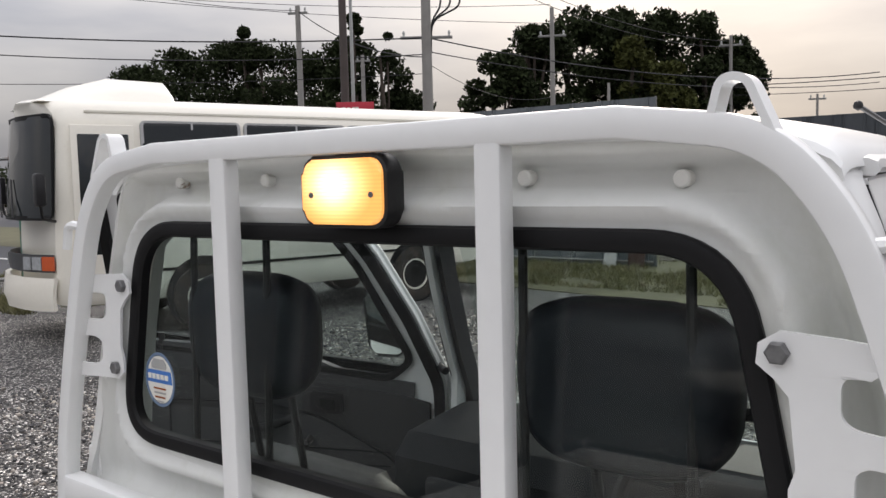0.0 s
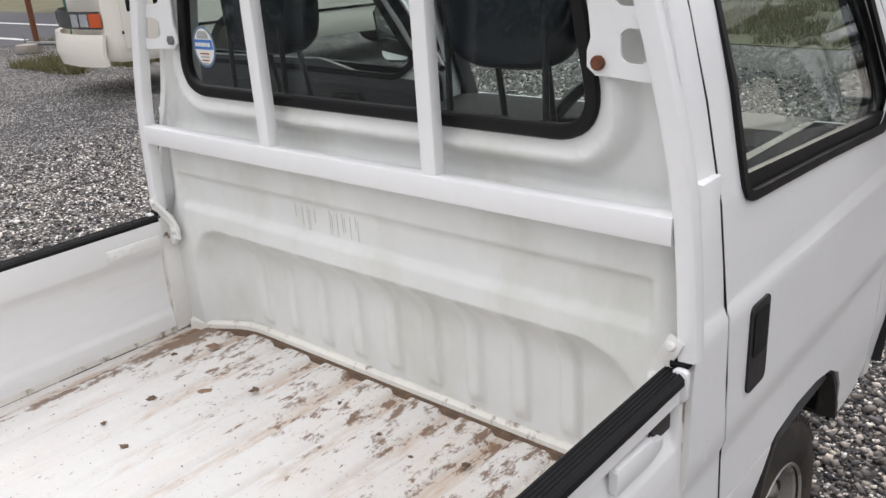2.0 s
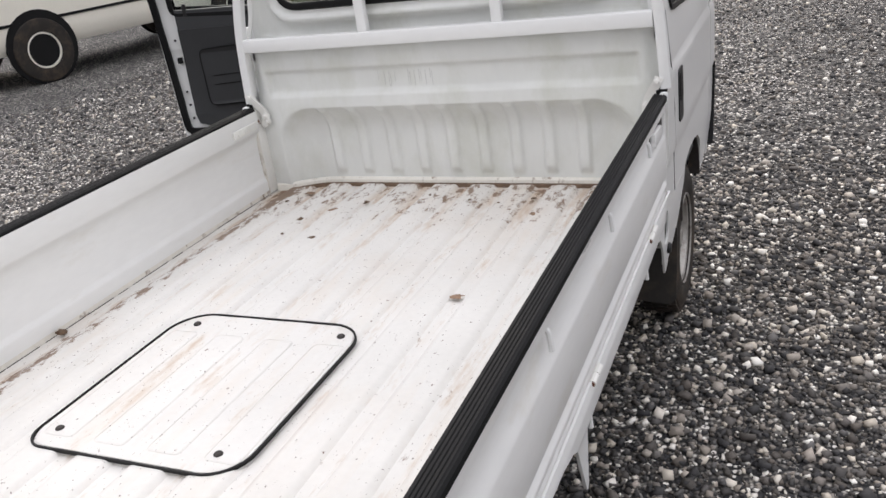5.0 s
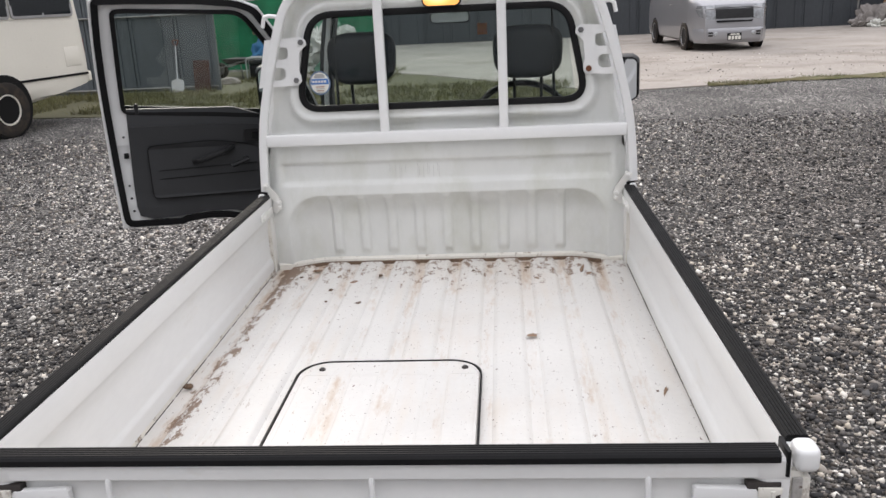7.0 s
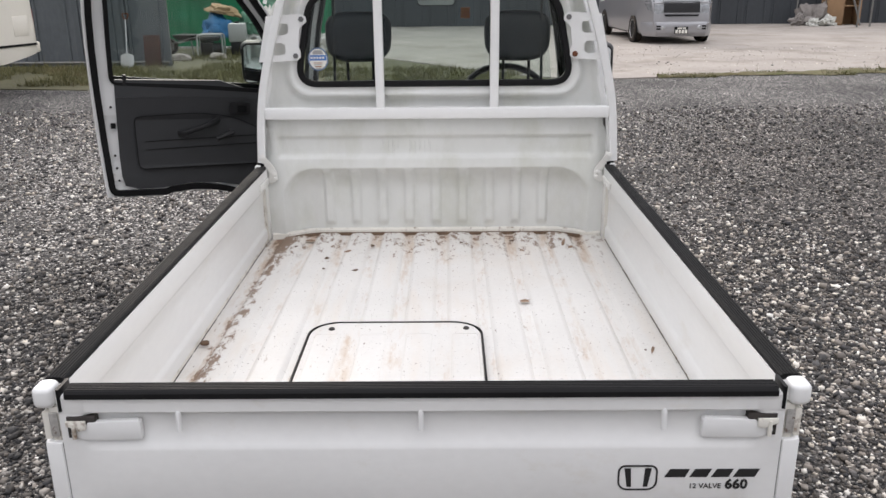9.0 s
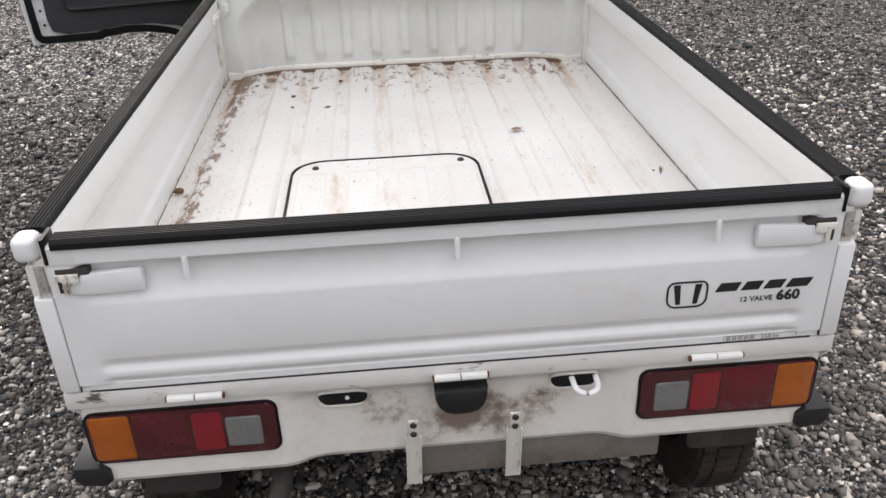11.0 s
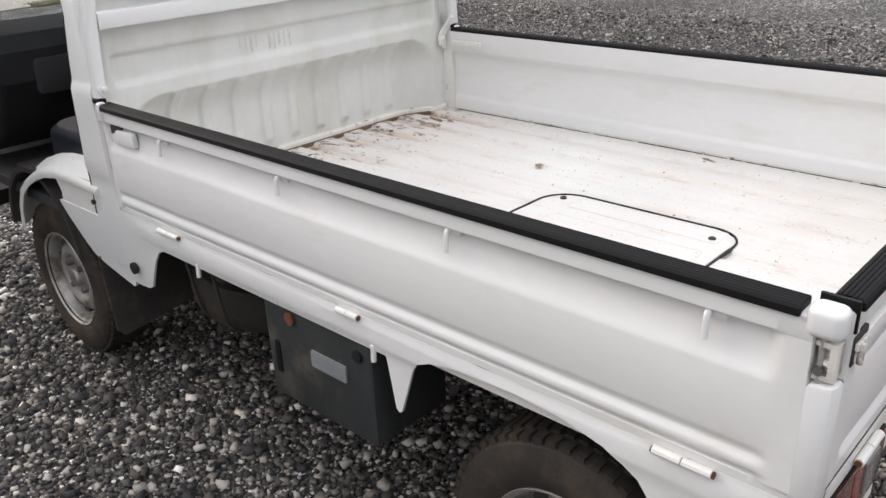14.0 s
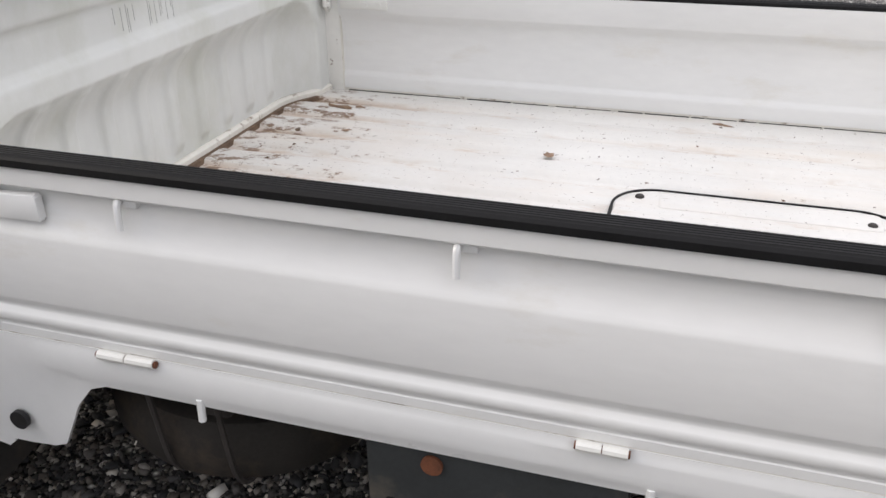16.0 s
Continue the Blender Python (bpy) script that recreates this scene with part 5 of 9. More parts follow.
for s in (-1, 1):
    # perforated bracket from the guard to the wall
    pl = [(0.622, 1.490), (0.512, 1.497), (0.494, 1.485), (0.492, 1.467), (0.507, 1.455), (0.520, 1.440), (0.526, 1.378), (0.520, 1.360), (0.520, 1.338), (0.534, 1.326), (0.660, 1.322)]
    holes = [round_rect(0.560, 0.600, 1.420, 1.466, 0.014, 4), round_rect(0.570, 0.612, 1.346, 1.392, 0.014, 4)]
    br = part("guard_bracket", sheet([(s * x, z) for x, z in pl], [[(s * x, z) for x, z in h] for h in holes], [s * q for q in (0.53, 0.545, 0.56, 0.58, 0.6)], [1.41], lambda x, z: (x + (0.017 if x < 0 else -0.008) * smoothstep(0.60, 0.55, abs(x)), 1.888 - 0.012 * smoothstep(0.56, 0.60, abs(x)), z + 0.018), 0.004), PAINT, guard, "white bracket plate with two square holes")
    for x, z, mt in ((0.511, 1.478, ZINC), (0.539, 1.344, RUST if s > 0 else ZINC)):
        part("bolt", disc(s * x + (0.017 if s < 0 else -0.008), 1.882, z + 0.018, 0.0105, 0.012, "y", 6 if mt is ZINC else 10, bev=0.002), mt, br)
    # loop on top and hook at the side
    loop = fillet([(s * 0.455, GY, 1.697), (s * 0.463, GY, 1.729), (s * 0.484, GY, 1.728), (s * 0.512, GY, 1.665)], [0, 0.016, 0.016, 0], 5)
    part("rope_loop", sweep(loop, [(-0.0035, -0.013), (0.0035, -0.013), (0.0035, 0.013), (-0.0035, 0.013)], up=(0, 1, 0)), PAINT, guard, "bent flat white loop")
    part("side_hook", tube(fillet([(s * 0.568, GY, 1.588), (s * 0.600, GY, 1.592), (s * 0.614, GY, 1.587), (s * 0.622, GY, 1.552)], 0.018, 4), 0.0072, 8, up=(0, 1, 0)), PAINT, guard)
    # foot latch to the drop side
    strap = [(s * 0.676, GY - 0.012, 0.990), (s * 0.668, GY - 0.014, 0.972), (s * 0.642, GY + 0.006, 0.930), (s * 0.634, GY + 0.010, 0.905)]
    part("foot_bracket", sweep(fillet(strap, 0.012, 3), [(-0.0125, -0.0045), (0.0125, -0.0045), (0.0125, 0.0045), (-0.0125, 0.0045)], up=(0, 1, 0)), PAINT_WORN, guard, "flat white strap")
    part("foot_catch", prism([(s * x, z) for x, z in ((0.660, 0.878), (0.652, 0.912), (0.634, 0.922), (0.624, 0.914), (0.622, 0.886), (0.634, 0.880), (0.646, 0.868))], "y", 1.868, 1.880, 0.003), PAINT_WORN, guard)
    for x, y, z in ((0.634, 1.866, 0.910), (0.632, 1.866, 0.892), (0.670, GY - 0.018, 0.980)):
        part("bolt", disc(s * x, y, z, 0.0070, 0.010, "y", 10, bev=0.002), PAINT_WORN, guard)
    part("foot_pad", box(*sorted((s * 0.666, s * 0.694)), 1.850, 1.882, 0.944, 0.957, 0.004), RUBBER, guard)

# -- amber working lamp under the guard's top bar
LX, LZ = 0.020, 1.639
wl = part("work_lamp", prism(round_rect(LX - 0.069, LX + 0.069, LZ - 0.0430, LZ + 0.0425, 0.021, 6), "y", 1.859, 1.888, 0.005), PLASTIC, truck, "lit amber working lamp in a black housing")
part("lens", prism(round_rect(LX - 0.0640, LX + 0.0640, LZ - 0.0385, LZ + 0.038, 0.018, 6), "y", 1.855, 1.868, 0.005, seg=3), LAMP_ON, wl, "glowing amber lens")
for s in (-1, 1):
    part("lens_screw", disc(LX + s * 0.048, 1.8555, LZ - 0.004, 0.0035, 0.004, "y", 8), ZINC, wl)
part("lamp_bracket", box(LX - 0.02, LX + 0.03, 1.868, 1.886, LZ + 0.036, 1.690), RUST, wl)


# -- shell
def side_pt(s, off=0.0):
    return lambda y, z: (s * (body_x(z) - off), y, z)


def windscreen_y(z):
    return lerp_table([(0.95, 3.14), (1.0, 3.12), (1.3, 2.97), (1.6, 2.79), (1.70, 2.70)], z)


DOOR = [(2.024, 0.603), (2.015, 0.70), (2.002, 0.86), (1.994, 0.985), (1.985, 1.15), (1.978, 1.30), (1.975, 1.45), (1.977, 1.56), (1.980, 1.632), (1.992, 1.639), (2.10, 1.643), (2.40, 1.643), (2.60, 1.632), (2.68, 1.605),
        (2.80, 1.45), (2.90, 1.28), (2.985, 1.10), (2.990, 0.95), (2.985, 0.70), (2.975, 0.45), (2.90, 0.40), (2.752, 0.40), (2.755, 0.43), (2.735, 0.50), (2.690, 0.555), (2.62, 0.592), (2.52, 0.612), (2.40, 0.618), (2.29, 0.607), (2.27, 0.598), (2.15, 0.600)]
DOOR_WIN = fillet([(2.066, 1.140, 0), (2.062, 1.30, 0), (2.058, 1.586, 0), (2.10, 1.592, 0), (2.61, 1.586, 0), (2.745, 1.42, 0), (2.895, 1.15, 0), (2.83, 1.090, 0), (2.45, 1.118, 0)], [0.03, 0.02, 0.05, 0.03, 0.06, 0.05, 0.03, 0.03, 0.02], 4, True)
DOOR_WIN = [(p.x, p.y) for p in DOOR_WIN]
YC = [2.1, 2.2, 2.3, 2.4, 2.5, 2.6, 2.7, 2.8, 2.9]


def side_shell(s):
    """Everything of the cab's side but the door: pillars, sill and nose."""
    lower = [(1.866, 0.651), (1.8886, 0.650), (1.8886, 0.412), (1.905, 0.398), (2.06, 0.428), (2.118, 0.446), (2.153, 0.473), (2.216, 0.537), (2.262, 0.583), (2.266, 0.592), (2.15, 0.594), (2.017, 0.597)]
    rear = [(2.008, 0.70), (1.995, 0.86), (1.987, 0.985), (1.978, 1.15), (1.971, 1.30), (1.968, 1.45), (1.970, 1.56), (1.974, 1.642), (1.99, 1.648), (2.10, 1.651), (2.40, 1.651), (2.60, 1.639), (2.688, 1.611)]
    nose = [(2.808, 1.45), (2.908, 1.28), (2.992, 1.10), (2.996, 0.95), (2.991, 0.70), (2.981, 0.40), (3.03, 0.385), (3.09, 0.50), (3.135, 0.70), (3.155, 0.86), (3.145, 0.95), (3.10, 1.02), (2.97, 1.30), (2.80, 1.60), (2.70, 1.675), (1.910, 1.675), (1.908, 1.30), (1.896, 1.12), (1.880, 0.99), (1.872, 0.90)]
    def skin(y, z):
        # rounded rear corner of the cab
        q = min(1.0, max(0.0, (1.952 - y) / 0.042)) * smoothstep(0.88, 1.25, z)
        return (s * (body_x(z) - 0.026 * (1 - math.sqrt(1 - 0.98 * q * q))), y, z)
    return sheet(lower + rear + nose, [], [1.9, 1.912, 1.916, 1.922, 1.93, 1.94, 1.95, 2.2, 2.5, 3.05], ZCUTS, skin, 0.012)


def door_skin(s, inner=False):
    return sheet(DOOR, [DOOR_WIN], [2.02, 2.1] + YC[1:], ZCUTS, side_pt(s, 0.0), 0.008)


def roof_shell():
    w = bmesh.new()
    ys = [1.905, 1.910, 1.925, 1.95, 2.0, 2.2, 2.4, 2.55, 2.65, 2.70, 2.735]
    zo = [-0.028, -0.014, -0.005, 0.0, 0.002, 0.003, 0.001, -0.003, -0.010, -0.022, -0.045]
    rings = []
    for y, dz in zip(ys, zo):
        row = []
        for i in range(-16, 17):
            u = i / 16
            x = 0.549 * math.sin(u * math.pi / 2)
            q = abs(x) / 0.549
            z = 1.652 + 0.058 * math.sqrt(max(0.0, 1 - q ** 6)) + 0.006 * (1 - q * q) + dz * (1 - 0.6 * q ** 6)
            row.append(w.verts.new((x, y, z)))
        rings.append(row)
    for a, b in zip(rings, rings[1:]):
        for i in range(len(a) - 1):
            w.faces.new((a[i], a[i + 1], b[i + 1], b[i]))
    bmesh.ops.recalc_face_normals(w, faces=w.faces)
    bmesh.ops.solidify(w, geom=w.faces[:], thickness=0.012)
    return w


part("roof", roof_shell(), PAINT, cab, "white cab roof")
part("roof_lining", box(-0.52, 0.52, 1.985, 2.66, 1.625, 1.640, 0.005), SEAT_GREY, cab)
for s in (-1, 1):
    part("side_shell", side_shell(s), PAINT, cab, "white cab pillar and sill")
    part("rain_gutter", sweep([(s * (body_x(z) + 0.006), y, z) for y, z in ((1.985, 1.652), (2.01, 1.655), (2.10, 1.656), (2.40, 1.656), (2.60, 1.645), (2.70, 1.62), (2.76, 1.58))], [(-0.012, -0.007), (0.006, -0.009), (0.011, -0.004), (0.009, 0.004), (0.0, 0.008), (-0.012, 0.008)], up=(0, 0, 1)), PAINT, cab)
    # inner pillar faces, so that the openings have depth
    part("door_frame", sheet([(1.975, 0.60), (2.03, 0.60), (2.005, 1.10), (1.995, 1.55), (2.03, 1.585), (2.645, 1.60), (2.735, 1.50), (2.948, 1.12), (2.96, 0.62), (3.00, 0.62), (2.99, 1.10), (2.70, 1.60), (2.60, 1.64), (1.978, 1.64), (1.975, 1.5)], [], [2.3, 2.5, 2.95], ZCUTS, side_pt(s, 0.045), 0.02), PAINT if s < 0 else CABIN_GREY, cab)
    part("lower_pillar", box(*sorted((s * 0.641, s * 0.678)), 1.912, 1.975, 0.45, 1.2, 0.004), PAINT, cab)
    # wheel arch over the front wheel, which is also the step into the cab
    if s < 0:
        edge = [(1.975, 0.690), (2.05, 0.692), (2.12, 0.694), (2.18, 0.693), (2.26, 0.688), (2.34, 0.674), (2.42, 0.648), (2.50, 0.610), (2.565, 0.565), (2.61, 0.50), (2.635, 0.42)]
        sec = ((0.38, 0.030), (0.60, 0.034), (0.632, 0.034), (0.650, 0.026), (0.664, 0.010), (0.680, 0.004), (0.690, -0.002), (0.694, -0.012), (0.690, -0.026))
        w = bmesh.new()
        prev = None
        for i, (y, z) in enumerate(edge):
            a = edge[max(0, i - 1)]
            b = edge[min(len(edge) - 1, i + 1)]
            ny, nz = -(b[1] - a[1]), b[0] - a[0]
            q = math.hypot(ny, nz)
            cur = [w.verts.new((-x, y + ny / q * d, z + nz / q * d)) for x, d in sec]
            if prev:
                for j in range(len(sec) - 1):
                    w.faces.new((prev[j], prev[j + 1], cur[j + 1], cur[j]))
            prev = cur
        bmesh.ops.recalc_face_normals(w, faces=w.faces)
        bmesh.ops.solidify(w, geom=w.faces[:], thickness=0.005)
        part("wheel_arch", w, PAINT_WORN, cab, "chipped white wheel arch step", smooth=50)
        # the step's outer face down to the sill
        part("step_side", sheet([(1.940, 0.580), (2.255, 0.580), (2.245, 0.620), (2.265, 0.655), (2.320, 0.664), (2.22, 0.688), (2.05, 0.700), (1.940, 0.704)], [], [2.0, 2.1, 2.2], [0.63, 0.66], lambda y, z: (-(body_x(z) - 0.004), y, z), 0.006), PAINT_WORN, cab, "chipped white step side")
        bead = fillet([(-0.615, 2.00, 0.688), (-0.655, 2.02, 0.682), (-0.655, 2.15, 0.690), (-0.615, 2.17, 0.697), (-0.585, 2.16, 0.697), (-0.585, 2.01, 0.690)], 0.02, 4, True)
        part("step_bead", sweep(bead, circle(0.006, 8), True, (0, 0, 1)), PAINT_WORN, cab)
        part("rubber_plug", disc(-0.690, 2.015, 0.640, 0.008, 0.008, "x", 10), PLASTIC, cab)
    # side lamp strip and bumper ends at the nose
    part("nose_strip", sweep([(s * 0.684, y, z) for y, z in ((3.045, 0.42), (3.10, 0.52), (3.138, 0.66), (3.150, 0.74))], round_rect(-0.010, 0.010, -0.012, 0.012, 0.004, 2), up=(1, 0, 0)), RUBBER, cab, "black rubber strip at the nose")
    part("corner_lamp", sheet([(3.125, 0.76), (3.150, 0.76), (3.160, 0.86), (3.140, 0.90)], [], [], [], lambda y, z: (s * 0.688, y, z), 0.012), LENS_RED_BRIGHT if s > 0 else LENS_AMBER, cab)
    part("arch_liner", loft([[(s * x, 2.50 + r * 1.0 * math.cos(a), 0.372 + (r + 0.01) * math.sin(a)) for x, r in ((0.676, 0.245), (0.44, 0.245), (0.44, 0.262), (0.676, 0.262))] for a in [radians(q) for q in range(5, 178, 8)]], caps=False), UNDER, cab, "dark wheel arch liner")
# nose, windscreen, cabin
part("nose_panel", prism([(3.06, 0.44), (3.12, 0.55), (3.175, 0.80), (3.15, 0.98), (3.09, 1.03), (3.05, 1.02), (3.09, 0.9), (3.07, 0.6), (3.02, 0.44)], "x", -0.668, 0.668, 0.01), PAINT, cab, "white nose panel")
part("front_bumper", box(-0.66, 0.66, 3.06, 3.17, 0.36, 0.50, 0.03), PLASTIC, cab, "dark front bumper")
ws = sheet([(-0.60, 1.03), (0.60, 1.03), (0.50, 1.62), (-0.50, 1.62)], [], [-0.4, -0.2, 0, 0.2, 0.4], [1.2, 1.4, 1.55], lambda x, z: (x, windscreen_y(z) - 0.05 * (x / 0.6) ** 2, z), 0.004)
wsp = part("windscreen", ws, GLASS_CLEAR, cab, "windscreen glass")
wsp.visible_shadow = False
for s in (-1, 1):
    part("screen_pillar", sweep([(s * (body_x(z) - 0.03), windscreen_y(z) - 0.065, z) for z in (1.0, 1.2, 1.4, 1.55, 1.64)], [(-0.03, -0.025), (0.03, -0.025), (0.03, 0.025), (-0.03, 0.025)], up=(0, 1, 0)), CABIN_GREY, cab)
part("screen_header", box(-0.52, 0.52, 2.62, 2.76, 1.615, 1.66, 0.01), CABIN_GREY, cab)
part("windscreen_sticker", box(0.095, 0.14, 2.84, 2.845, 1.45, 1.50), LENS_AMBER, cab, "small orange and blue sticker on the windscreen", m=pose(0.02, 0, 0))
part("cab_floor", box(-0.66, 0.66, 1.995, 3.14, 0.52, 0.56, 0.005), CABIN_GREY, cab)
part("engine_hump", box(-0.52, 0.52, 2.0, 2.55, 0.55, 0.73, 0.03), CABIN_GREY, cab)
part("dashboard", prism([(2.72, 0.80), (2.66, 0.88), (2.665, 0.98), (2.72, 1.03), (2.95, 1.05), (3.08, 1.03), (3.08, 0.62), (2.90, 0.62), (2.78, 0.70)], "x", -0.63, 0.63, 0.02), DASH, cab, "dark grey dashboard")
part("glove_box", prism(round_rect(-0.52, -0.12, 0.83, 0.95, 0.02, 3), "y", 2.655, 2.68, 0.004), TRIM_GREY, cab)
part("meter_hood", prism([(2.66, 0.98), (2.66, 1.06), (2.70, 1.09), (2.90, 1.08), (2.95, 1.03)], "x", 0.14, 0.52, 0.015), TRIM_GREY, cab)
sw = part("steering_wheel", sweep([(0.185 * math.cos(a), 0.185 * math.sin(a), 0) for a in [i * math.pi / 20 for i in range(40)]], circle(0.014, 8), True, (0, 0, 1), m=pose(0.302, 2.39, 1.136, 40, 0, 0)), PLASTIC, cab, "black steering wheel")
sp2 = box(-0.175, 0.175, -0.02, 0.02, -0.012, 0.004, 0.008)
box(-0.06, 0.06, -0.06, 0.05, -0.03, 0.008, 0.012, bm=sp2)
part("spokes", sp2, PLASTIC, sw, m=pose(0.302, 2.39, 1.136, 40, 0, 0))
part("column", tube([(0.302, 2.40, 1.116), (0.302, 2.80, 0.78)], 0.035, 10), PLASTIC, sw)


def seat(x):
    c = math.copysign(0.345, x)
    root = part("seat_cushion", soft_block(c - 0.268, c + 0.268, 2.02, 2.485, 0.64, 0.778, 0.09, 0.03), SEAT_CLOTH, cab, "black sided seat cushion with a grey brown cloth top")
    part("cushion_top", soft_block(c - 0.245, c + 0.245, 2.04, 2.465, 0.770, 0.784, 0.08, 0.006), SEAT_TOP, root, "grey brown cloth panel")
    bk = fillet([(-0.235, 0.80, 0), (0.235, 0.80, 0), (0.215, 1.20, 0), (-0.215, 1.20, 0)], [0.05, 0.05, 0.07, 0.07], 6, True)
    back = prism([(x + p.x, p.y) for p in bk], "y", -0.055, 0.055, 0.035, seg=3)
    for v in back.verts:
        v.co.y += 2.085 - (v.co.z - 0.85) * 0.10
    bp_ = part("seat_back", back, SEAT_CLOTH, cab, "black vinyl seat back")
    # a wide pillow with a swollen face
    rings = []
    for dy, g in ((-0.048, 0.55), (-0.044, 0.78), (-0.034, 0.92), (-0.015, 1.0), (0.012, 1.0), (0.030, 0.93), (0.040, 0.78), (0.044, 0.5)):
        row = []
        for k in range(36):
            a = 2 * math.pi * k / 36
            cx, cz = math.cos(a), math.sin(a)
            px, pz = math.copysign(abs(cx) ** 0.58, cx) * (0.126 + 0.008 * cz), math.copysign(abs(cz) ** 0.62, cz) * 0.094
            row.append((x + px * g, 1.976 + dy, 1.424 + pz * g))
        rings.append(row)
    part("headrest", loft(rings), SEAT_CLOTH, bp_, "black headrest", smooth=60)
    for q in (-0.05, 0.05):
        part("headrest_post", tube([(x + q, 2.03, 1.16), (x + q, 1.995, 1.36)], 0.006, 8), PLASTIC, bp_)
    return root


for x in (-0.291, 0.319):
    seat(x)
for x in (-0.385, -0.215, 0.218, 0.412):
    part("window_guard_rod", tube([(x, 1.930, 1.21), (x * 0.985, 1.940, 1.60)], 0.0055, 8, up=(0, 1, 0)), PLASTIC, cab)
mi = part("inner_mirror", prism(round_rect(-0.09, 0.09, 1.512, 1.566, 0.02, 4), "y", 2.66, 2.69, 0.006), PLASTIC, cab, "rear view mirror")
part("mirror_face", prism(round_rect(-0.083, 0.083, 1.518, 1.560, 0.016, 4), "y", 2.6575, 2.661), MIRROR, mi)
part("mirror_arm", tube([(0, 2.69, 1.55), (0, 2.72, 1.625)], 0.008, 8), PLASTIC, mi)


# -- doors
def door_body(s):
    """The right or left door, closed; parts under one mesh."""
    root = part("door", door_skin(s), PAINT, truck, "white driver's door, closed" if s > 0 else "white passenger door, wide open, with dark grey trim")
    # black line along the door's rear edge draws the shade of its gap
    part("door_seam", sweep([(s * (body_x(z) - 0.001), y - 0.0045, z) for y, z in DOOR[:10]], [(-0.0022, -0.002), (0.0022, -0.002), (0.0022, 0.002), (-0.0022, 0.002)], up=(s, 0, 0)), RUBBER_SEAL, root if s > 0 else cab)
    part("glass_seal", sweep([(s * (body_x(z) + 0.002), y, z) for y, z in DOOR_WIN], [(-0.010, -0.004), (0.006, -0.004), (0.006, 0.005), (-0.010, 0.006)], True, (s, 0, 0)), RUBBER_SEAL, root)
    low = sheet([(2.056, 1.110), (2.45, 1.090), (2.84, 1.064), (2.86, 1.118), (2.45, 1.146), (2.056, 1.170)], [], YC, [1.09], lambda y, z: (s * (body_x(z) - 0.006), y, z), 0.014)
    part("sill_strip", low, RUBBER_SEAL, root)
    gl = part("door_glass", sheet(DOOR_WIN, [], YC, ZCUTS, lambda y, z: (s * (body_x(z) - 0.016), y, z), 0.003), GLASS, root, "door window glass")
    gl.visible_shadow = False
    hd = part("door_handle", sheet([(p[0], p[1]) for p in round_rect(2.078, 2.158, 0.795, 0.955, 0.014, 3)], [], [], [0.85, 0.9], lambda y, z: (s * (body_x(z) + 0.004), y, z), 0.012), PLASTIC, root, "black recessed door handle")
    part("handle_grip", sheet(round_rect(2.090, 2.146, 0.858, 0.94, 0.008, 3), [], [], [], lambda y, z: (s * (body_x(z) + 0.006), y, z), 0.005), RUBBER_SEAL, hd)
    # inside: pale frame, black seal, dark trim board
    part("inner_frame", sheet(DOOR, [DOOR_WIN], [2.02, 2.1] + YC[1:], ZCUTS, side_pt(s, 0.045), 0.006), PAINT if s < 0 else CABIN_GREY, root, "white inner door frame" if s < 0 else "")
    # dark strip for the shade in the closed door's gap; white on the open door
    part("door_gap", sweep([(s * (body_x(z) - 0.014), y, z) for y, z in DOOR], [(-0.011, -0.004), (0.011, -0.004), (0.011, 0.004), (-0.011, 0.004)], True, (s, 0, 0)), RUBBER_SEAL if s > 0 else PAINT, root)
    part("inner_glass_seal", sweep([(s * (body_x(z) - 0.052), y, z) for y, z in DOOR_WIN], [(-0.013, -0.004), (0.007, -0.004), (0.007, 0.006), (-0.013, 0.006)], True, (s, 0, 0)), RUBBER_SEAL, root, "black window rubber")
    rim3 = [(s * (body_x(z) - 0.024), y, z) for y, z in DOOR]
    part("door_edge", sweep(rim3, [(-0.003, -0.022), (0.003, -0.022), (0.003, 0.024), (-0.003, 0.024)], True, (s, 0, 0)), PAINT, root)
    inset = []
    cy, cz = 2.47, 1.05
    for y, z in DOOR:
        inset.append((s * (body_x(z) - 0.052), y + (0.016 if y < cy else -0.016), z + (0.016 if z < cz else -0.012)))
    part("door_weatherstrip", sweep(fillet(inset, 0.03, 3, True), [(-0.0145, -0.008), (0.0145, -0.008), (0.0145, 0.014), (-0.0145, 0.014)], True, (s, 0, 0)), RUBBER_SEAL, root, "thick black door weatherstrip")
    trim = [(2.098, 0.655), (2.086, 0.70), (2.082, 0.80), (2.080, 1.075), (2.45, 1.075), (2.60, 1.070), (2.86, 1.050), (2.945, 1.03), (2.95, 0.62), (2.90, 0.56), (2.79, 0.54), (2.72, 0.585), (2.63, 0.630), (2.52, 0.650), (2.40, 0.654), (2.27, 0.638), (2.16, 0.636)]
    part("door_trim", sheet(trim, [], YC, [0.75, 0.85, 0.95], lambda y, z: (s * (body_x(z) - 0.062), y, z), 0.016), TRIM_GREY, root, "dark grey vinyl door trim")
    part("trim_top", sheet([(2.080, 1.062), (2.90, 1.045), (2.90, 1.085), (2.72, 1.098), (2.56, 1.150), (2.080, 1.157)], [], YC, [], lambda y, z: (s * (body_x(z) - 0.055), y, z), 0.020), CABIN_GREY, root)
    fld = fillet([(2.165, 0.735, 0), (2.155, 0.985, 0), (2.45, 1.000, 0), (2.62, 0.975, 0), (2.86, 0.86, 0), (2.87, 0.74, 0)], [0.03, 0.03, 0.06, 0.06, 0.04, 0.03], 4, True)
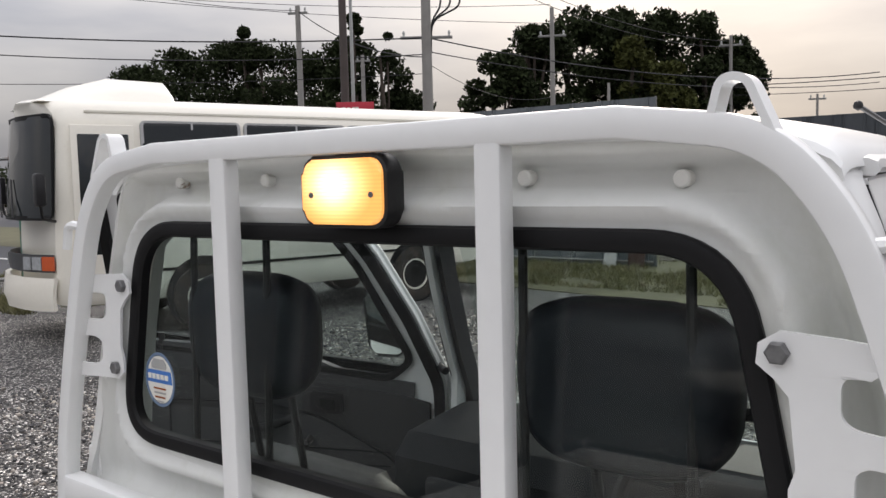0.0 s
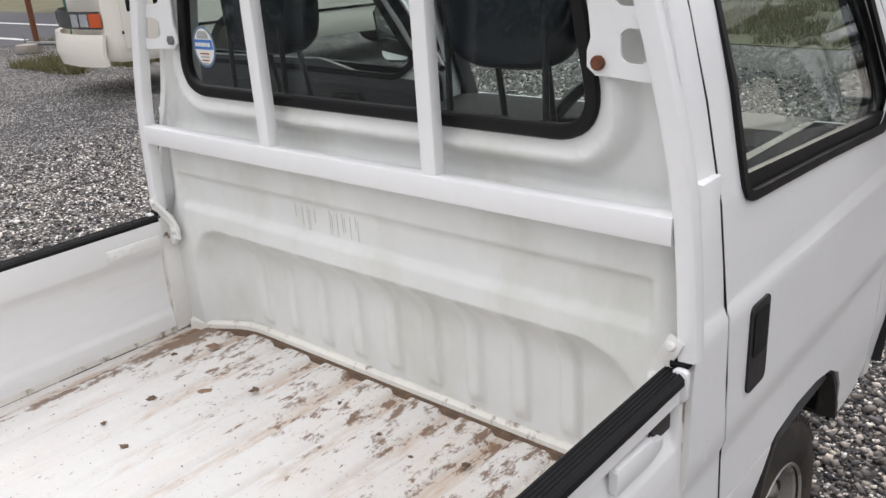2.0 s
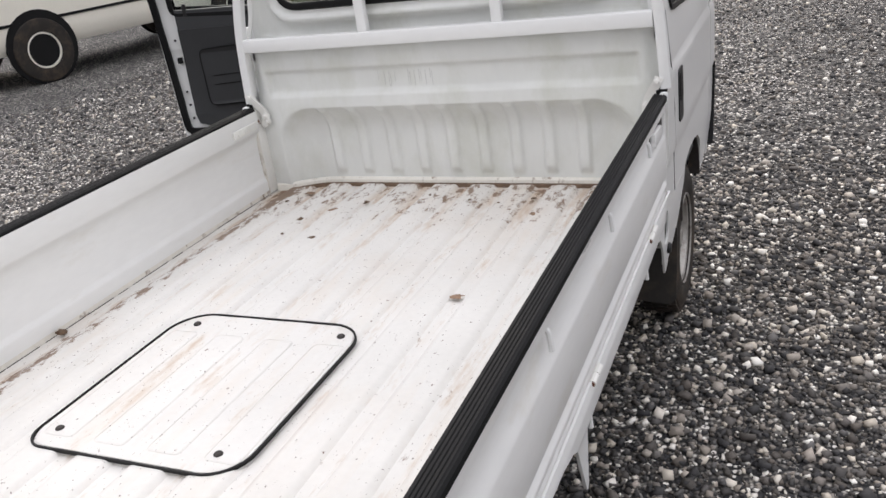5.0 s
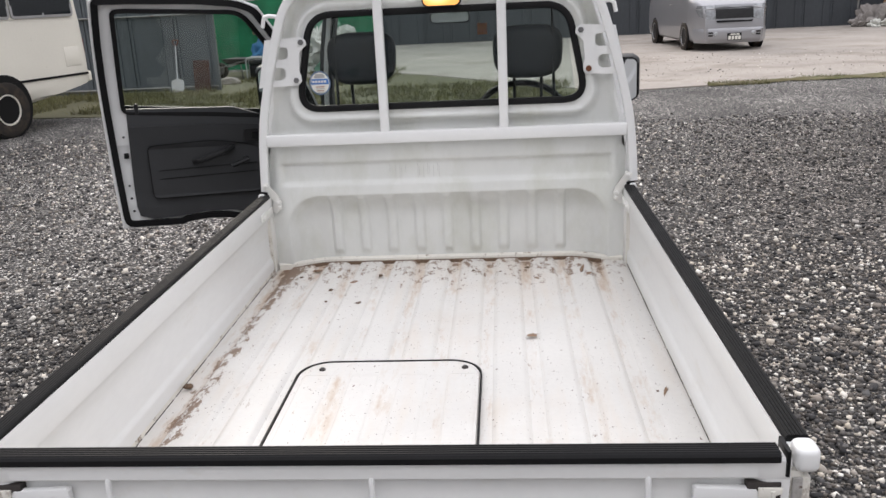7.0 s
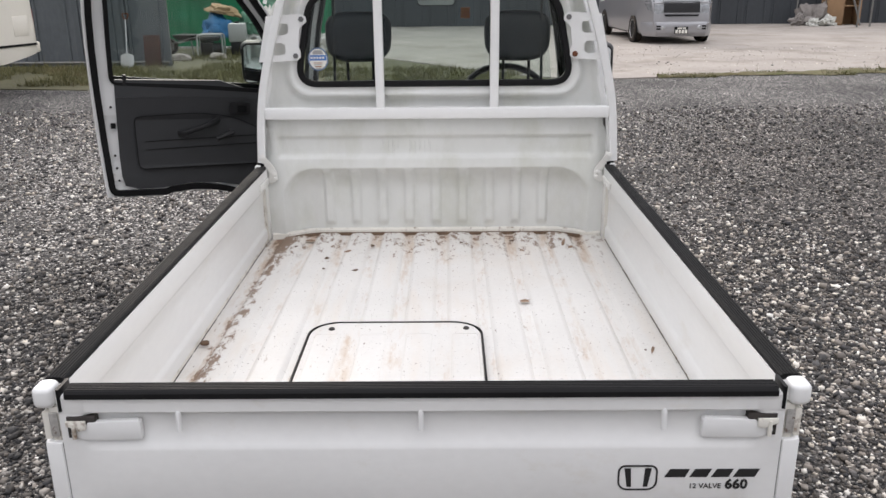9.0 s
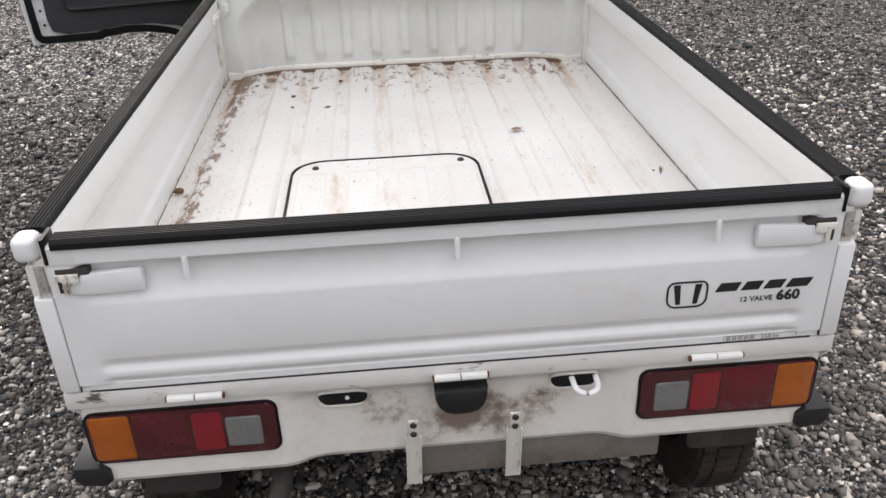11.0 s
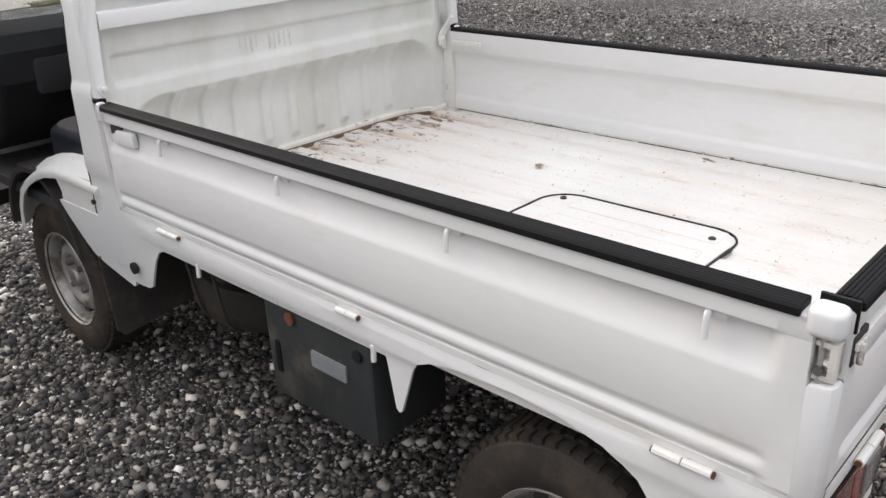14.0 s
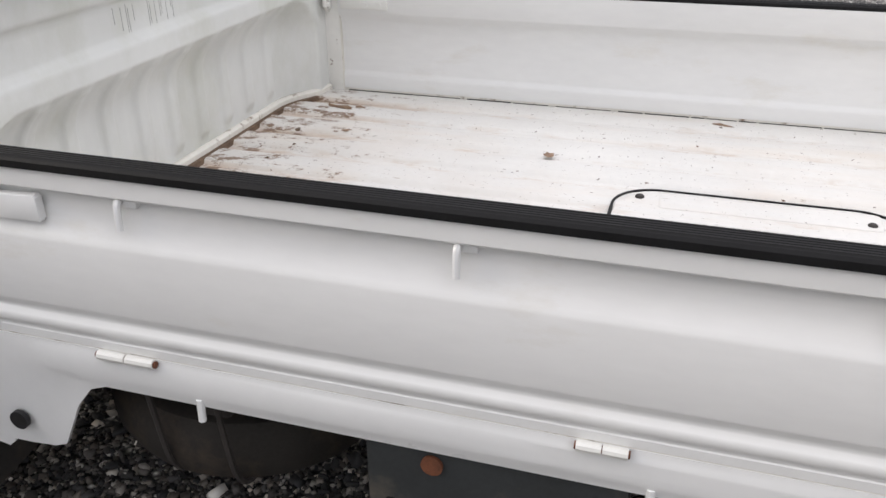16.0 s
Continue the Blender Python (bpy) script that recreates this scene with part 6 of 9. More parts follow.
    part("trim_field", sheet([(p.x, p.y) for p in fld], [], YC, [0.8, 0.9], lambda y, z: (s * (body_x(z) - 0.0665), y, z), 0.01), TRIM_GREY, root)
    # dark strip round the field draws the shade of its crease
    part("trim_crease", sweep([(s * (body_x(p.y) - 0.0772), p.x, p.y) for p in fld], [(-0.0018, -0.002), (0.0018, -0.002), (0.0018, 0.002), (-0.0018, 0.002)], True, (s, 0, 0)), RUBBER_SEAL, root)
    # dark discs on the frame stand in for the shade in small holes
    for y, z in ((2.058, 1.03), (2.062, 0.80), (2.066, 0.74), (2.072, 0.68)):
        part("frame_hole", disc(s * (body_x(z) - 0.0515), y, z, 0.0055, 0.004, "x", 8), RUBBER_SEAL, root)
    for z in (0.865, 0.825):
        part("trim_groove", sweep([(s * (body_x(z) - 0.0775), y, z + (y - 2.16) * 0.03) for y in (2.20, 2.4, 2.6, 2.84)], [(-0.0015, -0.002), (0.0015, -0.002), (0.0015, 0.002), (-0.0015, 0.002)], up=(s, 0, 0)), RUBBER_SEAL, root)
    pull = fillet([(s * (body_x(0.9) - 0.075), 2.36, 0.900), (s * (body_x(0.9) - 0.110), 2.38, 0.905), (s * (body_x(0.95) - 0.112), 2.51, 0.95), (s * (body_x(0.95) - 0.075), 2.545, 0.962)], 0.025, 4)
    part("pull_handle", sweep(pull, [(p[0], p[1]) for p in round_rect(-0.012, 0.012, -0.009, 0.009, 0.005, 2)], up=(s, 0, 0)), PLASTIC, root, "black pull handle")
    part("window_crank", tube([(s * (body_x(0.87) - 0.08), 2.60, 0.905), (s * (body_x(0.87) - 0.115), 2.605, 0.905), (s * (body_x(0.87) - 0.12), 2.53, 0.875)], 0.011, 8, up=(0, 0, 1)), PLASTIC, root, "window crank")
    rel = part("inner_release", sheet(round_rect(2.60, 2.70, 0.985, 1.045, 0.012, 3), [], [], [], lambda y, z: (s * (body_x(z) - 0.080), y, z), 0.008), PLASTIC, root, "black inner door release")
    part("release_lever", sheet(round_rect(2.635, 2.68, 0.998, 1.032, 0.006, 3), [], [], [], lambda y, z: (s * (body_x(z) - 0.090), y, z), 0.006), RUBBER_SEAL, rel)
    part("lock_button", tube([(s * (body_x(1.09) - 0.055), 2.125, 1.13), (s * (body_x(1.09) - 0.055), 2.125, 1.180)], 0.009, 8), PLASTIC, root)
    part("lock_plate", sheet(round_rect(2.052, 2.074, 0.93, 0.955, 0.003, 2), [], [], [], lambda y, z: (s * (body_x(z) - 0.056), y, z), 0.010), RUBBER_SEAL, root)
    return root


right_door = door_body(1)
left_door = door_body(-1)
HINGE = Vector((-0.672, 2.995, 1.40))
left_door.matrix_basis = Matrix.Translation(HINGE) @ Matrix.Rotation(radians(-65), 4, "Z") @ Matrix.Rotation(radians(-2.8), 4, "X") @ Matrix.Translation(-HINGE)


def outer_mirror(s, x, y, z, turn):
    m = pose(x, y, z, 11, 0, turn)
    root = part("side_mirror", put(bmesh.new(), prism(round_rect(-0.062, 0.062, -0.105, 0.105, 0.03, 5), "y", -0.01, 0.05, 0.018), m), PLASTIC, truck, "black door mirror")
    part("mirror_glass", put(bmesh.new(), prism(round_rect(-0.052, 0.052, -0.095, 0.095, 0.024, 5), "y", -0.013, -0.009), m), MIRROR, root)
    part("mirror_arm", tube(fillet([(x, y + 0.04, z), (x - s * 0.02, y + 0.06, z - 0.06), (s * 0.66, 2.93, z - 0.10)], 0.03), 0.011, 8), PLASTIC, root)
    return root


outer_mirror(1, 0.800, 2.86, 1.22, -12)
outer_mirror(-1, -0.935, 3.0, 1.232, 15)

# radio antenna folded back from the right screen pillar
ant = part("radio_antenna", tube([(0.583, 2.76, 1.618), (0.50, 2.20, 1.722)], 0.0028, 6), ZINC, truck, "thin chrome radio antenna folded back")
part("antenna_tip", put(bmesh.new(), lathe([(0, -0.006), (0.005, -0.003), (0.0055, 0.0), (0.004, 0.004), (0, 0.006)], 10), pose(0.50, 2.20, 1.722)), PLASTIC, ant)
part("antenna_base", disc(0.584, 2.765, 1.615, 0.012, 0.02, "y", 10, bev=0.003), PLASTIC, ant)


# ---- the yard ----
def gravel_ground():
    m = surface("gravel_ground", (0.115, 0.108, 0.10), 0.9, var=0.25, scale=1.2, fine=30, bump=0.0)
    t = m.node_tree
    b = t.nodes["Principled BSDF"]
    co = t.nodes.new("ShaderNodeTexCoord")
    vo = t.nodes.new("ShaderNodeTexVoronoi")
    vo.inputs["Scale"].default_value = 64.0
    link(t, co.outputs["Object"], vo.inputs["Vector"])
    hue = t.nodes.new("ShaderNodeSeparateColor")
    link(t, vo.outputs["Color"], hue.inputs["Color"])
    ramp = t.nodes.new("ShaderNodeValToRGB")
    els = ramp.color_ramp.elements
    els[0].position, els[0].color = 0.0, (0.030, 0.030, 0.034, 1)
    els[1].position, els[1].color = 1.0, (0.92, 0.89, 0.83, 1)
    for p, c in ((0.35, (0.045, 0.045, 0.048)), (0.6, (0.13, 0.118, 0.107)), (0.8, (0.44, 0.41, 0.37))):
        e = els.new(p)
        e.color = (*c, 1)
    link(t, hue.outputs["Red"], ramp.inputs["Fac"])
    # shade between the stones is painted: colour falls off away from each cell's middle
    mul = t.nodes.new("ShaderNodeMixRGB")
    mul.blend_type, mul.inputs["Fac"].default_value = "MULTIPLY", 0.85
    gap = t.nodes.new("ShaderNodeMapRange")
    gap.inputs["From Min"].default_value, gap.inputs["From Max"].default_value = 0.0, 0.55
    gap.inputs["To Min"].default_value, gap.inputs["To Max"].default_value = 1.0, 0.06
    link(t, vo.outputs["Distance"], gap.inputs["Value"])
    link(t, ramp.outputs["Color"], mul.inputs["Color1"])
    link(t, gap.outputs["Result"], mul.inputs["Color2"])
    # single bright stones among the rest
    v2 = t.nodes.new("ShaderNodeTexVoronoi")
    v2.inputs["Scale"].default_value = 44.0
    link(t, co.outputs["Object"], v2.inputs["Vector"])
    h2 = t.nodes.new("ShaderNodeSeparateColor")
    link(t, v2.outputs["Color"], h2.inputs["Color"])
    pick = t.nodes.new("ShaderNodeMath")
    pick.operation, pick.inputs[1].default_value = "GREATER_THAN", 0.80
    link(t, h2.outputs["Green"], pick.inputs[0])
    core = t.nodes.new("ShaderNodeMath")
    core.operation, core.inputs[1].default_value = "LESS_THAN", 0.36
    link(t, v2.outputs["Distance"], core.inputs[0])
    both = t.nodes.new("ShaderNodeMath")
    both.operation = "MULTIPLY"
    link(t, pick.outputs[0], both.inputs[0])
    link(t, core.outputs[0], both.inputs[1])
    pale = t.nodes.new("ShaderNodeMixRGB")
    pale.inputs["Color2"].default_value = (0.62, 0.59, 0.55, 1)
    link(t, both.outputs[0], pale.inputs["Fac"])
    link(t, mul.outputs["Color"], pale.inputs["Color1"])
    # paler, dustier patches of the yard
    n = t.nodes.new("ShaderNodeTexNoise")
    n.inputs["Scale"].default_value, n.inputs["Detail"].default_value, n.inputs["Roughness"].default_value = 0.5, 8.0, 0.62
    link(t, co.outputs["Object"], n.inputs["Vector"])
    pr = t.nodes.new("ShaderNodeMapRange")
    pr.inputs["From Min"].default_value, pr.inputs["From Max"].default_value = 0.35, 0.7
    pr.inputs["To Min"].default_value, pr.inputs["To Max"].default_value = 0.6, 1.9
    link(t, n.outputs["Fac"], pr.inputs["Value"])
    hsv = t.nodes.new("ShaderNodeHueSaturation")
    link(t, pale.outputs["Color"], hsv.inputs["Color"])
    link(t, pr.outputs["Result"], hsv.inputs["Value"])
    # a broad darker, browner patch beside the truck, with noisy edges
    dmp = t.nodes.new("ShaderNodeMapping")
    dmp.vector_type = "TEXTURE"
    dmp.inputs["Location"].default_value, dmp.inputs["Scale"].default_value = (4.6, 5.2, 0.0), (4.4, 5.4, 4.0)
    link(t, co.outputs["Object"], dmp.inputs["Vector"])
    dgr = t.nodes.new("ShaderNodeTexGradient")
    dgr.gradient_type = "SPHERICAL"
    link(t, dmp.outputs["Vector"], dgr.inputs["Vector"])
    dad = t.nodes.new("ShaderNodeMath")
    dad.operation, dad.inputs[1].default_value = "MULTIPLY_ADD", 1.0
    link(t, dgr.outputs["Fac"], dad.inputs[0])
    link(t, n.outputs["Fac"], dad.inputs[2])
    dra = t.nodes.new("ShaderNodeMapRange")
    dra.inputs["From Min"].default_value, dra.inputs["From Max"].default_value, dra.inputs["To Max"].default_value = 0.55, 1.05, 0.62
    link(t, dad.outputs[0], dra.inputs["Value"])
    dmx = t.nodes.new("ShaderNodeMixRGB")
    dmx.blend_type = "MULTIPLY"
    dmx.inputs["Color2"].default_value = (0.36, 0.31, 0.28, 1)
    link(t, dra.outputs["Result"], dmx.inputs["Fac"])
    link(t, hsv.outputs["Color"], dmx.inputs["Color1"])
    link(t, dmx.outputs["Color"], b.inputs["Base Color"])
    bp = t.nodes.new("ShaderNodeBump")
    bp.invert = True
    bp.inputs["Strength"].default_value, bp.inputs["Distance"].default_value = 0.9, 0.007
    link(t, vo.outputs["Distance"], bp.inputs["Height"])
    link(t, bp.outputs["Normal"], b.inputs["Normal"])
    return m


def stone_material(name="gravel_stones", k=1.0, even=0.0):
    """Stones of several greys; k scales their brightness, even draws the greys together."""
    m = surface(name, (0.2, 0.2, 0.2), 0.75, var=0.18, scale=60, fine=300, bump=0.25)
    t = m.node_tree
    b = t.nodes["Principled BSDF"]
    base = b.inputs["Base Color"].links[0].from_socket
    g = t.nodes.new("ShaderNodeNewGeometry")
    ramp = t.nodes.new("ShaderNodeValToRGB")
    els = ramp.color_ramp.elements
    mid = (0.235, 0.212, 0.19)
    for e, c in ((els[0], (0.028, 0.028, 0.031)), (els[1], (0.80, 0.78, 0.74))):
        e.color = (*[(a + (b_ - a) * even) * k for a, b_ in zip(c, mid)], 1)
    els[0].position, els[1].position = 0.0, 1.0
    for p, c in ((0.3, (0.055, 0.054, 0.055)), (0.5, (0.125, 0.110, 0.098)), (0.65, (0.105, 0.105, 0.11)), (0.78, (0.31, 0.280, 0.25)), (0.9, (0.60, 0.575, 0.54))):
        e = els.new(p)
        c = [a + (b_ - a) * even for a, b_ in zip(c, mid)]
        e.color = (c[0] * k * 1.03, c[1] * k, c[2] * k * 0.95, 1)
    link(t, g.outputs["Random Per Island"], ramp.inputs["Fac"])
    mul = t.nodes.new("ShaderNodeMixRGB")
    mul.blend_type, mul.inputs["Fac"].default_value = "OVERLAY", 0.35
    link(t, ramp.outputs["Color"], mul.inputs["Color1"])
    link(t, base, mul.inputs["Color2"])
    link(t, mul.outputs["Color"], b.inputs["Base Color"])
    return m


GRAVEL = gravel_ground()
# Darker and brighter copies of one stone material, brightness put into each patch's colour.
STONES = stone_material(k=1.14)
STONES_DARK = stone_material("dark_gravel_stones", 0.76)
STONES_PALE = stone_material("pale_gravel_stones", 1.22, 0.30)
STONES_BRIGHT = stone_material("bright_gravel_stones", 1.68, 0.42)
CONCRETE = surface("yard_concrete", (0.335, 0.302, 0.268), 0.9, var=0.22, scale=0.7, fine=14, bump=0.3, dirt=(0.235, 0.205, 0.172), dirt_at=0.50, dirt_scale=0.9, soft=0.16, stretch=(0.8, 0.9, 1))
GRASS = surface("grass_blades", (0.135, 0.130, 0.055), 0.8, var=0.35, scale=1.5, fine=20, bump=0.0, island=0.35, dirt=(0.22, 0.17, 0.09), dirt_at=0.55, dirt_scale=1.2, soft=0.2)
TURF = surface("weedy_soil", (0.10, 0.095, 0.05), 0.95, var=0.35, scale=1.5, fine=40, bump=0.4, dist=0.01)
FENCE_GREY = surface("grey_steel_sheet", (0.072, 0.081, 0.090), 0.6, var=0.25, scale=0.9, fine=18, bump=0.04, stretch=(1, 1, 0.35), dirt=(0.05, 0.048, 0.046), dirt_at=0.6, dirt_scale=2.0, soft=0.25, obj=0.12)
FENCE_PALE = surface("weathered_steel_sheet", (0.108, 0.122, 0.133), 0.55, var=0.28, scale=0.9, fine=18, bump=0.04, stretch=(1, 1, 0.35), dirt=(0.16, 0.165, 0.165), dirt_at=0.56, dirt_scale=1.6, soft=0.25, obj=0.12)
FENCE_DARK = surface("dark_grey_steel_sheet", (0.048, 0.055, 0.063), 0.6, var=0.3, scale=0.9, fine=18, bump=0.04, stretch=(1, 1, 0.3), dirt=(0.028, 0.024, 0.021), dirt_at=0.58, dirt_scale=1.6, soft=0.25, obj=0.16)
FENCE_RED = surface("red_steel_sheet", (0.16, 0.018, 0.02), 0.6, var=0.16, scale=0.9, fine=18, bump=0.04, stretch=(1, 1, 0.35), obj=0.12)
PIPE = surface("scaffold_pipe", (0.22, 0.22, 0.21), 0.5, metal=0.6, var=0.2, scale=4, fine=80, bump=0.05, dirt=(0.2, 0.1, 0.06), dirt_at=0.6, dirt_scale=6, soft=0.15)
NET = surface("green_mesh_net", (0.012, 0.17, 0.075), 0.8, var=0.3, scale=2.5, fine=60, bump=0.2, dirt=(0.03, 0.25, 0.13), dirt_at=0.55, dirt_scale=2, soft=0.2)

g = bmesh.new()
bmesh.ops.create_grid(g, x_segments=8, y_segments=8, size=600)
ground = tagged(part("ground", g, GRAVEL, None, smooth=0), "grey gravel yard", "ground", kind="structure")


def scatter_stones(name, n, region, size, seed, mat=None, zoff=0.0):
    """One mesh of many small uneven stones lying in the region (x0, x1, y0, y1)."""
    rng = np.random.default_rng(seed)
    ico = np.array([(x, y, z) for x in (-1, 1) for y in (-1, 1) for z in (-1, 1)]) / math.sqrt(2.2)
    tri = np.array([(0, 1, 3), (0, 3, 2), (4, 6, 7), (4, 7, 5), (0, 4, 5), (0, 5, 1), (2, 3, 7), (2, 7, 6), (0, 2, 6), (0, 6, 4), (1, 5, 7), (1, 7, 3)])
    x0, x1, y0, y1 = region
    pos = np.stack([rng.uniform(x0, x1, n), rng.uniform(y0, y1, n), np.zeros(n)], 1)
    # the patches run into one another without an edge
    pos[:, :2] += rng.normal(0, 0.22, (n, 2))
    r = np.clip(size * np.exp(rng.normal(-0.08, 0.46, n)), 0.003, 0.022)
    sc = np.stack([r * rng.uniform(0.8, 1.35, n), r * rng.uniform(0.7, 1.05, n), r * rng.uniform(0.45, 0.8, n)], 1)
    v = ico[None] * (1 + rng.normal(0, 0.20, (n, 8, 3))) * sc[:, None]
    a, b = rng.uniform(0, 2 * math.pi, n), rng.normal(0, 0.6, n)
    ca, sa, cb, sb_ = np.cos(a)[:, None], np.sin(a)[:, None], np.cos(b)[:, None], np.sin(b)[:, None]
    y2, z2 = v[..., 1] * cb - v[..., 2] * sb_, v[..., 1] * sb_ + v[..., 2] * cb
    x3, y3 = v[..., 0] * ca - y2 * sa, v[..., 0] * sa + y2 * ca
    v = np.stack([x3, y3, z2], -1) + pos[:, None]
    v[..., 2] += (r * rng.uniform(0.05, 0.55, n))[:, None] + zoff
    f = (tri[None] + (np.arange(n) * 8)[:, None, None]).reshape(-1, 3)
    me = bpy.data.meshes.new(name)
    me.vertices.add(n * 8)
    me.vertices.foreach_set("co", v.reshape(-1))
    me.loops.add(f.size)
    me.loops.foreach_set("vertex_index", f.reshape(-1).astype(np.int32))
    me.polygons.add(len(f))
    me.polygons.foreach_set("loop_start", np.arange(0, f.size, 3, dtype=np.int32))
    me.update()
    me.validate()
    me.materials.append(mat or STONES)
    ob = new(name, me)
    ob.parent = ground
    return tagged(ob, "loose grey gravel stones", kind="stuff")


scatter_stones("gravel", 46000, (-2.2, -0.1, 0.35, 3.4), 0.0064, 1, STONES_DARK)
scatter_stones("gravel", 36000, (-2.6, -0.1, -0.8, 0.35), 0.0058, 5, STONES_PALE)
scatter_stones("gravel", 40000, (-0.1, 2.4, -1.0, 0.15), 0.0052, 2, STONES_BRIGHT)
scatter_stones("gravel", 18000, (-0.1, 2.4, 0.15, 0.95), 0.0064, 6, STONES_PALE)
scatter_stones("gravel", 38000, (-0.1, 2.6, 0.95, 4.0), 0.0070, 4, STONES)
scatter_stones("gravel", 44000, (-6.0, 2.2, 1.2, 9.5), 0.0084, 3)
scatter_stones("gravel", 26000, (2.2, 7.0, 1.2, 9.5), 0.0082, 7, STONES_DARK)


def grass(name, n, spots, h, seed):
    """Tufts of thin blades over the oblongs (x0, x1, y0, y1, weight)."""
    rng = np.random.default_rng(seed)
    w = np.array([q[4] for q in spots], float)
    pick = rng.choice(len(spots), n, p=w / w.sum())
    sp_ = np.array([q[:4] for q in spots])[pick]
    tx, ty = rng.uniform(sp_[:, 0], sp_[:, 1]), rng.uniform(sp_[:, 2], sp_[:, 3])
    keep = np.array([noise.noise(Vector((x * 0.9, y * 0.9, seed))) > -0.22 for x, y in zip(tx, ty)])
    tx, ty = tx[keep], ty[keep]
    k = 5
    x = np.repeat(tx, k) + rng.normal(0, 0.03, len(tx) * k)
    y = np.repeat(ty, k) + rng.normal(0, 0.03, len(tx) * k)
    m_ = len(x)
    hh = h * np.exp(rng.normal(0, 0.4, m_))
    a = rng.uniform(0, 2 * math.pi, m_)
    wd = 0.006 + 0.004 * rng.random(m_)
    lx, ly = rng.normal(0, 0.45, m_) * hh, rng.normal(0, 0.45, m_) * hh
    dx, dy = np.cos(a) * wd, np.sin(a) * wd
    z0 = np.zeros(m_)
    v = np.stack([np.stack([x - dx, y - dy, z0], 1), np.stack([x + dx, y + dy, z0], 1), np.stack([x + lx, y + ly, hh], 1)], 1)
    f = np.arange(m_ * 3).reshape(-1, 3)
    me = bpy.data.meshes.new(name)
    me.from_pydata(v.reshape(-1, 3).tolist(), [], f.tolist())
    me.materials.append(GRASS)
    ob = new(name, me)
    return tagged(ob, "patchy weedy grass with dry straw", "grass", kind="stuff")


def slab(name, pts, z, mat, label, cat):
    return tagged(part(name, prism(pts, "z", -0.05, z), mat, None, smooth=0), label, cat, kind="structure")


slab("concrete_yard", [(1.5, 13.1), (2.4, 12.60), (3.8, 12.90), (5.0, 13.20), (7.0, 13.42), (16.0, 14.7), (30.0, 15.8), (30.0, 29.5), (-4.0, 29.5), (-4.0, 19.5), (-1.2, 16.5), (0.6, 14.2)], 0.02, CONCRETE, "stained pale concrete yard", "pavement")
slab("weedy_verge", [(-40, 13.6), (-14, 12.6), (-6.5, 11.9), (-2.0, 11.2), (1.0, 11.4), (2.2, 12.4), (1.4, 13.2), (0.5, 14.25), (-1.3, 16.6), (-4.1, 19.6), (-9, 19.8), (-40, 19.6)], 0.012, TURF, "weedy soil verge beside the fence", "ground")
grass("grass", 9000, [(-9.5, -3.0, 12.2, 15.2, 4), (-3.0, 1.4, 11.4, 14.5, 2.2), (-5.5, -2, 15.2, 18.5, 1), (-24, -9, 13.2, 15.2, 2)], 0.075, 3)


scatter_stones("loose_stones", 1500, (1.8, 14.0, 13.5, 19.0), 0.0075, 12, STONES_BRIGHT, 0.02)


def moss_strip():
    """A low uneven mossy bank along the edge of the concrete."""
    w = bmesh.new()
    prev = None
    n = 170
    for i in range(n + 1):
        u = i / n
        x = 3.55 + 12.5 * u
        y = lerp_table([(3.5, 12.82), (5.0, 13.16), (7.0, 13.38), (16.2, 14.66)], x)
        half = (0.05 + 0.20 * min(1, u * 3.5)) * max(0.15, 1 + 1.1 * noise.noise(Vector((x * 1.3, 0, 2.0))) + 0.5 * noise.noise(Vector((x * 5.0, 0, 4.0))))
        row = []
        for j in range(9):
            v = j / 8 * 2 - 1
            h = 0.045 * (1 - v * v) * (0.7 + 0.9 * noise.noise(Vector((x * 4, v * 2, 5.0))))
            row.append(w.verts.new((x, y + v * half + 0.03 * noise.noise(Vector((x * 5, v, 0))), 0.012 + max(-0.02, h))))
        if prev:
            for j in range(8):
                w.faces.new((prev[j], prev[j + 1], row[j + 1], row[j]))
        prev = row
    return tagged(part("moss_bank", w, MOSS, None, smooth=60), "low yellow green moss along the concrete edge", "moss", kind="stuff")


MOSS = surface("yellow_moss", (0.125, 0.108, 0.055), 0.95, var=0.45, scale=3.0, fine=60, bump=0.5, dist=0.01, dirt=(0.085, 0.095, 0.03), dirt_at=0.5, dirt_scale=2.5, soft=0.15)
moss_strip()
grass("grass", 1500, [(3.6, 5.0, 12.85, 13.20, 1), (5.0, 7.0, 13.05, 13.45, 1.6), (7.0, 9.5, 13.30, 13.85, 1.6)], 0.040, 4)
grass("grass", 500, [(-16.0, -11.5, 8.2, 9.5, 1)], 0.12, 6)


# -- steel sheet fences: each sheet a piece with folded ribs
def sheet_piece(w, h, ribs, depth=0.03):
    out, n = [], len(ribs)
    pts = [(0.0, 0.0)]
    for r in ribs:
        pts += [(r - 0.03, 0), (r - 0.018, -depth), (r + 0.018, -depth), (r + 0.03, 0)]
    pts.append((w, 0))
    poly = pts + [(x, y + 0.006) for x, y in reversed(pts)]
    return prism(poly, "z", 0.0, h)


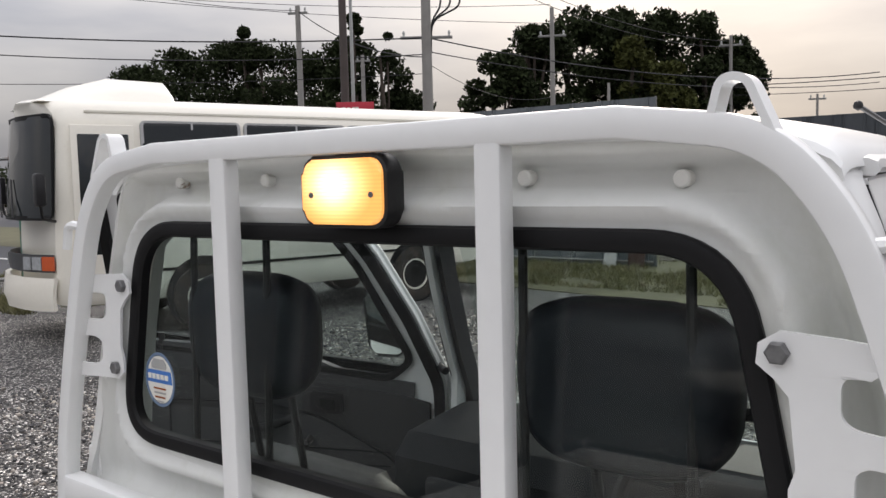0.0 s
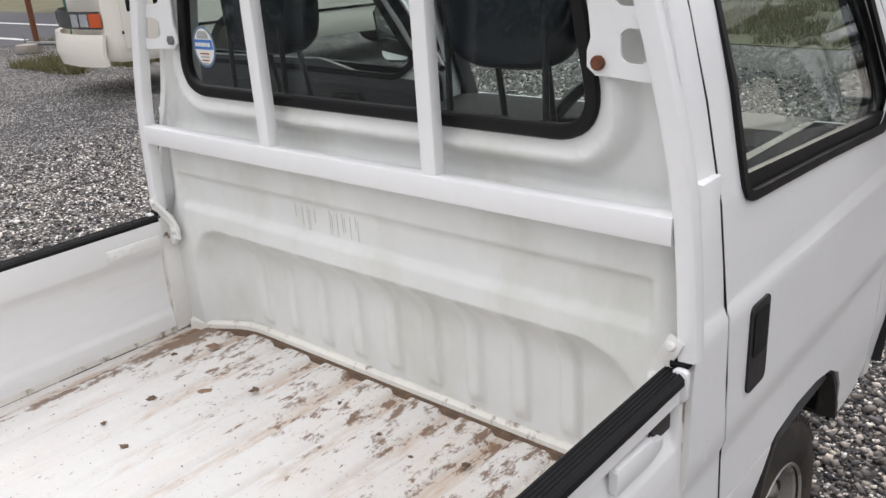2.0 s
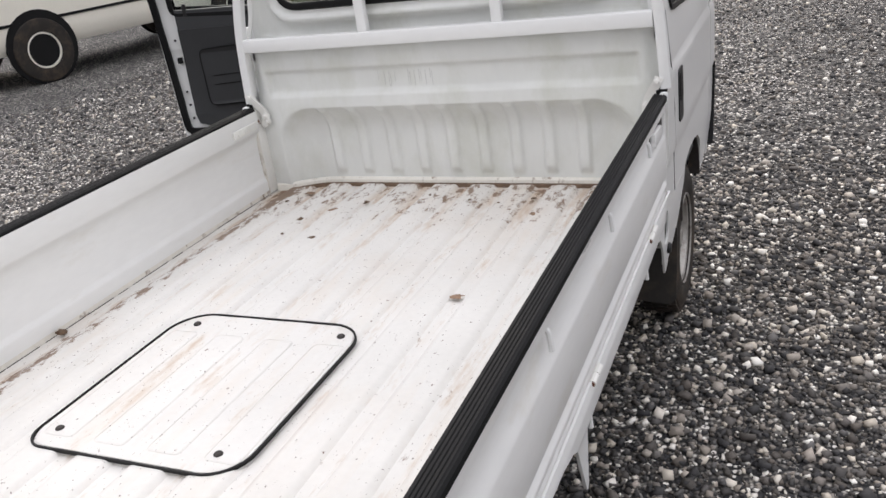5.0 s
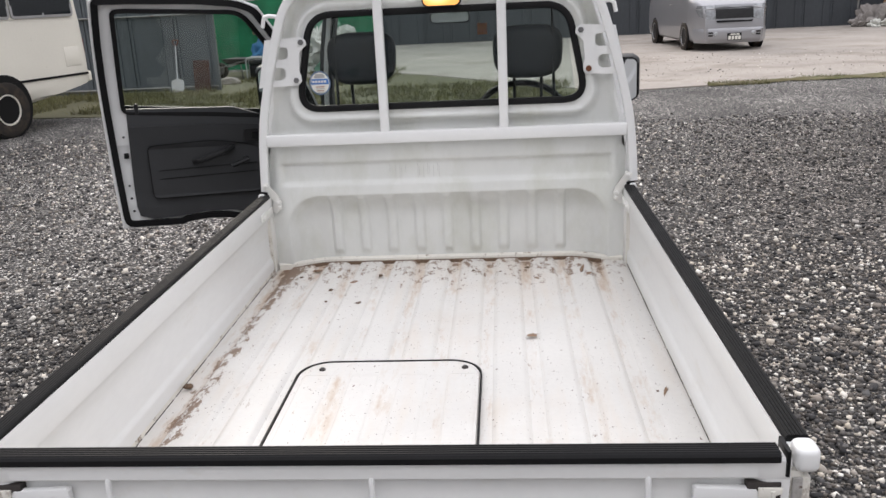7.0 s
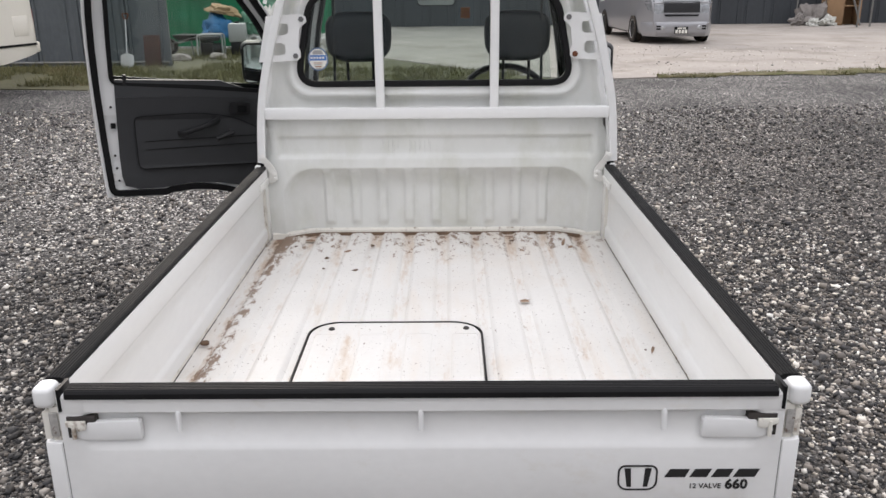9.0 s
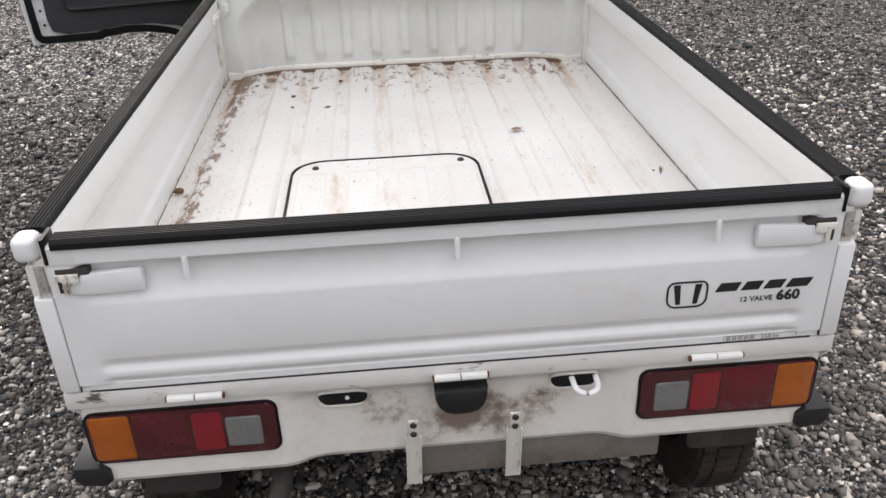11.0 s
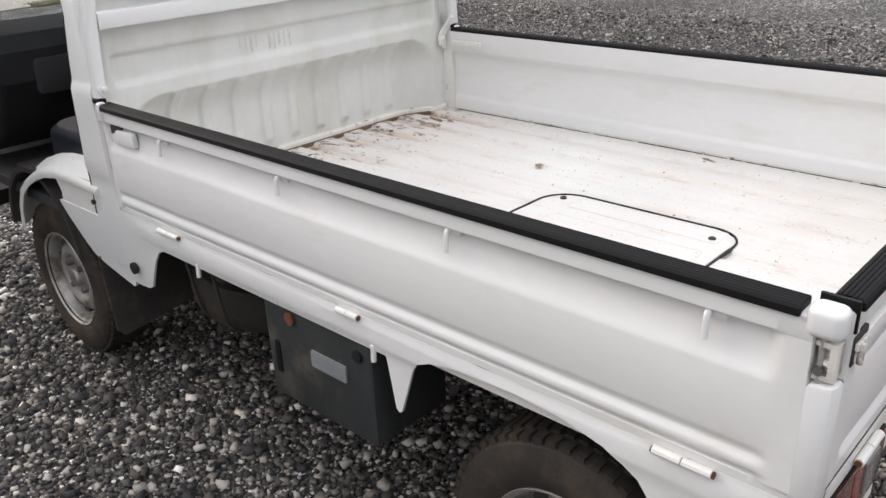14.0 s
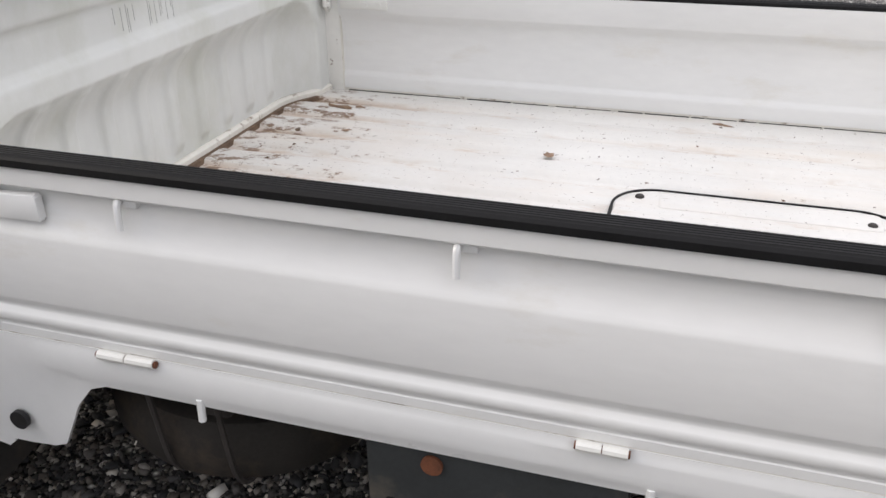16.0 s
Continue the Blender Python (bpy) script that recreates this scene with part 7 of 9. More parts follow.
def steel_fence(name, x0, x1, y, h, label, seed, yaw=0.0, red=None, rail=(0.9, 1.9), w=0.9, grey=FENCE_GREY):
    rnd = random.Random(seed)
    root = tagged(empty(name, pose(x0, y, 0, 0, 0, yaw)), label, "fence", kind="structure")
    n = int((x1 - x0) / w)
    data = {}
    for i in range(n):
        xx = i * w
        lo = 0.02
        for mat, a, b in (((grey, lo, 2.0), (FENCE_RED, 2.0, h)) if red and red[0] <= x0 + xx <= red[1] else ((grey, lo, h),)):
            key = (mat.name, a)
            m = pose(xx, rnd.uniform(-0.012, 0.012), a, rnd.uniform(-0.4, 0.4), 0, 0)
            if key in data:
                same_mesh("panel", data[key], root, m)
            else:
                data[key] = part("panel", sheet_piece(w + 0.02, b - a + rnd.uniform(-0.01, 0.01), (0.10, 0.17, w - 0.14)), mat, root, m=m, smooth=20)
    for z in rail:
        part("rail", tube([(0, -0.07, z), (n * w, -0.07, z)], 0.024, 8), PIPE, root)
    pst = None
    for i in range(0, n + 1, 3):
        m = pose(i * w, 0.06, 0)
        pst = same_mesh("post", pst, root, m) if pst else part("post", tube([(0, 0, 0), (0, 0, h + 0.02)], 0.024, 8), PIPE, root, m=m)
    return root


steel_fence("steel_fence", -27.0, -5.35, 15.35, 3.05, "tall grey steel sheet fence with pipe rails", 5, rail=(0.10, 1.49), grey=FENCE_PALE)
steel_fence("steel_fence", -7.9, 25.0, 28.3, 3.35, "tall grey steel sheet fence with a red upper section", 7, red=(1.6, 6.8), rail=(1.75,), grey=FENCE_DARK)


# ---- minibus beside the yard ----
CREAM = surface("cream_paint", (0.82, 0.785, 0.69), 0.35, var=0.04, scale=1.2, fine=30, bump=0.02, coat=0.3, dirt=(0.42, 0.35, 0.26), dirt_at=0.66, dirt_scale=4, soft=0.2)
BUS_GLASS = surface("dark_bus_glass", (0.012, 0.015, 0.017), 0.04, var=0.2, scale=2, bump=0.0, rough_var=0.02)
ALU = surface("window_alloy", (0.45, 0.45, 0.45), 0.4, metal=0.8, var=0.1, scale=6, bump=0.02)
ORANGE = surface("orange_lens", (0.55, 0.09, 0.02), 0.15, var=0.1, bump=0.0, coat=0.5)
HEAD_LENS = surface("head_lamp_glass", (0.50, 0.52, 0.53), 0.08, metal=0.4, var=0.2, scale=20, bump=0.0, coat=0.6)


def road_wheel(name, x, y, r, w, s, parent, rim_mat, tyre_label, rr=0.6):
    m = pose(x, y, r) @ Matrix.Rotation(radians(90 * s), 4, "Y")
    h = w / 2
    ty = part(name, lathe([(r * rr, -h), (r * 0.8, -h * 1.05), (r * 0.95, -h * 0.95), (r, -h * 0.6), (r, h * 0.6), (r * 0.95, h * 0.95), (r * 0.8, h * 1.05), (r * rr, h)], 32, m, close=True), TYRE, parent, tyre_label)
    part("rim", lathe([(r * rr, h * 0.9), (r * rr * 0.9, h * 0.95), (r * rr * 0.85, h * 0.4), (r * rr * 0.5, h * 0.1), (r * rr * 0.4, h * 0.5), (0, h * 0.6)], 28, m), rim_mat, ty)
    return ty


def minibus(m):
    root = tagged(empty("minibus", m), "cream white minibus with dark windows parked on the gravel", "bus")
    ys = [-1.72, -1.68, -1.62, -1.45, -1.0, -0.46, 0.0, 1.0, 2.0, 3.0, 3.9, 4.3, 4.62, 4.75, 4.82]

    def ring(y, grow):
        half = [(0.93, 0.40), (0.985, 0.48), (1.0, 0.62), (1.0, 1.0), (1.0, 1.50), (0.985, 1.9), (0.955, 2.36), (0.90, 2.52), (0.78, 2.62), (0.5, 2.67), (0.0, 2.69)]
        pts = half + [(-x, z) for x, z in reversed(half[:-1])]
        out = []
        for x, z in pts:
            yy = y
            if y > 3.8:
                yy = y - (max(0, z - 1.30) * 0.09 + 0.26 * x * x) * (y - 3.8) / 1.02
            if y < -1.4:
                yy = y + max(0, z - 1.2) * 0.10 * (-1.4 - y) / 0.32
            # the tail's underside rises
            if y < -0.4:
                z = max(z, 0.40 + 0.19 * (-0.4 - y) / 1.3)
            zc = 1.45
            out.append((x * grow, yy, zc + (z - zc) * (1 - (1 - grow) * 0.5)))
        return out

    gr = {-1.72: 0.93, -1.68: 0.965, -1.62: 0.985, 4.62: 0.985, 4.75: 0.95, 4.82: 0.90}
    # flat black discs on the sides stand in for the shade of the wheel openings
    part("body", loft([ring(y, gr.get(y, 1.0)) for y in ys]), CREAM, root, "cream painted bus body", smooth=38)
    part("roof_cowl", loft([[(x * q, yy, 2.60 + h * max(0, 1 - (abs(x) / 0.80) ** 4)) for x, h in ((-0.80, 0), (-0.78, hh * 0.5), (-0.70, hh * 0.85), (-0.5, hh), (0.0, hh * 1.05), (0.5, hh), (0.70, hh * 0.85), (0.78, hh * 0.5), (0.80, 0))] for yy, hh, q in ((3.14, 0.26, 0.96), (3.20, 0.33, 1.0), (3.70, 0.34, 1.0), (4.15, 0.22, 0.97), (4.62, 0.02, 0.90))]), CREAM, root, "cream roof cowl", smooth=40)

    def side_pane(s, y0, y1, z0, z1, name="side_window", split=True):
        def f(y, z):
            xx = lerp_table([(1.0, 1.0), (1.5, 1.0), (1.9, 0.985), (2.36, 0.955), (2.42, 0.94)], z)
            return (s * (xx + 0.010), y, z)
        pn = part(name, sheet(round_rect(y0, y1, z0, z1, 0.04, 3), [], [], [1.6, 1.8, 2.0], f, 0.012), BUS_GLASS, root, "dark side window")
        part("window_frame", sweep([(s * (lerp_table([(1.0, 1.0), (1.5, 1.0), (1.9, 0.985), (2.36, 0.955), (2.42, 0.94)], z) + 0.012), y, z) for y, z in round_rect(y0, y1, z0, z1, 0.04, 3)], [(-0.018, -0.008), (0.018, -0.008), (0.018, 0.012), (-0.018, 0.012)], True, (s, 0, 0)), ALU, pn)
        if split:
            ym = (y0 + y1) / 2
            part("sash", sweep([(s * (1.0 + 0.012), ym, z0), (s * (0.985 + 0.012), ym, 1.8), (s * (0.957 + 0.012), ym, z1)], [(-0.012, -0.006), (0.012, -0.006), (0.012, 0.008), (-0.012, 0.008)], up=(s, 0, 0)), ALU, pn)

    for s in (-1, 1):
        for y0, y1 in ((-1.49, -0.36), (-0.30, 0.98), (1.04, 2.40), (2.48, 3.62)):
            side_pane(s, y0, y1, 1.60, 2.38)
        part("lower_line", box(*sorted((s * 1.0, s * 1.012)), -1.64, 4.40, 0.715, 0.748), RUBBER_SEAL, root)
        part("roof_gutter", sweep([(s * 0.915, y, 2.49) for y in (-1.58, 0, 2, 4.2)], [(-0.01, -0.012), (0.014, -0.012), (0.014, 0.012), (-0.01, 0.012)], up=(0, 0, 1)), CREAM, root)
        for y in (0.0, 3.0):
            part("well_shade", put(bmesh.new(), lathe([(0, -0.02), (0.44, -0.02), (0.44, 0.018), (0, 0.018)], 28), pose(s * 0.992, y, 0.42) @ Matrix.Rotation(radians(90 * s), 4, "Y")), RUBBER_SEAL, root)
            road_wheel("wheel", s * 0.93, y, 0.385, 0.20, s, root, CREAM, "black bus tyre", 0.56)
    # folding door near the front on the left
    dr = part("folding_door", box(-1.016, -0.99, 3.72, 4.38, 0.55, 2.34, 0.01), CREAM, root, "cream folding door with tall panes")
    for y0 in (3.78, 4.08):
        part("door_pane", box(-1.024, -1.01, y0, y0 + 0.23, 0.95, 2.24, 0.01), BUS_GLASS, dr)

    # front: windscreen, lamp band, bumper
    def fy(z, x=0.0):
        return 4.82 - max(0, z - 1.30) * 0.09 - 0.26 * x * x - 0.06 * abs(x) ** 6

    ws_ = sheet([(-0.92, 1.36), (0.92, 1.36), (0.86, 2.44), (-0.86, 2.44)], [], [-0.8, -0.6, -0.3, 0, 0.3, 0.6, 0.8], [1.6, 1.9, 2.1], lambda x, z: (x, fy(z, x) + 0.012, z), 0.01)
    wn = part("windscreen", ws_, BUS_GLASS, root, "large dark windscreen")
    part("windscreen_seal", sweep([(x, fy(z, x) + 0.012, z) for x, z in [(p.x, p.y) for p in fillet([(-0.92, 1.36, 0), (-0.4, 1.36, 0), (0.4, 1.36, 0), (0.92, 1.36, 0), (0.86, 2.44, 0), (0.3, 2.44, 0), (-0.3, 2.44, 0), (-0.86, 2.44, 0)], 0.08, 3, True)]], [(-0.025, -0.01), (0.025, -0.01), (0.025, 0.014), (-0.025, 0.014)], True, (0, 1, 0)), RUBBER_SEAL, wn)
    for x in (-0.35, 0.3):
        part("wiper", tube([(x, fy(1.36) + 0.04, 1.36), (x + 0.25, fy(1.8) + 0.03, 1.78)], 0.010, 6), PLASTIC, wn)
    band = part("lamp_band", sheet([(-0.90, 0.78), (0.90, 0.78), (0.90, 0.97), (-0.90, 0.97)], [], [-0.8, -0.6, -0.3, 0, 0.3, 0.6, 0.8], [], lambda x, z: (x, fy(z, x) + 0.010, z), 0.012), CABIN_GREY, root, "grey lamp band")
    for s in (-1, 1):
        for x in (0.52, 0.68):
            part("head_lamp", sheet([(s * (x - 0.07), 0.805), (s * (x + 0.07), 0.805), (s * (x + 0.07), 0.945), (s * (x - 0.07), 0.945)], [], [], [], lambda xx, z: (xx, fy(z, xx) + 0.022, z), 0.012), HEAD_LENS, band)
        part("indicator", sheet([(s * 0.77, 0.80), (s * 0.915, 0.80), (s * 0.915, 0.95), (s * 0.77, 0.95)], [], [], [], lambda xx, z: (xx, fy(z, xx) + 0.024, z), 0.014), ORANGE, band, "orange indicator")
        part("fog_lamp", sheet([(s * 0.60, 0.50), (s * 0.74, 0.50), (s * 0.74, 0.58), (s * 0.60, 0.58)], [], [], [], lambda xx, z: (xx, fy(z, xx) + 0.062, z), 0.01), LENS_AMBER, root)
    part("bumper", sheet([(-0.93, 0.38), (0.93, 0.38), (0.95, 0.72), (-0.95, 0.72)], [], [-0.85, -0.7, -0.5, 0, 0.5, 0.7, 0.85], [0.42, 0.5, 0.66], lambda x, z: (x, fy(z, x) + 0.05 - 0.03 * abs(z - 0.55) / 0.17, z), 0.05), CREAM, root, "cream bumper")
    for z in (0.56, 0.61, 0.66):
        part("grille_slot", sheet([(-0.42, z - 0.014), (0.42, z - 0.014), (0.42, z + 0.014), (-0.42, z + 0.014)], [], [-0.2, 0, 0.2], [], lambda x, zz: (x, fy(zz, x) + 0.056, zz), 0.01), RUBBER_SEAL, root)
    for s in (-1, 1):
        arm = part("bus_mirror", put(bmesh.new(), box(-0.09, 0.09, -0.05, 0.05, -0.17, 0.17, 0.03), pose(s * 1.08, 4.72, 1.66)), PLASTIC, root, "black bus mirror")
        part("mirror_arm", tube(fillet([(s * 0.88, 4.52, 1.32), (s * 1.04, 4.70, 1.36), (s * 1.08, 4.72, 1.58)], 0.05), 0.016, 8), PLASTIC, arm)
    # rear: bumper end, lamps and a fuel flap on the side
    part("rear_bumper", box(-0.95, 0.95, -1.78, -1.66, 0.60, 0.76, 0.03), CREAM, root)
    part("fuel_flap", box(-1.006, -0.995, -1.52, -1.22, 0.86, 1.15, 0.008), CREAM, root)
    for s in (-1, 1):
        part("rear_lamp", box(*sorted((s * 0.78, s * 0.93)), -1.735, -1.68, 0.85, 1.25, 0.02), LENS_RED_BRIGHT, root)
    part("luggage_hatch", box(-1.006, -0.995, 0.75, 1.9, 0.80, 1.18, 0.006), CREAM, root)
    return root


minibus(pose(-7.565, 10.265, 0.0, 0, 0, 164.6))


# ---- silver minivan on the concrete ----
SILVER = surface("silver_paint", (0.36, 0.36, 0.375), 0.34, metal=0.6, var=0.05, scale=2, fine=60, bump=0.02, coat=0.5)
SILVER_LOW = surface("grey_silver_paint", (0.22, 0.225, 0.235), 0.3, metal=0.5, var=0.05, scale=2, fine=60, bump=0.02, coat=0.4)


def minivan(m):
    root = tagged(empty("minivan", m), "silver minivan parked on the concrete, facing the truck", "van")
    # (y, top height, half width, roof edge inset)
    top = [(-2.40, 1.02), (-2.37, 1.45), (-2.30, 1.78), (-2.15, 1.91), (-1.8, 1.965), (-0.6, 1.985), (0.30, 1.975), (0.62, 1.945), (0.80, 1.895), (1.10, 1.71), (1.40, 1.52), (1.66, 1.352), (1.72, 1.320), (1.90, 1.262), (2.12, 1.185), (2.26, 1.105), (2.34, 1.02), (2.385, 0.90), (2.41, 0.72), (2.425, 0.56)]
    half = [(0.80, 0.20), (0.875, 0.25), (0.905, 0.40), (0.915, 0.70), (0.910, 0.95), (0.895, 1.10), (0.870, 1.24), (0.845, 1.40), (0.800, 1.64), (0.745, 1.83), (0.66, 1.925), (0.45, 1.965), (0.0, 1.985)]

    def van_taper(y):
        return 1 - 0.27 * smoothstep(1.55, 2.47, y) ** 2.6

    rings = []
    for y, zt in top:
        tail = smoothstep(-2.15, -2.42, y)
        row = []
        for x, z in half + [(-x, z) for x, z in reversed(half[:-1])]:
            xx = x * van_taper(y) * (1 - 0.06 * tail)
            row.append((xx, y, min(z, zt - 0.05 * (abs(x) / 0.9) ** 3)))
        rings.append(row)
    part("body", loft(rings), SILVER, root, "silver van body", smooth=42)

    def wy(z):
        return lerp_table([(1.30, 1.745), (1.352, 1.66), (1.52, 1.40), (1.71, 1.10), (1.895, 0.80), (1.945, 0.62)], z)

    def glass(pts, off):
        return sheet(pts, [], [-0.6, -0.3, 0, 0.3, 0.6], [1.4, 1.5, 1.6, 1.7, 1.8], lambda x, z: (x, wy(z) + off - 0.03 * (abs(x) / 0.8) ** 3, z + off * 0.6), 0.012)

    scr = part("windscreen", glass([(-0.80, 1.345), (0.80, 1.345), (0.685, 1.875), (-0.685, 1.875)], 0.016), GLASS_DARKISH, root, "van windscreen")
    part("cowl", glass([(-0.80, 1.325), (0.80, 1.325), (0.80, 1.352), (-0.80, 1.352)], 0.022), PLASTIC, scr)
    for x0 in (-0.62, 0.05):
        part("wiper", tube([(x0, wy(1.345) + 0.045, 1.37), (x0 + 0.58, wy(1.365) + 0.04, 1.40)], 0.010, 6), PLASTIC, scr)

    def side_x(z):
        return lerp_table([(1.10, 0.895), (1.24, 0.870), (1.40, 0.845), (1.64, 0.800), (1.83, 0.745)], z)

    def front_y(x, z):
        """The nose's skin: the foremost y at which the body is that wide and that high."""
        for k in range(80):
            y = 2.424 - 0.01 * k
            if 0.905 * van_taper(y) >= abs(x) and lerp_table(top, y) - 0.03 * abs(x) >= z:
                break
        return y + 0.006

    for s in (-1, 1):
        for name, pts in (("quarter_glass", [(1.30, 1.215), (0.98, 1.26), (0.86, 1.70), (0.66, 1.80), (0.62, 1.215)]), ("door_glass", [(0.54, 1.215), (0.58, 1.80), (-0.30, 1.82), (-0.30, 1.20)]), ("rear_side_glass", [(-0.38, 1.20), (-0.38, 1.82), (-2.02, 1.80), (-2.18, 1.24)])):
            part(name, sheet(pts, [], [0.0, -1.0], [1.3, 1.4, 1.64], lambda y, z: (s * (side_x(z) + 0.006), y, z), 0.010), BUS_GLASS, root, "dark side glass")
        part("door_mirror", soft_block(*sorted((s * 0.90, s * 1.09)), 1.06, 1.19, 1.20, 1.36, 0.05, 0.045), SILVER, root, "silver door mirror")
        part("door_handle", box(*sorted((s * 0.905, s * 0.925)), 0.10, 0.28, 1.02, 1.06, 0.008), ALU, root)
        lamp = [(s * 0.44, 0.72), (s * 0.60, 0.715), (s * 0.76, 0.80), (s * 0.815, 0.93), (s * 0.80, 1.035), (s * 0.44, 1.035)]
        hl = part("head_lamp", sheet(lamp, [], [s * 0.55, s * 0.65, s * 0.72, s * 0.78], [0.8, 0.9, 0.98], lambda x, z: (x, front_y(x, z) - 0.004, z), 0.012), VAN_LENS, root, "clear head lamp")
        part("lamp_divider", sheet([(s * 0.44, 0.945), (s * 0.81, 0.945), (s * 0.812, 0.968), (s * 0.44, 0.968)], [], [s * 0.55, s * 0.65, s * 0.74], [], lambda x, z: (x, front_y(x, z) + 0.006, z), 0.012), SILVER, hl)
        for z0 in (0.345, 0.405):
            part("fog_slot", sheet([(s * 0.50, z0), (s * 0.72, z0), (s * 0.72, z0 + 0.036), (s * 0.50, z0 + 0.036)], [], [s * 0.6], [], lambda x, z: (x, front_y(x, z) + 0.036, z), 0.012), RUBBER_SEAL, root)
        part("fog_lamp", put(bmesh.new(), lathe([(0, 0.016), (0.038, 0.012), (0.048, 0.0)], 16), pose(s * 0.435, front_y(0.435, 0.39) + 0.036, 0.392, -90)), HEAD_LENS, root)
        # black discs again in place of shaded wheel openings
        for y in (-1.45, 1.50):
            part("well_shade", put(bmesh.new(), lathe([(0, -0.02), (0.365, -0.02), (0.365, 0.010), (0, 0.010)], 24), pose(s * (0.905 if y < 0 else 0.903), y, 0.325) @ Matrix.Rotation(radians(90 * s), 4, "Y")), RUBBER_SEAL, root)
            road_wheel("wheel", s * 0.83, y, 0.325, 0.21, s, root, ALU, "low black tyre", 0.72)
    cuts = [-0.4, -0.3, -0.15, 0.15, 0.3, 0.4]
    gl = part("grille", sheet([(-0.43, 0.735), (0.43, 0.735), (0.43, 0.945), (-0.43, 0.945)], [], cuts, [0.85, 0.9], lambda x, z: (x, front_y(x, z) + 0.004, z), 0.03), PLASTIC, root, "dark grille with thin chrome bars")
    for z in (0.775, 0.815, 0.855, 0.895):
        part("grille_bar", sheet([(-0.43, z - 0.004), (0.43, z - 0.004), (0.43, z + 0.004), (-0.43, z + 0.004)], [], cuts, [], lambda x, zz: (x, front_y(x, zz) + 0.009, zz), 0.03), ALU, gl)
    part("grille_trim", sheet([(-0.44, 0.947), (0.44, 0.947), (0.44, 0.968), (-0.44, 0.968)], [], cuts, [], lambda x, zz: (x, front_y(x, zz) + 0.013, zz), 0.03), SILVER, gl)
    part("upper_grille", sheet([(-0.44, 0.975), (0.44, 0.975), (0.44, 1.030), (-0.44, 1.030)], [], cuts, [1.0], lambda x, zz: (x, front_y(x, zz) + 0.004, zz), 0.03), SILVER_LOW, gl)
    part("maker_badge", put(bmesh.new(), lathe([(0.045, 0.012), (0.062, 0.012), (0.066, 0.0), (0.041, 0.0)], 20, close=True), pose(0, front_y(0, 0.85) + 0.016, 0.85, -82)), ALU, gl)
    part("intake", sheet([(-0.40, 0.650), (0.40, 0.650), (0.42, 0.688), (-0.42, 0.688)], [], cuts, [], lambda x, zz: (x, front_y(x, zz) + 0.006, zz), 0.03), RUBBER_SEAL, root)
    part("bumper", sheet([(-0.82, 0.19), (0.82, 0.19), (0.86, 0.30), (0.86, 0.515), (-0.86, 0.515), (-0.86, 0.30)], [], [-0.78, -0.7, -0.6] + cuts + [0.6, 0.7, 0.78], [0.24, 0.3, 0.42, 0.49], lambda x, z: (x, front_y(x, z) + 0.020 - 0.02 * smoothstep(0.47, 0.515, z) - 0.05 * smoothstep(0.27, 0.19, z), z), 0.012), SILVER, root, "silver front bumper")
    pl = part("number_plate", box(-0.165, 0.165, 2.455, 2.480, 0.245, 0.41, 0.006), RUBBER_SEAL, root, "dark number plate")
    for x0, w0, z0, h0 in ((-0.11, 0.07, 0.362, 0.032), (-0.02, 0.12, 0.362, 0.032), (-0.145, 0.06, 0.258, 0.085), (-0.07, 0.06, 0.258, 0.085), (0.01, 0.055, 0.258, 0.085), (0.085, 0.06, 0.258, 0.085)):
        part("plate_bar", box(x0, x0 + w0, 2.479, 2.4825, z0, z0 + h0), DECAL_WHITE, pl, smooth=0)
    return root


VAN_LENS = surface("van_lamp_glass", (0.26, 0.27, 0.28), 0.12, metal=0.3, var=0.5, scale=16, bump=0.0, coat=0.6)
GLASS_DARKISH = surface("van_windscreen_glass", (0.115, 0.135, 0.130), 0.06, spec=0.5, var=0.3, scale=1.5, bump=0.0, rough_var=0.02)
minivan(pose(5.58, 22.15, 0.02, 0, 0, 183.5) @ Matrix.Scale(1.02, 4))


# ---- things along the fences ----
def shovel(m):
    root = tagged(empty("shovel", m), "worn steel shovel leaning on the grey fence", "shovel")
    part("shaft", tube([(0, 0, 0.22), (0, 0, 0.95)], 0.016, 8), ALU, root)
    part("blade", sheet([(-0.12, 0.0), (0.12, 0.0), (0.125, 0.26), (0.03, 0.30), (-0.03, 0.30), (-0.125, 0.26)], [], [-0.06, 0, 0.06], [0.1, 0.2], lambda x, z: (x, 0.10 * x * x / 0.02 * 0.2 - 0.01, z), 0.004), ALU, root, "dull steel blade")
    part("grip", tube(fillet([(0, 0, 0.93), (-0.05, 0, 0.99), (-0.055, 0, 1.05), (0.055, 0, 1.05), (0.05, 0, 0.99), (0, 0, 0.93)], 0.02), 0.012, 8, up=(0, 1, 0)), RUST, root)
    return root


shovel(pose(-6.12, 14.98, 0.0, -14, 0, 4))
tagged(part("rusty_sheet", box(-0.16, 0.16, -0.01, 0.01, 0.0, 0.62, 0.004), surface("dark_rusty_sheet", (0.060, 0.030, 0.022), 0.8, var=0.35, scale=5, fine=60, bump=0.2, dirt=(0.11, 0.045, 0.025), dirt_at=0.55, dirt_scale=5, soft=0.15), None, m=pose(-5.68, 15.17, 0.0, -6, 0, 0)), "rusty brown steel sheet leaning on the fence", "metal sheet")


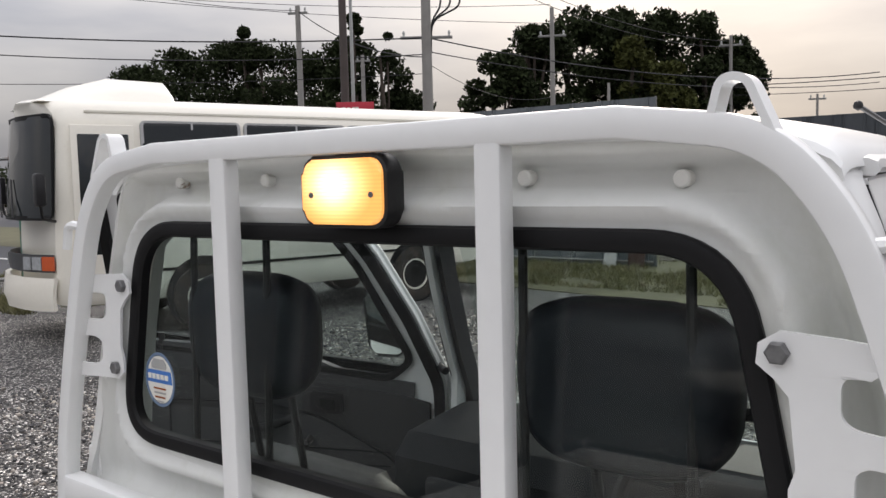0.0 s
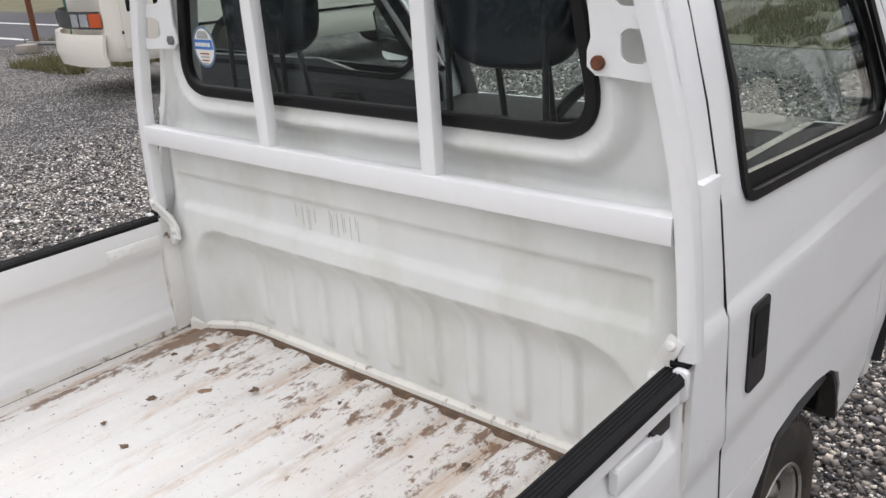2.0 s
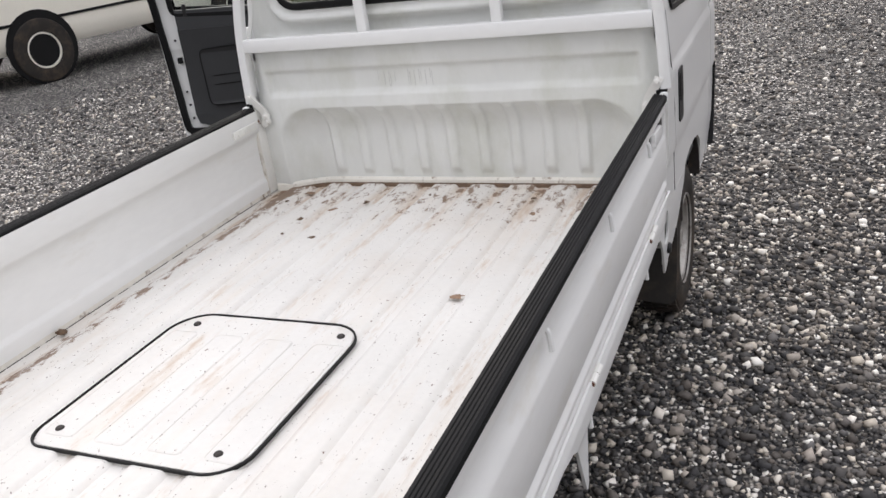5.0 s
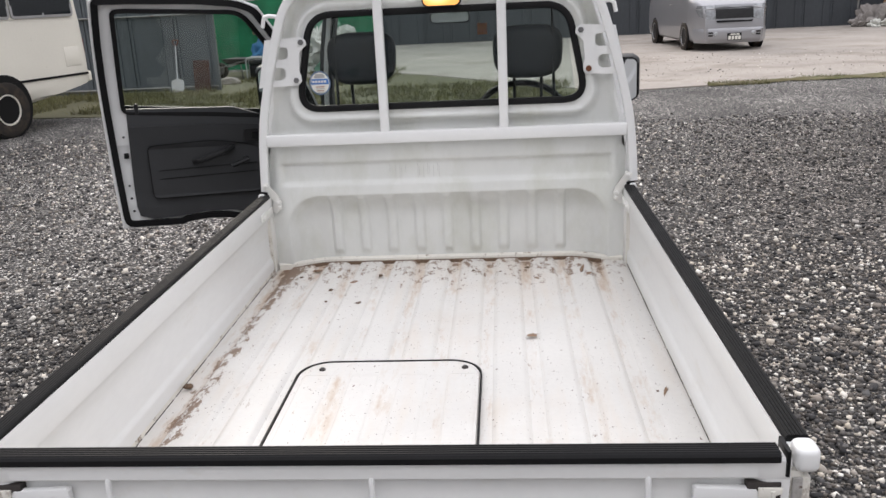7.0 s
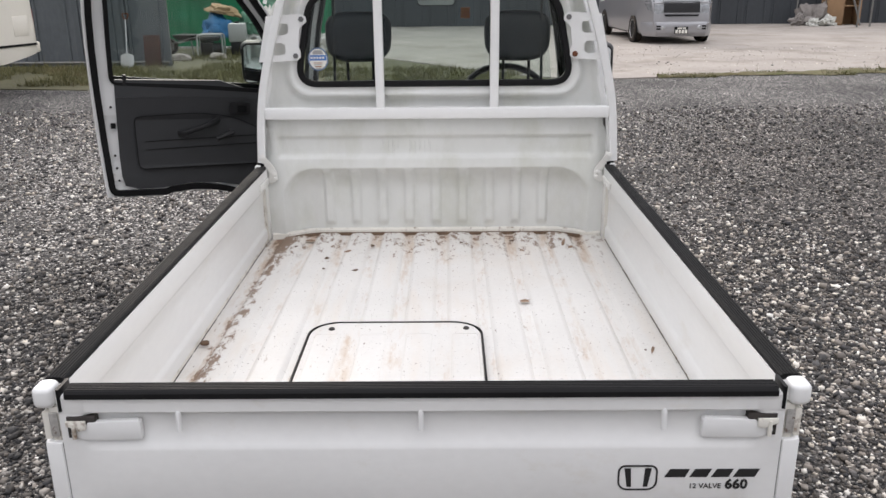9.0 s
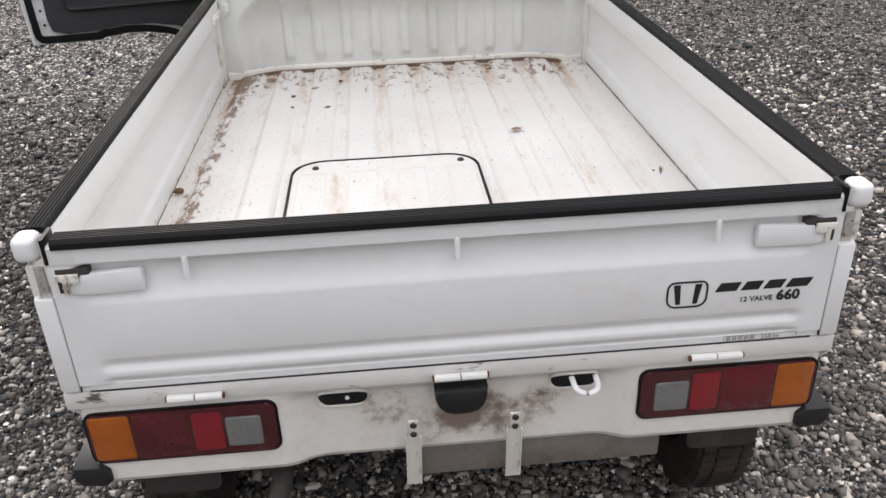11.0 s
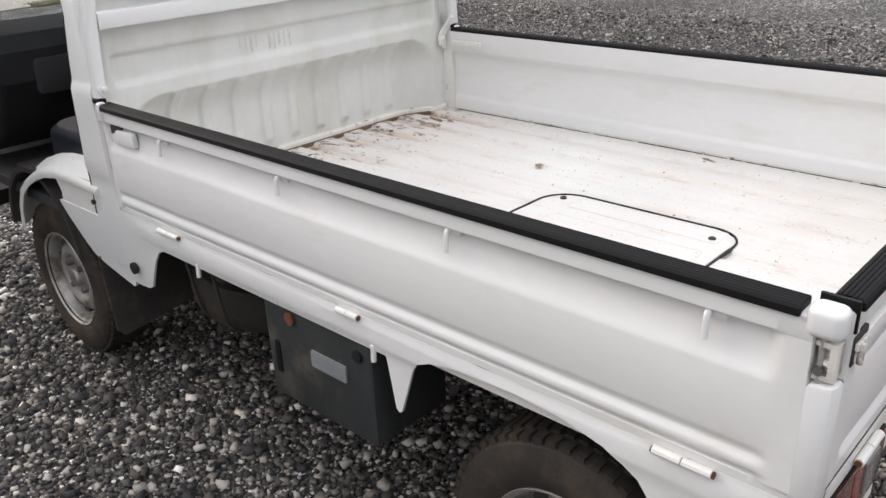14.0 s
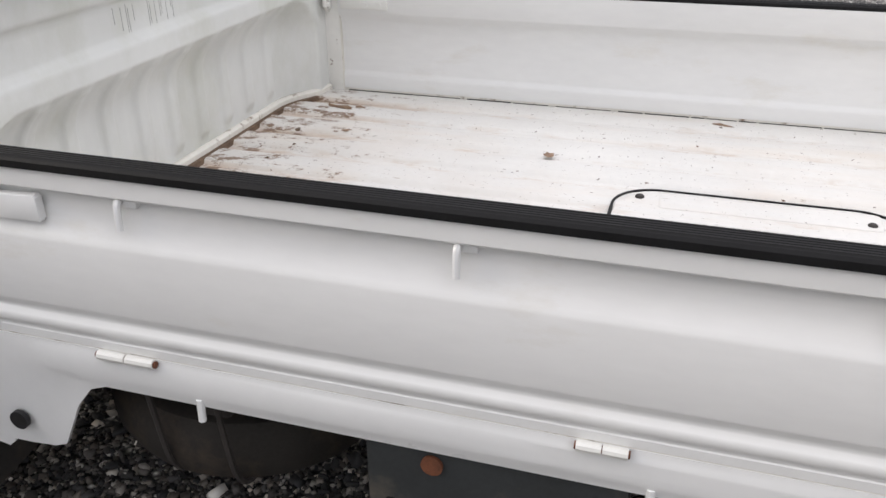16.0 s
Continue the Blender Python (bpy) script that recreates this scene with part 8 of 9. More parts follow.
def net_fence():
    root = tagged(empty("net_fence"), "green mesh net hung on pipes, sagging along the top", "fence", kind="structure")
    rnd = random.Random(4)
    w = bmesh.new()
    nx, nz = 60, 8
    vs = []
    for i in range(nx + 1):
        u = i / nx
        x = -6.95 + 4.2 * u
        row = []
        for j in range(nz + 1):
            v = j / nz
            sag = 0.10 * abs(math.sin(u * 9.0)) * v
            fold = 0.05 * noise.noise(Vector((u * 22, v * 1.5, 0.4))) + 0.10 * noise.noise(Vector((u * 6, v * 2, 3.3)))
            row.append(w.verts.new((x, 19.9 + fold, 0.05 + (1.72 - sag) * v)))
        vs.append(row)
    for i in range(nx):
        for j in range(nz):
            w.faces.new((vs[i][j], vs[i + 1][j], vs[i + 1][j + 1], vs[i][j + 1]))
    part("net", w, NET, root, "bright green mesh net", smooth=60)
    for i in range(5):
        part("net_post", tube([(-6.95 + 1.05 * i, 20.0, 0), (-6.95 + 1.05 * i, 20.0, 1.8)], 0.024, 8), PIPE, root)
    part("net_rail", tube([(-6.95, 19.97, 1.70), (-2.75, 19.97, 1.70)], 0.024, 8), PIPE, root)


net_fence()


def lump(name, size, mat, m, label, cat, seed, rough=0.35, group=""):
    """A soft uneven heap: sack, tarpaulin or rubble."""
    w = bmesh.new()
    bmesh.ops.create_icosphere(w, subdivisions=4, radius=1.0)
    for v in w.verts:
        n = v.co.normalized()
        k = 1 + rough * noise.noise(n * 1.6 + Vector((seed, 0, 0))) + rough * 0.6 * noise.noise(n * 4.5 + Vector((0, seed, 0))) + rough * 0.3 * noise.noise(n * 11 + Vector((0, 0, seed)))
        v.co = Vector((n.x * k * size[0], n.y * k * size[1], max(-0.25, n.z * k) * size[2] + 0.25 * size[2]))
    return tagged(part(name, w, mat, None, m=m, smooth=50), label, cat, group)


TARP_GREY = surface("grey_tarpaulin", (0.24, 0.22, 0.205), 0.8, var=0.25, scale=4, fine=40, bump=0.3)
TARP_BLUE = surface("blue_tarpaulin", (0.03, 0.16, 0.34), 0.6, var=0.25, scale=6, fine=60, bump=0.3)
SACK = surface("pale_sack", (0.50, 0.50, 0.46), 0.8, var=0.2, scale=6, fine=60, bump=0.3)
STRAW = surface("straw_sack", (0.42, 0.30, 0.17), 0.85, var=0.25, scale=8, fine=80, bump=0.4)
GREEN_SACK = surface("green_sack", (0.10, 0.22, 0.15), 0.75, var=0.25, scale=8, fine=80, bump=0.3)
CRATE_WOOD = surface("crate_wood", (0.30, 0.185, 0.10), 0.75, var=0.25, scale=3, fine=60, bump=0.2, stretch=(1, 1, 0.2))
WHITE_PLASTIC = surface("white_plastic", (0.40, 0.41, 0.40), 0.45, var=0.08, scale=6, fine=60, bump=0.03)
lump("tarpaulin", (0.42, 0.32, 0.40), TARP_BLUE, pose(-5.25, 18.6, 0.35), "crumpled blue tarpaulin on a heap", "tarpaulin", 1.3)
lump("straw_sack", (0.36, 0.26, 0.18), STRAW, pose(-5.15, 18.65, 0.86, 0, 12, 20), "tan sack lying on the blue tarpaulin", "sack", 2.1)
for i, (x, y, z, k, mt, lb) in enumerate(((-4.35, 18.9, 0.0, 0.44, SACK, "pale dusty sack among yard rubbish"), (-3.65, 18.9, 0.0, 0.48, GREEN_SACK, "pale green sack on the heap"), (-4.65, 19.0, 0.40, 0.36, GREEN_SACK, "pale green sack on the heap"), (-4.05, 18.9, 0.48, 0.40, SACK, "pale dusty sack among yard rubbish"), (-3.5, 18.95, 0.55, 0.38, SACK, "pale dusty sack among yard rubbish"), (-3.85, 19.0, 0.90, 0.26, GREEN_SACK, "pale green sack on the heap"), (-3.1, 18.8, 0.0, 0.42, SACK, "pale dusty sack among yard rubbish"))):
    lump("sack", (k, k * 0.8, k), mt, pose(x, y, z, 0, 0, 40 * i), lb, "sack", 3.7 + 1.3 * i, 0.5, "sacks by the net")
cont = tagged(empty("plastic_container", pose(-4.62, 17.75, 0.08, 0, 0, 8) @ Matrix.Scale(0.8, 4)), "white plastic tank standing on the verge", "container")
part("tank", box(-0.24, 0.24, -0.18, 0.18, 0.28, 0.78, 0.05), WHITE_PLASTIC, cont)
part("stand", box(-0.2, 0.2, -0.15, 0.15, -0.09, 0.28, 0.02), PLASTIC, cont)
part("cap", disc(0, 0, 0.80, 0.06, 0.06, n=14, bev=0.01), PLASTIC, cont)
gen = tagged(empty("generator", pose(-5.22, 17.7, 0.012, 0, 0, 6)), "portable generator in a white pipe frame", "generator")
for q in (-0.18, 0.18):
    part("pipe_frame_hoop", tube(fillet([(-0.27, q, 0.02), (-0.27, q, 0.46), (0.27, q, 0.46), (0.27, q, 0.02)], 0.07, 5), 0.018, 8, up=(0, 1, 0)), WHITE_PLASTIC, gen, "white pipe hoop")
part("engine", box(-0.21, 0.05, -0.15, 0.15, 0.0, 0.30, 0.03), PLASTIC, gen, "black engine block")
part("alternator", disc(0.14, 0, 0.16, 0.12, 0.18, "x", 18, bev=0.02), PLASTIC_DUSTY, gen)
part("fuel_tank", box(-0.22, 0.20, -0.15, 0.15, 0.31, 0.42, 0.04), PLASTIC_DUSTY, gen)
barrow = tagged(empty("wheelbarrow", pose(-5.75, 18.0, 0.012, 0, 0, 70)), "old wheelbarrow frame standing on the verge", "wheelbarrow")
for q in (-1, 1):
    part("shaft", tube(fillet([(q * 0.10, 0.55, 0.20), (q * 0.20, 0.2, 0.30), (q * 0.24, -0.65, 0.46)], 0.1), 0.016, 8), PIPE, barrow)
    part("leg", tube([(q * 0.20, -0.15, 0.32), (q * 0.22, -0.20, 0.0)], 0.014, 8), PIPE, barrow)
part("tray", loft([[(-0.18, -0.2, 0.32), (0.18, -0.2, 0.32), (0.18, 0.25, 0.32), (-0.18, 0.25, 0.32)], [(-0.25, -0.28, 0.44), (0.25, -0.28, 0.44), (0.25, 0.34, 0.44), (-0.25, 0.34, 0.44)]]), PLASTIC_DUSTY, barrow)
road_wheel("barrow_wheel", 0, 0.55, 0.17, 0.07, 1, barrow, PIPE, "small black wheel")
for i, (x, y, r) in enumerate(((-4.9, 17.0, 0.14), (-5.0, 17.4, 0.10), (-3.6, 17.6, 0.16), (-4.1, 17.2, 0.11), (-5.6, 16.6, 0.16))):
    lump("rubble_stone", (r * 1.4, r, r * 0.7), CONCRETE, pose(x, y, 0.01), "broken piece of pale concrete on the verge", "rubble", 9 + i, 0.25, "rubble stones")

# heap, crate and pipe frame by the far fence
for i, (x, y, sx, sz, mt, lb) in enumerate(((12.15, 27.3, 0.50, 0.52, TARP_GREY, "crumpled grey tarpaulin heap by the fence"), (11.7, 27.2, 0.36, 0.26, TARP_GREY, "crumpled grey tarpaulin heap by the fence"), (12.45, 26.9, 0.38, 0.22, SACK, "pale cement sack heap on the concrete"), (11.95, 26.8, 0.28, 0.16, SACK, "pale cement sack heap on the concrete"))):
    lump("tarpaulin" if mt is TARP_GREY else "cement_sack", (sx, sx * 0.6, sz), mt, pose(x, y, 0.02, 0, 0, 20 * i), lb, "tarpaulin" if mt is TARP_GREY else "sack", 20 + i, 0.6, "heap by the far fence")
crate = tagged(empty("wooden_crate", pose(13.05, 27.4, 0.02, 0, 0, -8) @ Matrix.Scale(0.85, 4)), "brown wooden crate standing open by the fence", "crate")
part("side_panel", box(-0.62, -0.56, -0.45, 0.45, 0, 1.45, 0.01), CRATE_WOOD, crate)
part("side_panel", box(0.56, 0.62, -0.45, 0.45, 0, 1.45, 0.01), CRATE_WOOD, crate)
part("top_panel", box(-0.62, 0.62, -0.45, 0.45, 1.45, 1.50, 0.01), CRATE_WOOD, crate)
part("front_panel", box(-0.56, 0.0, -0.45, -0.41, 0.0, 1.45, 0.01), CRATE_WOOD, crate)
part("back_panel", box(-0.56, 0.56, 0.40, 0.44, 0.0, 1.45, 0.01), CRATE_WOOD, crate)
part("shelf", box(-0.56, 0.56, -0.40, 0.40, 0.70, 0.74, 0.01), CRATE_WOOD, crate)
fr = tagged(empty("scaffold", pose(12.95, 25.9, 0.02)), "grey scaffold pipe frame with braces", "scaffold")
for a, b in (((0, 0, 0), (0, 0, 3.4)), ((0.55, 0.3, 0), (0.55, 0.3, 3.4)), ((-1.0, 0.4, 3.4), (0.1, 0.0, 0.05)), ((0, 0, 1.2), (3.2, 0.2, 1.15)), ((0, 0, 2.3), (0.55, 0.3, 2.9)), ((3.2, 0.2, 0), (3.2, 0.2, 2.6)), ((-1.3, 1.6, 0), (-1.3, 1.6, 3.5))):
    part("pipe", tube([a, b], 0.028, 8), PIPE, fr)

# ---- beyond the fences: house, hedge, trees, poles, wires ----
WALL = surface("render_wall", (0.16, 0.155, 0.145), 0.85, var=0.12, scale=0.6, fine=10, bump=0.05)
TILE = surface("roof_tile", (0.10, 0.10, 0.11), 0.6, var=0.2, scale=1, fine=10, bump=0.1)


def house(m, w, d, h, label):
    root = tagged(empty("house", m), label, "house")
    part("wall", box(-w / 2, w / 2, -d / 2, d / 2, 0, h, 0.02), WALL, root)
    part("roof", prism([(-d / 2 - 0.5, h - 0.1), (0, h + 0.5), (d / 2 + 0.5, h - 0.1), (d / 2 + 0.5, h - 0.25), (-d / 2 - 0.5, h - 0.25)], "x", -w / 2 - 0.4, w / 2 + 0.4), TILE, root)
    for i in range(3):
        for z in (1.0, 3.4):
            if z + 1.2 > h:
                continue
            x = -w / 2 + w * (i + 0.5) / 3
            wd = part("window", box(x - 0.8, x + 0.8, -d / 2 - 0.03, -d / 2 + 0.05, z, z + 1.2, 0.01), BUS_GLASS, root)
            part("window_frame", sweep([(x - 0.8, -d / 2 - 0.03, z), (x + 0.8, -d / 2 - 0.03, z), (x + 0.8, -d / 2 - 0.03, z + 1.2), (x - 0.8, -d / 2 - 0.03, z + 1.2)], [(-0.05, -0.03), (0.05, -0.03), (0.05, 0.03), (-0.05, 0.03)], True, (0, 1, 0)), ALU, wd)
            part("mullion", box(x - 0.03, x + 0.03, -d / 2 - 0.06, -d / 2 - 0.02, z, z + 1.2), ALU, wd)
    return root


house(pose(-12.6, 39, 0, 0, 0, 6), 4.0, 4, 2.35, "grey rendered low building behind the fence")

LEAF = surface("tree_leaves", (0.021, 0.028, 0.012), 0.95, spec=0.08, var=0.35, scale=0.5, fine=8, bump=0.0, island=0.45)
LEAF_LIGHT = surface("bamboo_leaves", (0.055, 0.06, 0.02), 0.95, spec=0.08, var=0.3, scale=0.5, fine=8, bump=0.0, island=0.4)
BARK = surface("tree_bark", (0.055, 0.042, 0.032), 0.9, var=0.3, scale=3, fine=30, bump=0.3)


def leaves(name, centres, per, leaf, seed, parent, mat, squash=0.8):
    """Many small tilted leaf blades clustered round the centres (x, y, z, radius)."""
    rng = np.random.default_rng(seed)
    c = np.repeat(np.array(centres), per, 0)
    n = len(c)
    d = rng.normal(0, 1, (n, 3))
    d /= np.linalg.norm(d, axis=1)[:, None]
    p = c[:, :3] + d * (c[:, 3] * rng.random(n) ** 0.4)[:, None] * np.array([1, 1, squash])
    a = rng.normal(0, 1, (n, 3))
    a /= np.linalg.norm(a, axis=1)[:, None]
    b = np.cross(a, rng.normal(0, 1, (n, 3)))
    b /= np.linalg.norm(b, axis=1)[:, None]
    s = leaf * rng.uniform(0.6, 1.3, n)[:, None]
    v = np.stack([p - a * s, p + b * s * 0.55, p + a * s, p - b * s * 0.55], 1).reshape(-1, 3)
    me = bpy.data.meshes.new(name)
    me.from_pydata(v.tolist(), [], np.arange(n * 4).reshape(-1, 4).tolist())
    me.materials.append(mat)
    ob = new(name, me)
    ob.parent = parent
    return ob


def tree(az, dist, h, r, seed, label, mat=None, slim=False, low=0.14):
    """A broad tree: tapered trunk, limbs and a crown of many leaf clumps. az: degrees left of +y."""
    rnd = random.Random(seed)
    x, y = 0.7 - dist * math.sin(radians(az)), 1.16 + dist * math.cos(radians(az))
    root = tagged(empty("tree", pose(x, y, 0)), label, "tree", "trees beyond the yard")
    tr = bmesh.new()
    n = 8
    rings = []
    for i in range(7):
        u = i / 6
        rad = 0.28 * (1 - 0.75 * u) + 0.10 * (1 - u) ** 4
        ox, oy = 0.25 * math.sin(u * 3 + seed), 0.25 * math.cos(u * 2.3 + seed) - 0.25
        rings.append([(ox + rad * math.cos(2 * math.pi * k / n), oy + rad * math.sin(2 * math.pi * k / n), h * 0.85 * u) for k in range(n)])
    part("trunk", loft(rings), BARK, root)
    cs = []
    count = 34 if not slim else 16
    for i in range(count):
        u = rnd.random()
        z = h * (low + (1 - low) * u)
        env = r * (math.sin(math.pi * min(1, 0.18 + 0.80 * u)) ** 0.7) if not slim else r * (1.05 - u)
        q = env * rnd.random() ** 0.5
        t_ = rnd.uniform(0, 2 * math.pi)
        cr = (0.24 + 0.16 * rnd.random()) * r * (1.0 if not slim else 0.9)
        cs.append((q * math.cos(t_), q * math.sin(t_), min(z, h - cr * 0.8), cr))
    for i in range(6):
        c = cs[i * 2]
        z0 = h * rnd.uniform(0.25, 0.55)
        limb = loft([[(s_ * 0.08 * math.cos(a_) * 1.0, s_ * 0.08 * math.sin(a_), 0) for a_ in (0, 2.1, 4.2)] for s_ in (1.0, 0.3)])
        limb.free()
        part("limb", tube([(0, 0, z0), (c[0] * 0.5, c[1] * 0.5, z0 + (c[2] - z0) * 0.6), (c[0], c[1], c[2])], 0.07, 5), BARK, root)
    leaves("crown", cs, 330, 0.145, seed, root, mat or LEAF)
    return root


DARK_TREE, LIGHT_TREE = "dark evergreen tree with a dense uneven crown", "yellowish green bamboo clump among trees"
for i, (az, dist, h, r) in enumerate(((57.6, 60, 9.9, 3.2), (55.0, 58, 10.9, 3.6), (52.0, 60, 11.6, 3.9), (48.9, 57, 11.2, 3.6), (46.3, 60, 11.0, 3.4), (43.6, 56, 11.3, 2.6), (41.6, 57, 10.4, 2.8), (39.7, 60, 8.2, 2.6), (37.6, 64, 6.2, 2.4),
                                      (33.4, 42, 8.0, 2.1), (31.2, 44, 9.6, 2.7), (28.6, 46, 10.9, 3.1), (25.8, 46, 10.6, 2.9), (22.8, 48, 10.8, 2.8), (20.2, 48, 10.4, 2.6), (18.6, 50, 9.4, 2.1))):
    tree(az, dist, h, r, 30 + i, DARK_TREE)
tree(24.6, 43, 8.6, 1.9, 60, LIGHT_TREE, LEAF_LIGHT)
tree(22.4, 44, 7.4, 1.6, 61, LIGHT_TREE, LEAF_LIGHT)
tree(50.5, 57, 12.2, 1.5, 62, "slim dark conifer standing above the wood", None, True, 0.3)
tree(43.2, 54, 12.4, 1.4, 63, "slim dark conifer standing above the wood", None, True, 0.3)
tree(41.0, 55, 11.4, 1.3, 64, "slim dark conifer standing above the wood", None, True, 0.3)
hedge_c = [(-13 + 0.5 * i + random.Random(i).uniform(-0.3, 0.3), 32 + random.Random(i + 9).uniform(-0.5, 0.5), 0.5 + 0.9 * random.Random(i + 3).random(), 0.8) for i in range(16)]
tagged(leaves("hedge", hedge_c, 120, 0.16, 77, None, LEAF), "dark green hedge behind the fence gap", "hedge", kind="stuff")
vine_c = [(8.0 + 4.2 * i / 12 + 0.2 * math.sin(i * 2.1) - 11.5, 28.15, 2.9 - 0.8 * random.Random(i).random() ** 2, 0.32) for i in range(7)]
tagged(leaves("vine", vine_c, 60, 0.08, 78, None, LEAF), "dark vine hanging over the grey fence", "vine", kind="stuff")
# far low scrub closing the horizon
scrub = [(0.7 - 75 * math.sin(radians(a)), 1.16 + 75 * math.cos(radians(a)), 1.2 + 1.8 * random.Random(a).random(), 3.2) for a in range(-100, 262, 2)]
tagged(leaves("far_scrub", scrub, 70, 0.5, 79, None, LEAF), "dark scrub along the horizon", "scrub", kind="stuff")

POLE = surface("concrete_pole", (0.25, 0.24, 0.225), 0.85, var=0.15, scale=2, fine=30, bump=0.1)
POLE_DARK = surface("dark_steel_pole", (0.06, 0.045, 0.04), 0.6, var=0.2, scale=2, fine=30, bump=0.1)


def at_az(az, dist, z=0.0):
    return (0.7 - dist * math.sin(radians(az)), 1.16 + dist * math.cos(radians(az)), z)


def power_pole(az, dist, h, r, mat, arms=(), label="grey concrete power pole with cross arms", transformer=False, side=30):
    x, y, _ = at_az(az, dist)
    root = tagged(empty("power_pole", pose(x, y, 0, 0, 0, side)), label, "pole", "power poles")
    part("pole", lathe([(0, 0), (r, 0), (r * 0.7, h), (0, h)], 14), mat, root)
    for z, w in arms:
        am = part("cross_arm", box(-w / 2, w / 2, -0.05, 0.05, z - 0.05, z + 0.05, 0.01), PIPE, root)
        for k in range(3):
            q = -w / 2 + 0.12 + k * (w - 0.24) / 2
            part("insulator", lathe([(0, z + 0.05), (0.05, z + 0.05), (0.035, z + 0.12), (0.055, z + 0.16), (0.03, z + 0.24), (0, z + 0.24)], 8, Matrix.Translation((q, 0, 0))), WHITE_PLASTIC, am)
    if transformer:
        tf = part("transformer", lathe([(0, h - 2.3), (0.32, h - 2.3), (0.34, h - 2.2), (0.34, h - 1.4), (0.28, h - 1.3), (0, h - 1.3)], 16, Matrix.Translation((0.55, 0, 0))), POLE, root, "grey pole transformer")
        for k in range(3):
            part("drop_lead", tube(fillet([(0.55 + 0.35 * k, 0, h - 1.2 - 1.9), (0.55 + 0.35 * k, 0, h - 3.6), (0.2, 0, h - 4.1), (0.16, 0, h - 5.2)], 0.4), 0.035, 6, up=(0, 1, 0)), PLASTIC, root)
    return root


power_pole(46.9, 38, 9.5, 0.16, POLE, ((9.2, 0.9),))
power_pole(43.95, 30, 11.5, 0.17, POLE_DARK, label="dark brown steel pole")
power_pole(43.4, 30.6, 9.2, 0.08, WHITE_PLASTIC, label="thin white pole beside the dark one")
power_pole(42.7, 45, 8.4, 0.14, POLE, ((8.1, 0.8),))
power_pole(38.35, 31, 11.6, 0.22, POLE, ((10.7, 2.2), (6.7 + 0.2, 1.9)), "concrete power pole with a transformer and cross arms", True, 38)
power_pole(29.9, 40, 9.6, 0.14, POLE, ((8.3, 1.3),), side=30)
power_pole(18.5, 47, 8.9, 0.12, POLE, ((8.4, 1.2),))
power_pole(26.2, 27, 4.6, 0.06, POLE, label="thin grey pipe standing behind the fence")
power_pole(13.4, 55, 6.3, 0.10, POLE, ((6.0, 1.0),))
power_pole(53.2, 62, 6.6, 0.12, POLE, ((6.2, 1.2),))


def wire(name, a, b, sag, r=0.016):
    pts = []
    for i in range(17):
        u = i / 16
        p = Vector(a).lerp(Vector(b), u)
        p.z -= sag * 4 * u * (1 - u)
        pts.append(p)
    return pts, r


wires = bmesh.new()
for (a, b, sag, r) in ((at_az(70, 30, 9.3), at_az(46.9, 38, 9.3), 0.5, 0.014), (at_az(70, 30, 9.0), at_az(38.35, 31, 10.8), 0.6, 0.014), (at_az(70, 30, 8.7), at_az(38.35, 31, 10.2), 0.9, 0.014), (at_az(70, 30, 8.3), at_az(38.35, 31, 9.6), 1.0, 0.014),
                       (at_az(72, 34, 7.2), at_az(38.35, 31, 6.9), 0.3, 0.026), (at_az(72, 34, 6.6), at_az(38.35, 31, 6.3), 0.35, 0.020), (at_az(72, 34, 5.4), at_az(38.35, 31, 5.6), 0.2, 0.012),
                       (at_az(46.9, 38, 9.3), at_az(38.35, 31, 6.2), 0.5, 0.022), (at_az(38.35, 31, 10.7), at_az(18.5, 47, 8.6), 0.9, 0.014), (at_az(38.35, 31, 10.2), at_az(18.5, 47, 8.3), 0.9, 0.014), (at_az(38.35, 31, 6.9), at_az(10, 48, 6.6), 0.8, 0.026), (at_az(38.35, 31, 6.4), at_az(10, 48, 6.1), 0.7, 0.02), (at_az(38.35, 31, 6.0), at_az(29.9, 40, 5.5), 0.6, 0.014),
                       (at_az(18.5, 47, 6.3), at_az(-8, 44, 6.6), 0.4, 0.024), (at_az(18.5, 47, 5.8), at_az(-8, 44, 6.0), 0.4, 0.018), (at_az(60, 60, 14.5), at_az(30, 60, 13.8), 0.5, 0.02), (at_az(66, 60, 14.6), at_az(30, 60, 12.5), 0.5, 0.02)):
    pts, q = wire("w", a, b, sag, r)
    tube(pts, q, 5, bm=wires)
tagged(part("power_wires", wires, PLASTIC, None), "thin dark power wires strung between poles", "wires", kind="stuff")

sx, sy, _ = at_az(43.3, 28)
sg = tagged(empty("red_sign", pose(sx, sy, 0, 0, 0, 43)), "red signboard with white marks on a steel post", "sign")
part("board", box(-0.62, 0.62, -0.04, 0.04, 3.55, 4.33, 0.01), surface("red_board", (0.40, 0.012, 0.03), 0.5, var=0.08, scale=2, bump=0.02), sg)
part("sign_post", tube([(-0.4, 0.07, 0), (-0.4, 0.07, 3.8)], 0.05, 8), PIPE, sg)
part("sign_post", tube([(0.4, 0.07, 0), (0.4, 0.07, 3.8)], 0.05, 8), PIPE, sg)
for i, x in enumerate((-0.42, -0.26, -0.10, 0.02)):
    part("sign_bar", box(x, x + 0.10, -0.05, -0.038, 4.02, 4.16), DECAL_WHITE, sg, smooth=0)

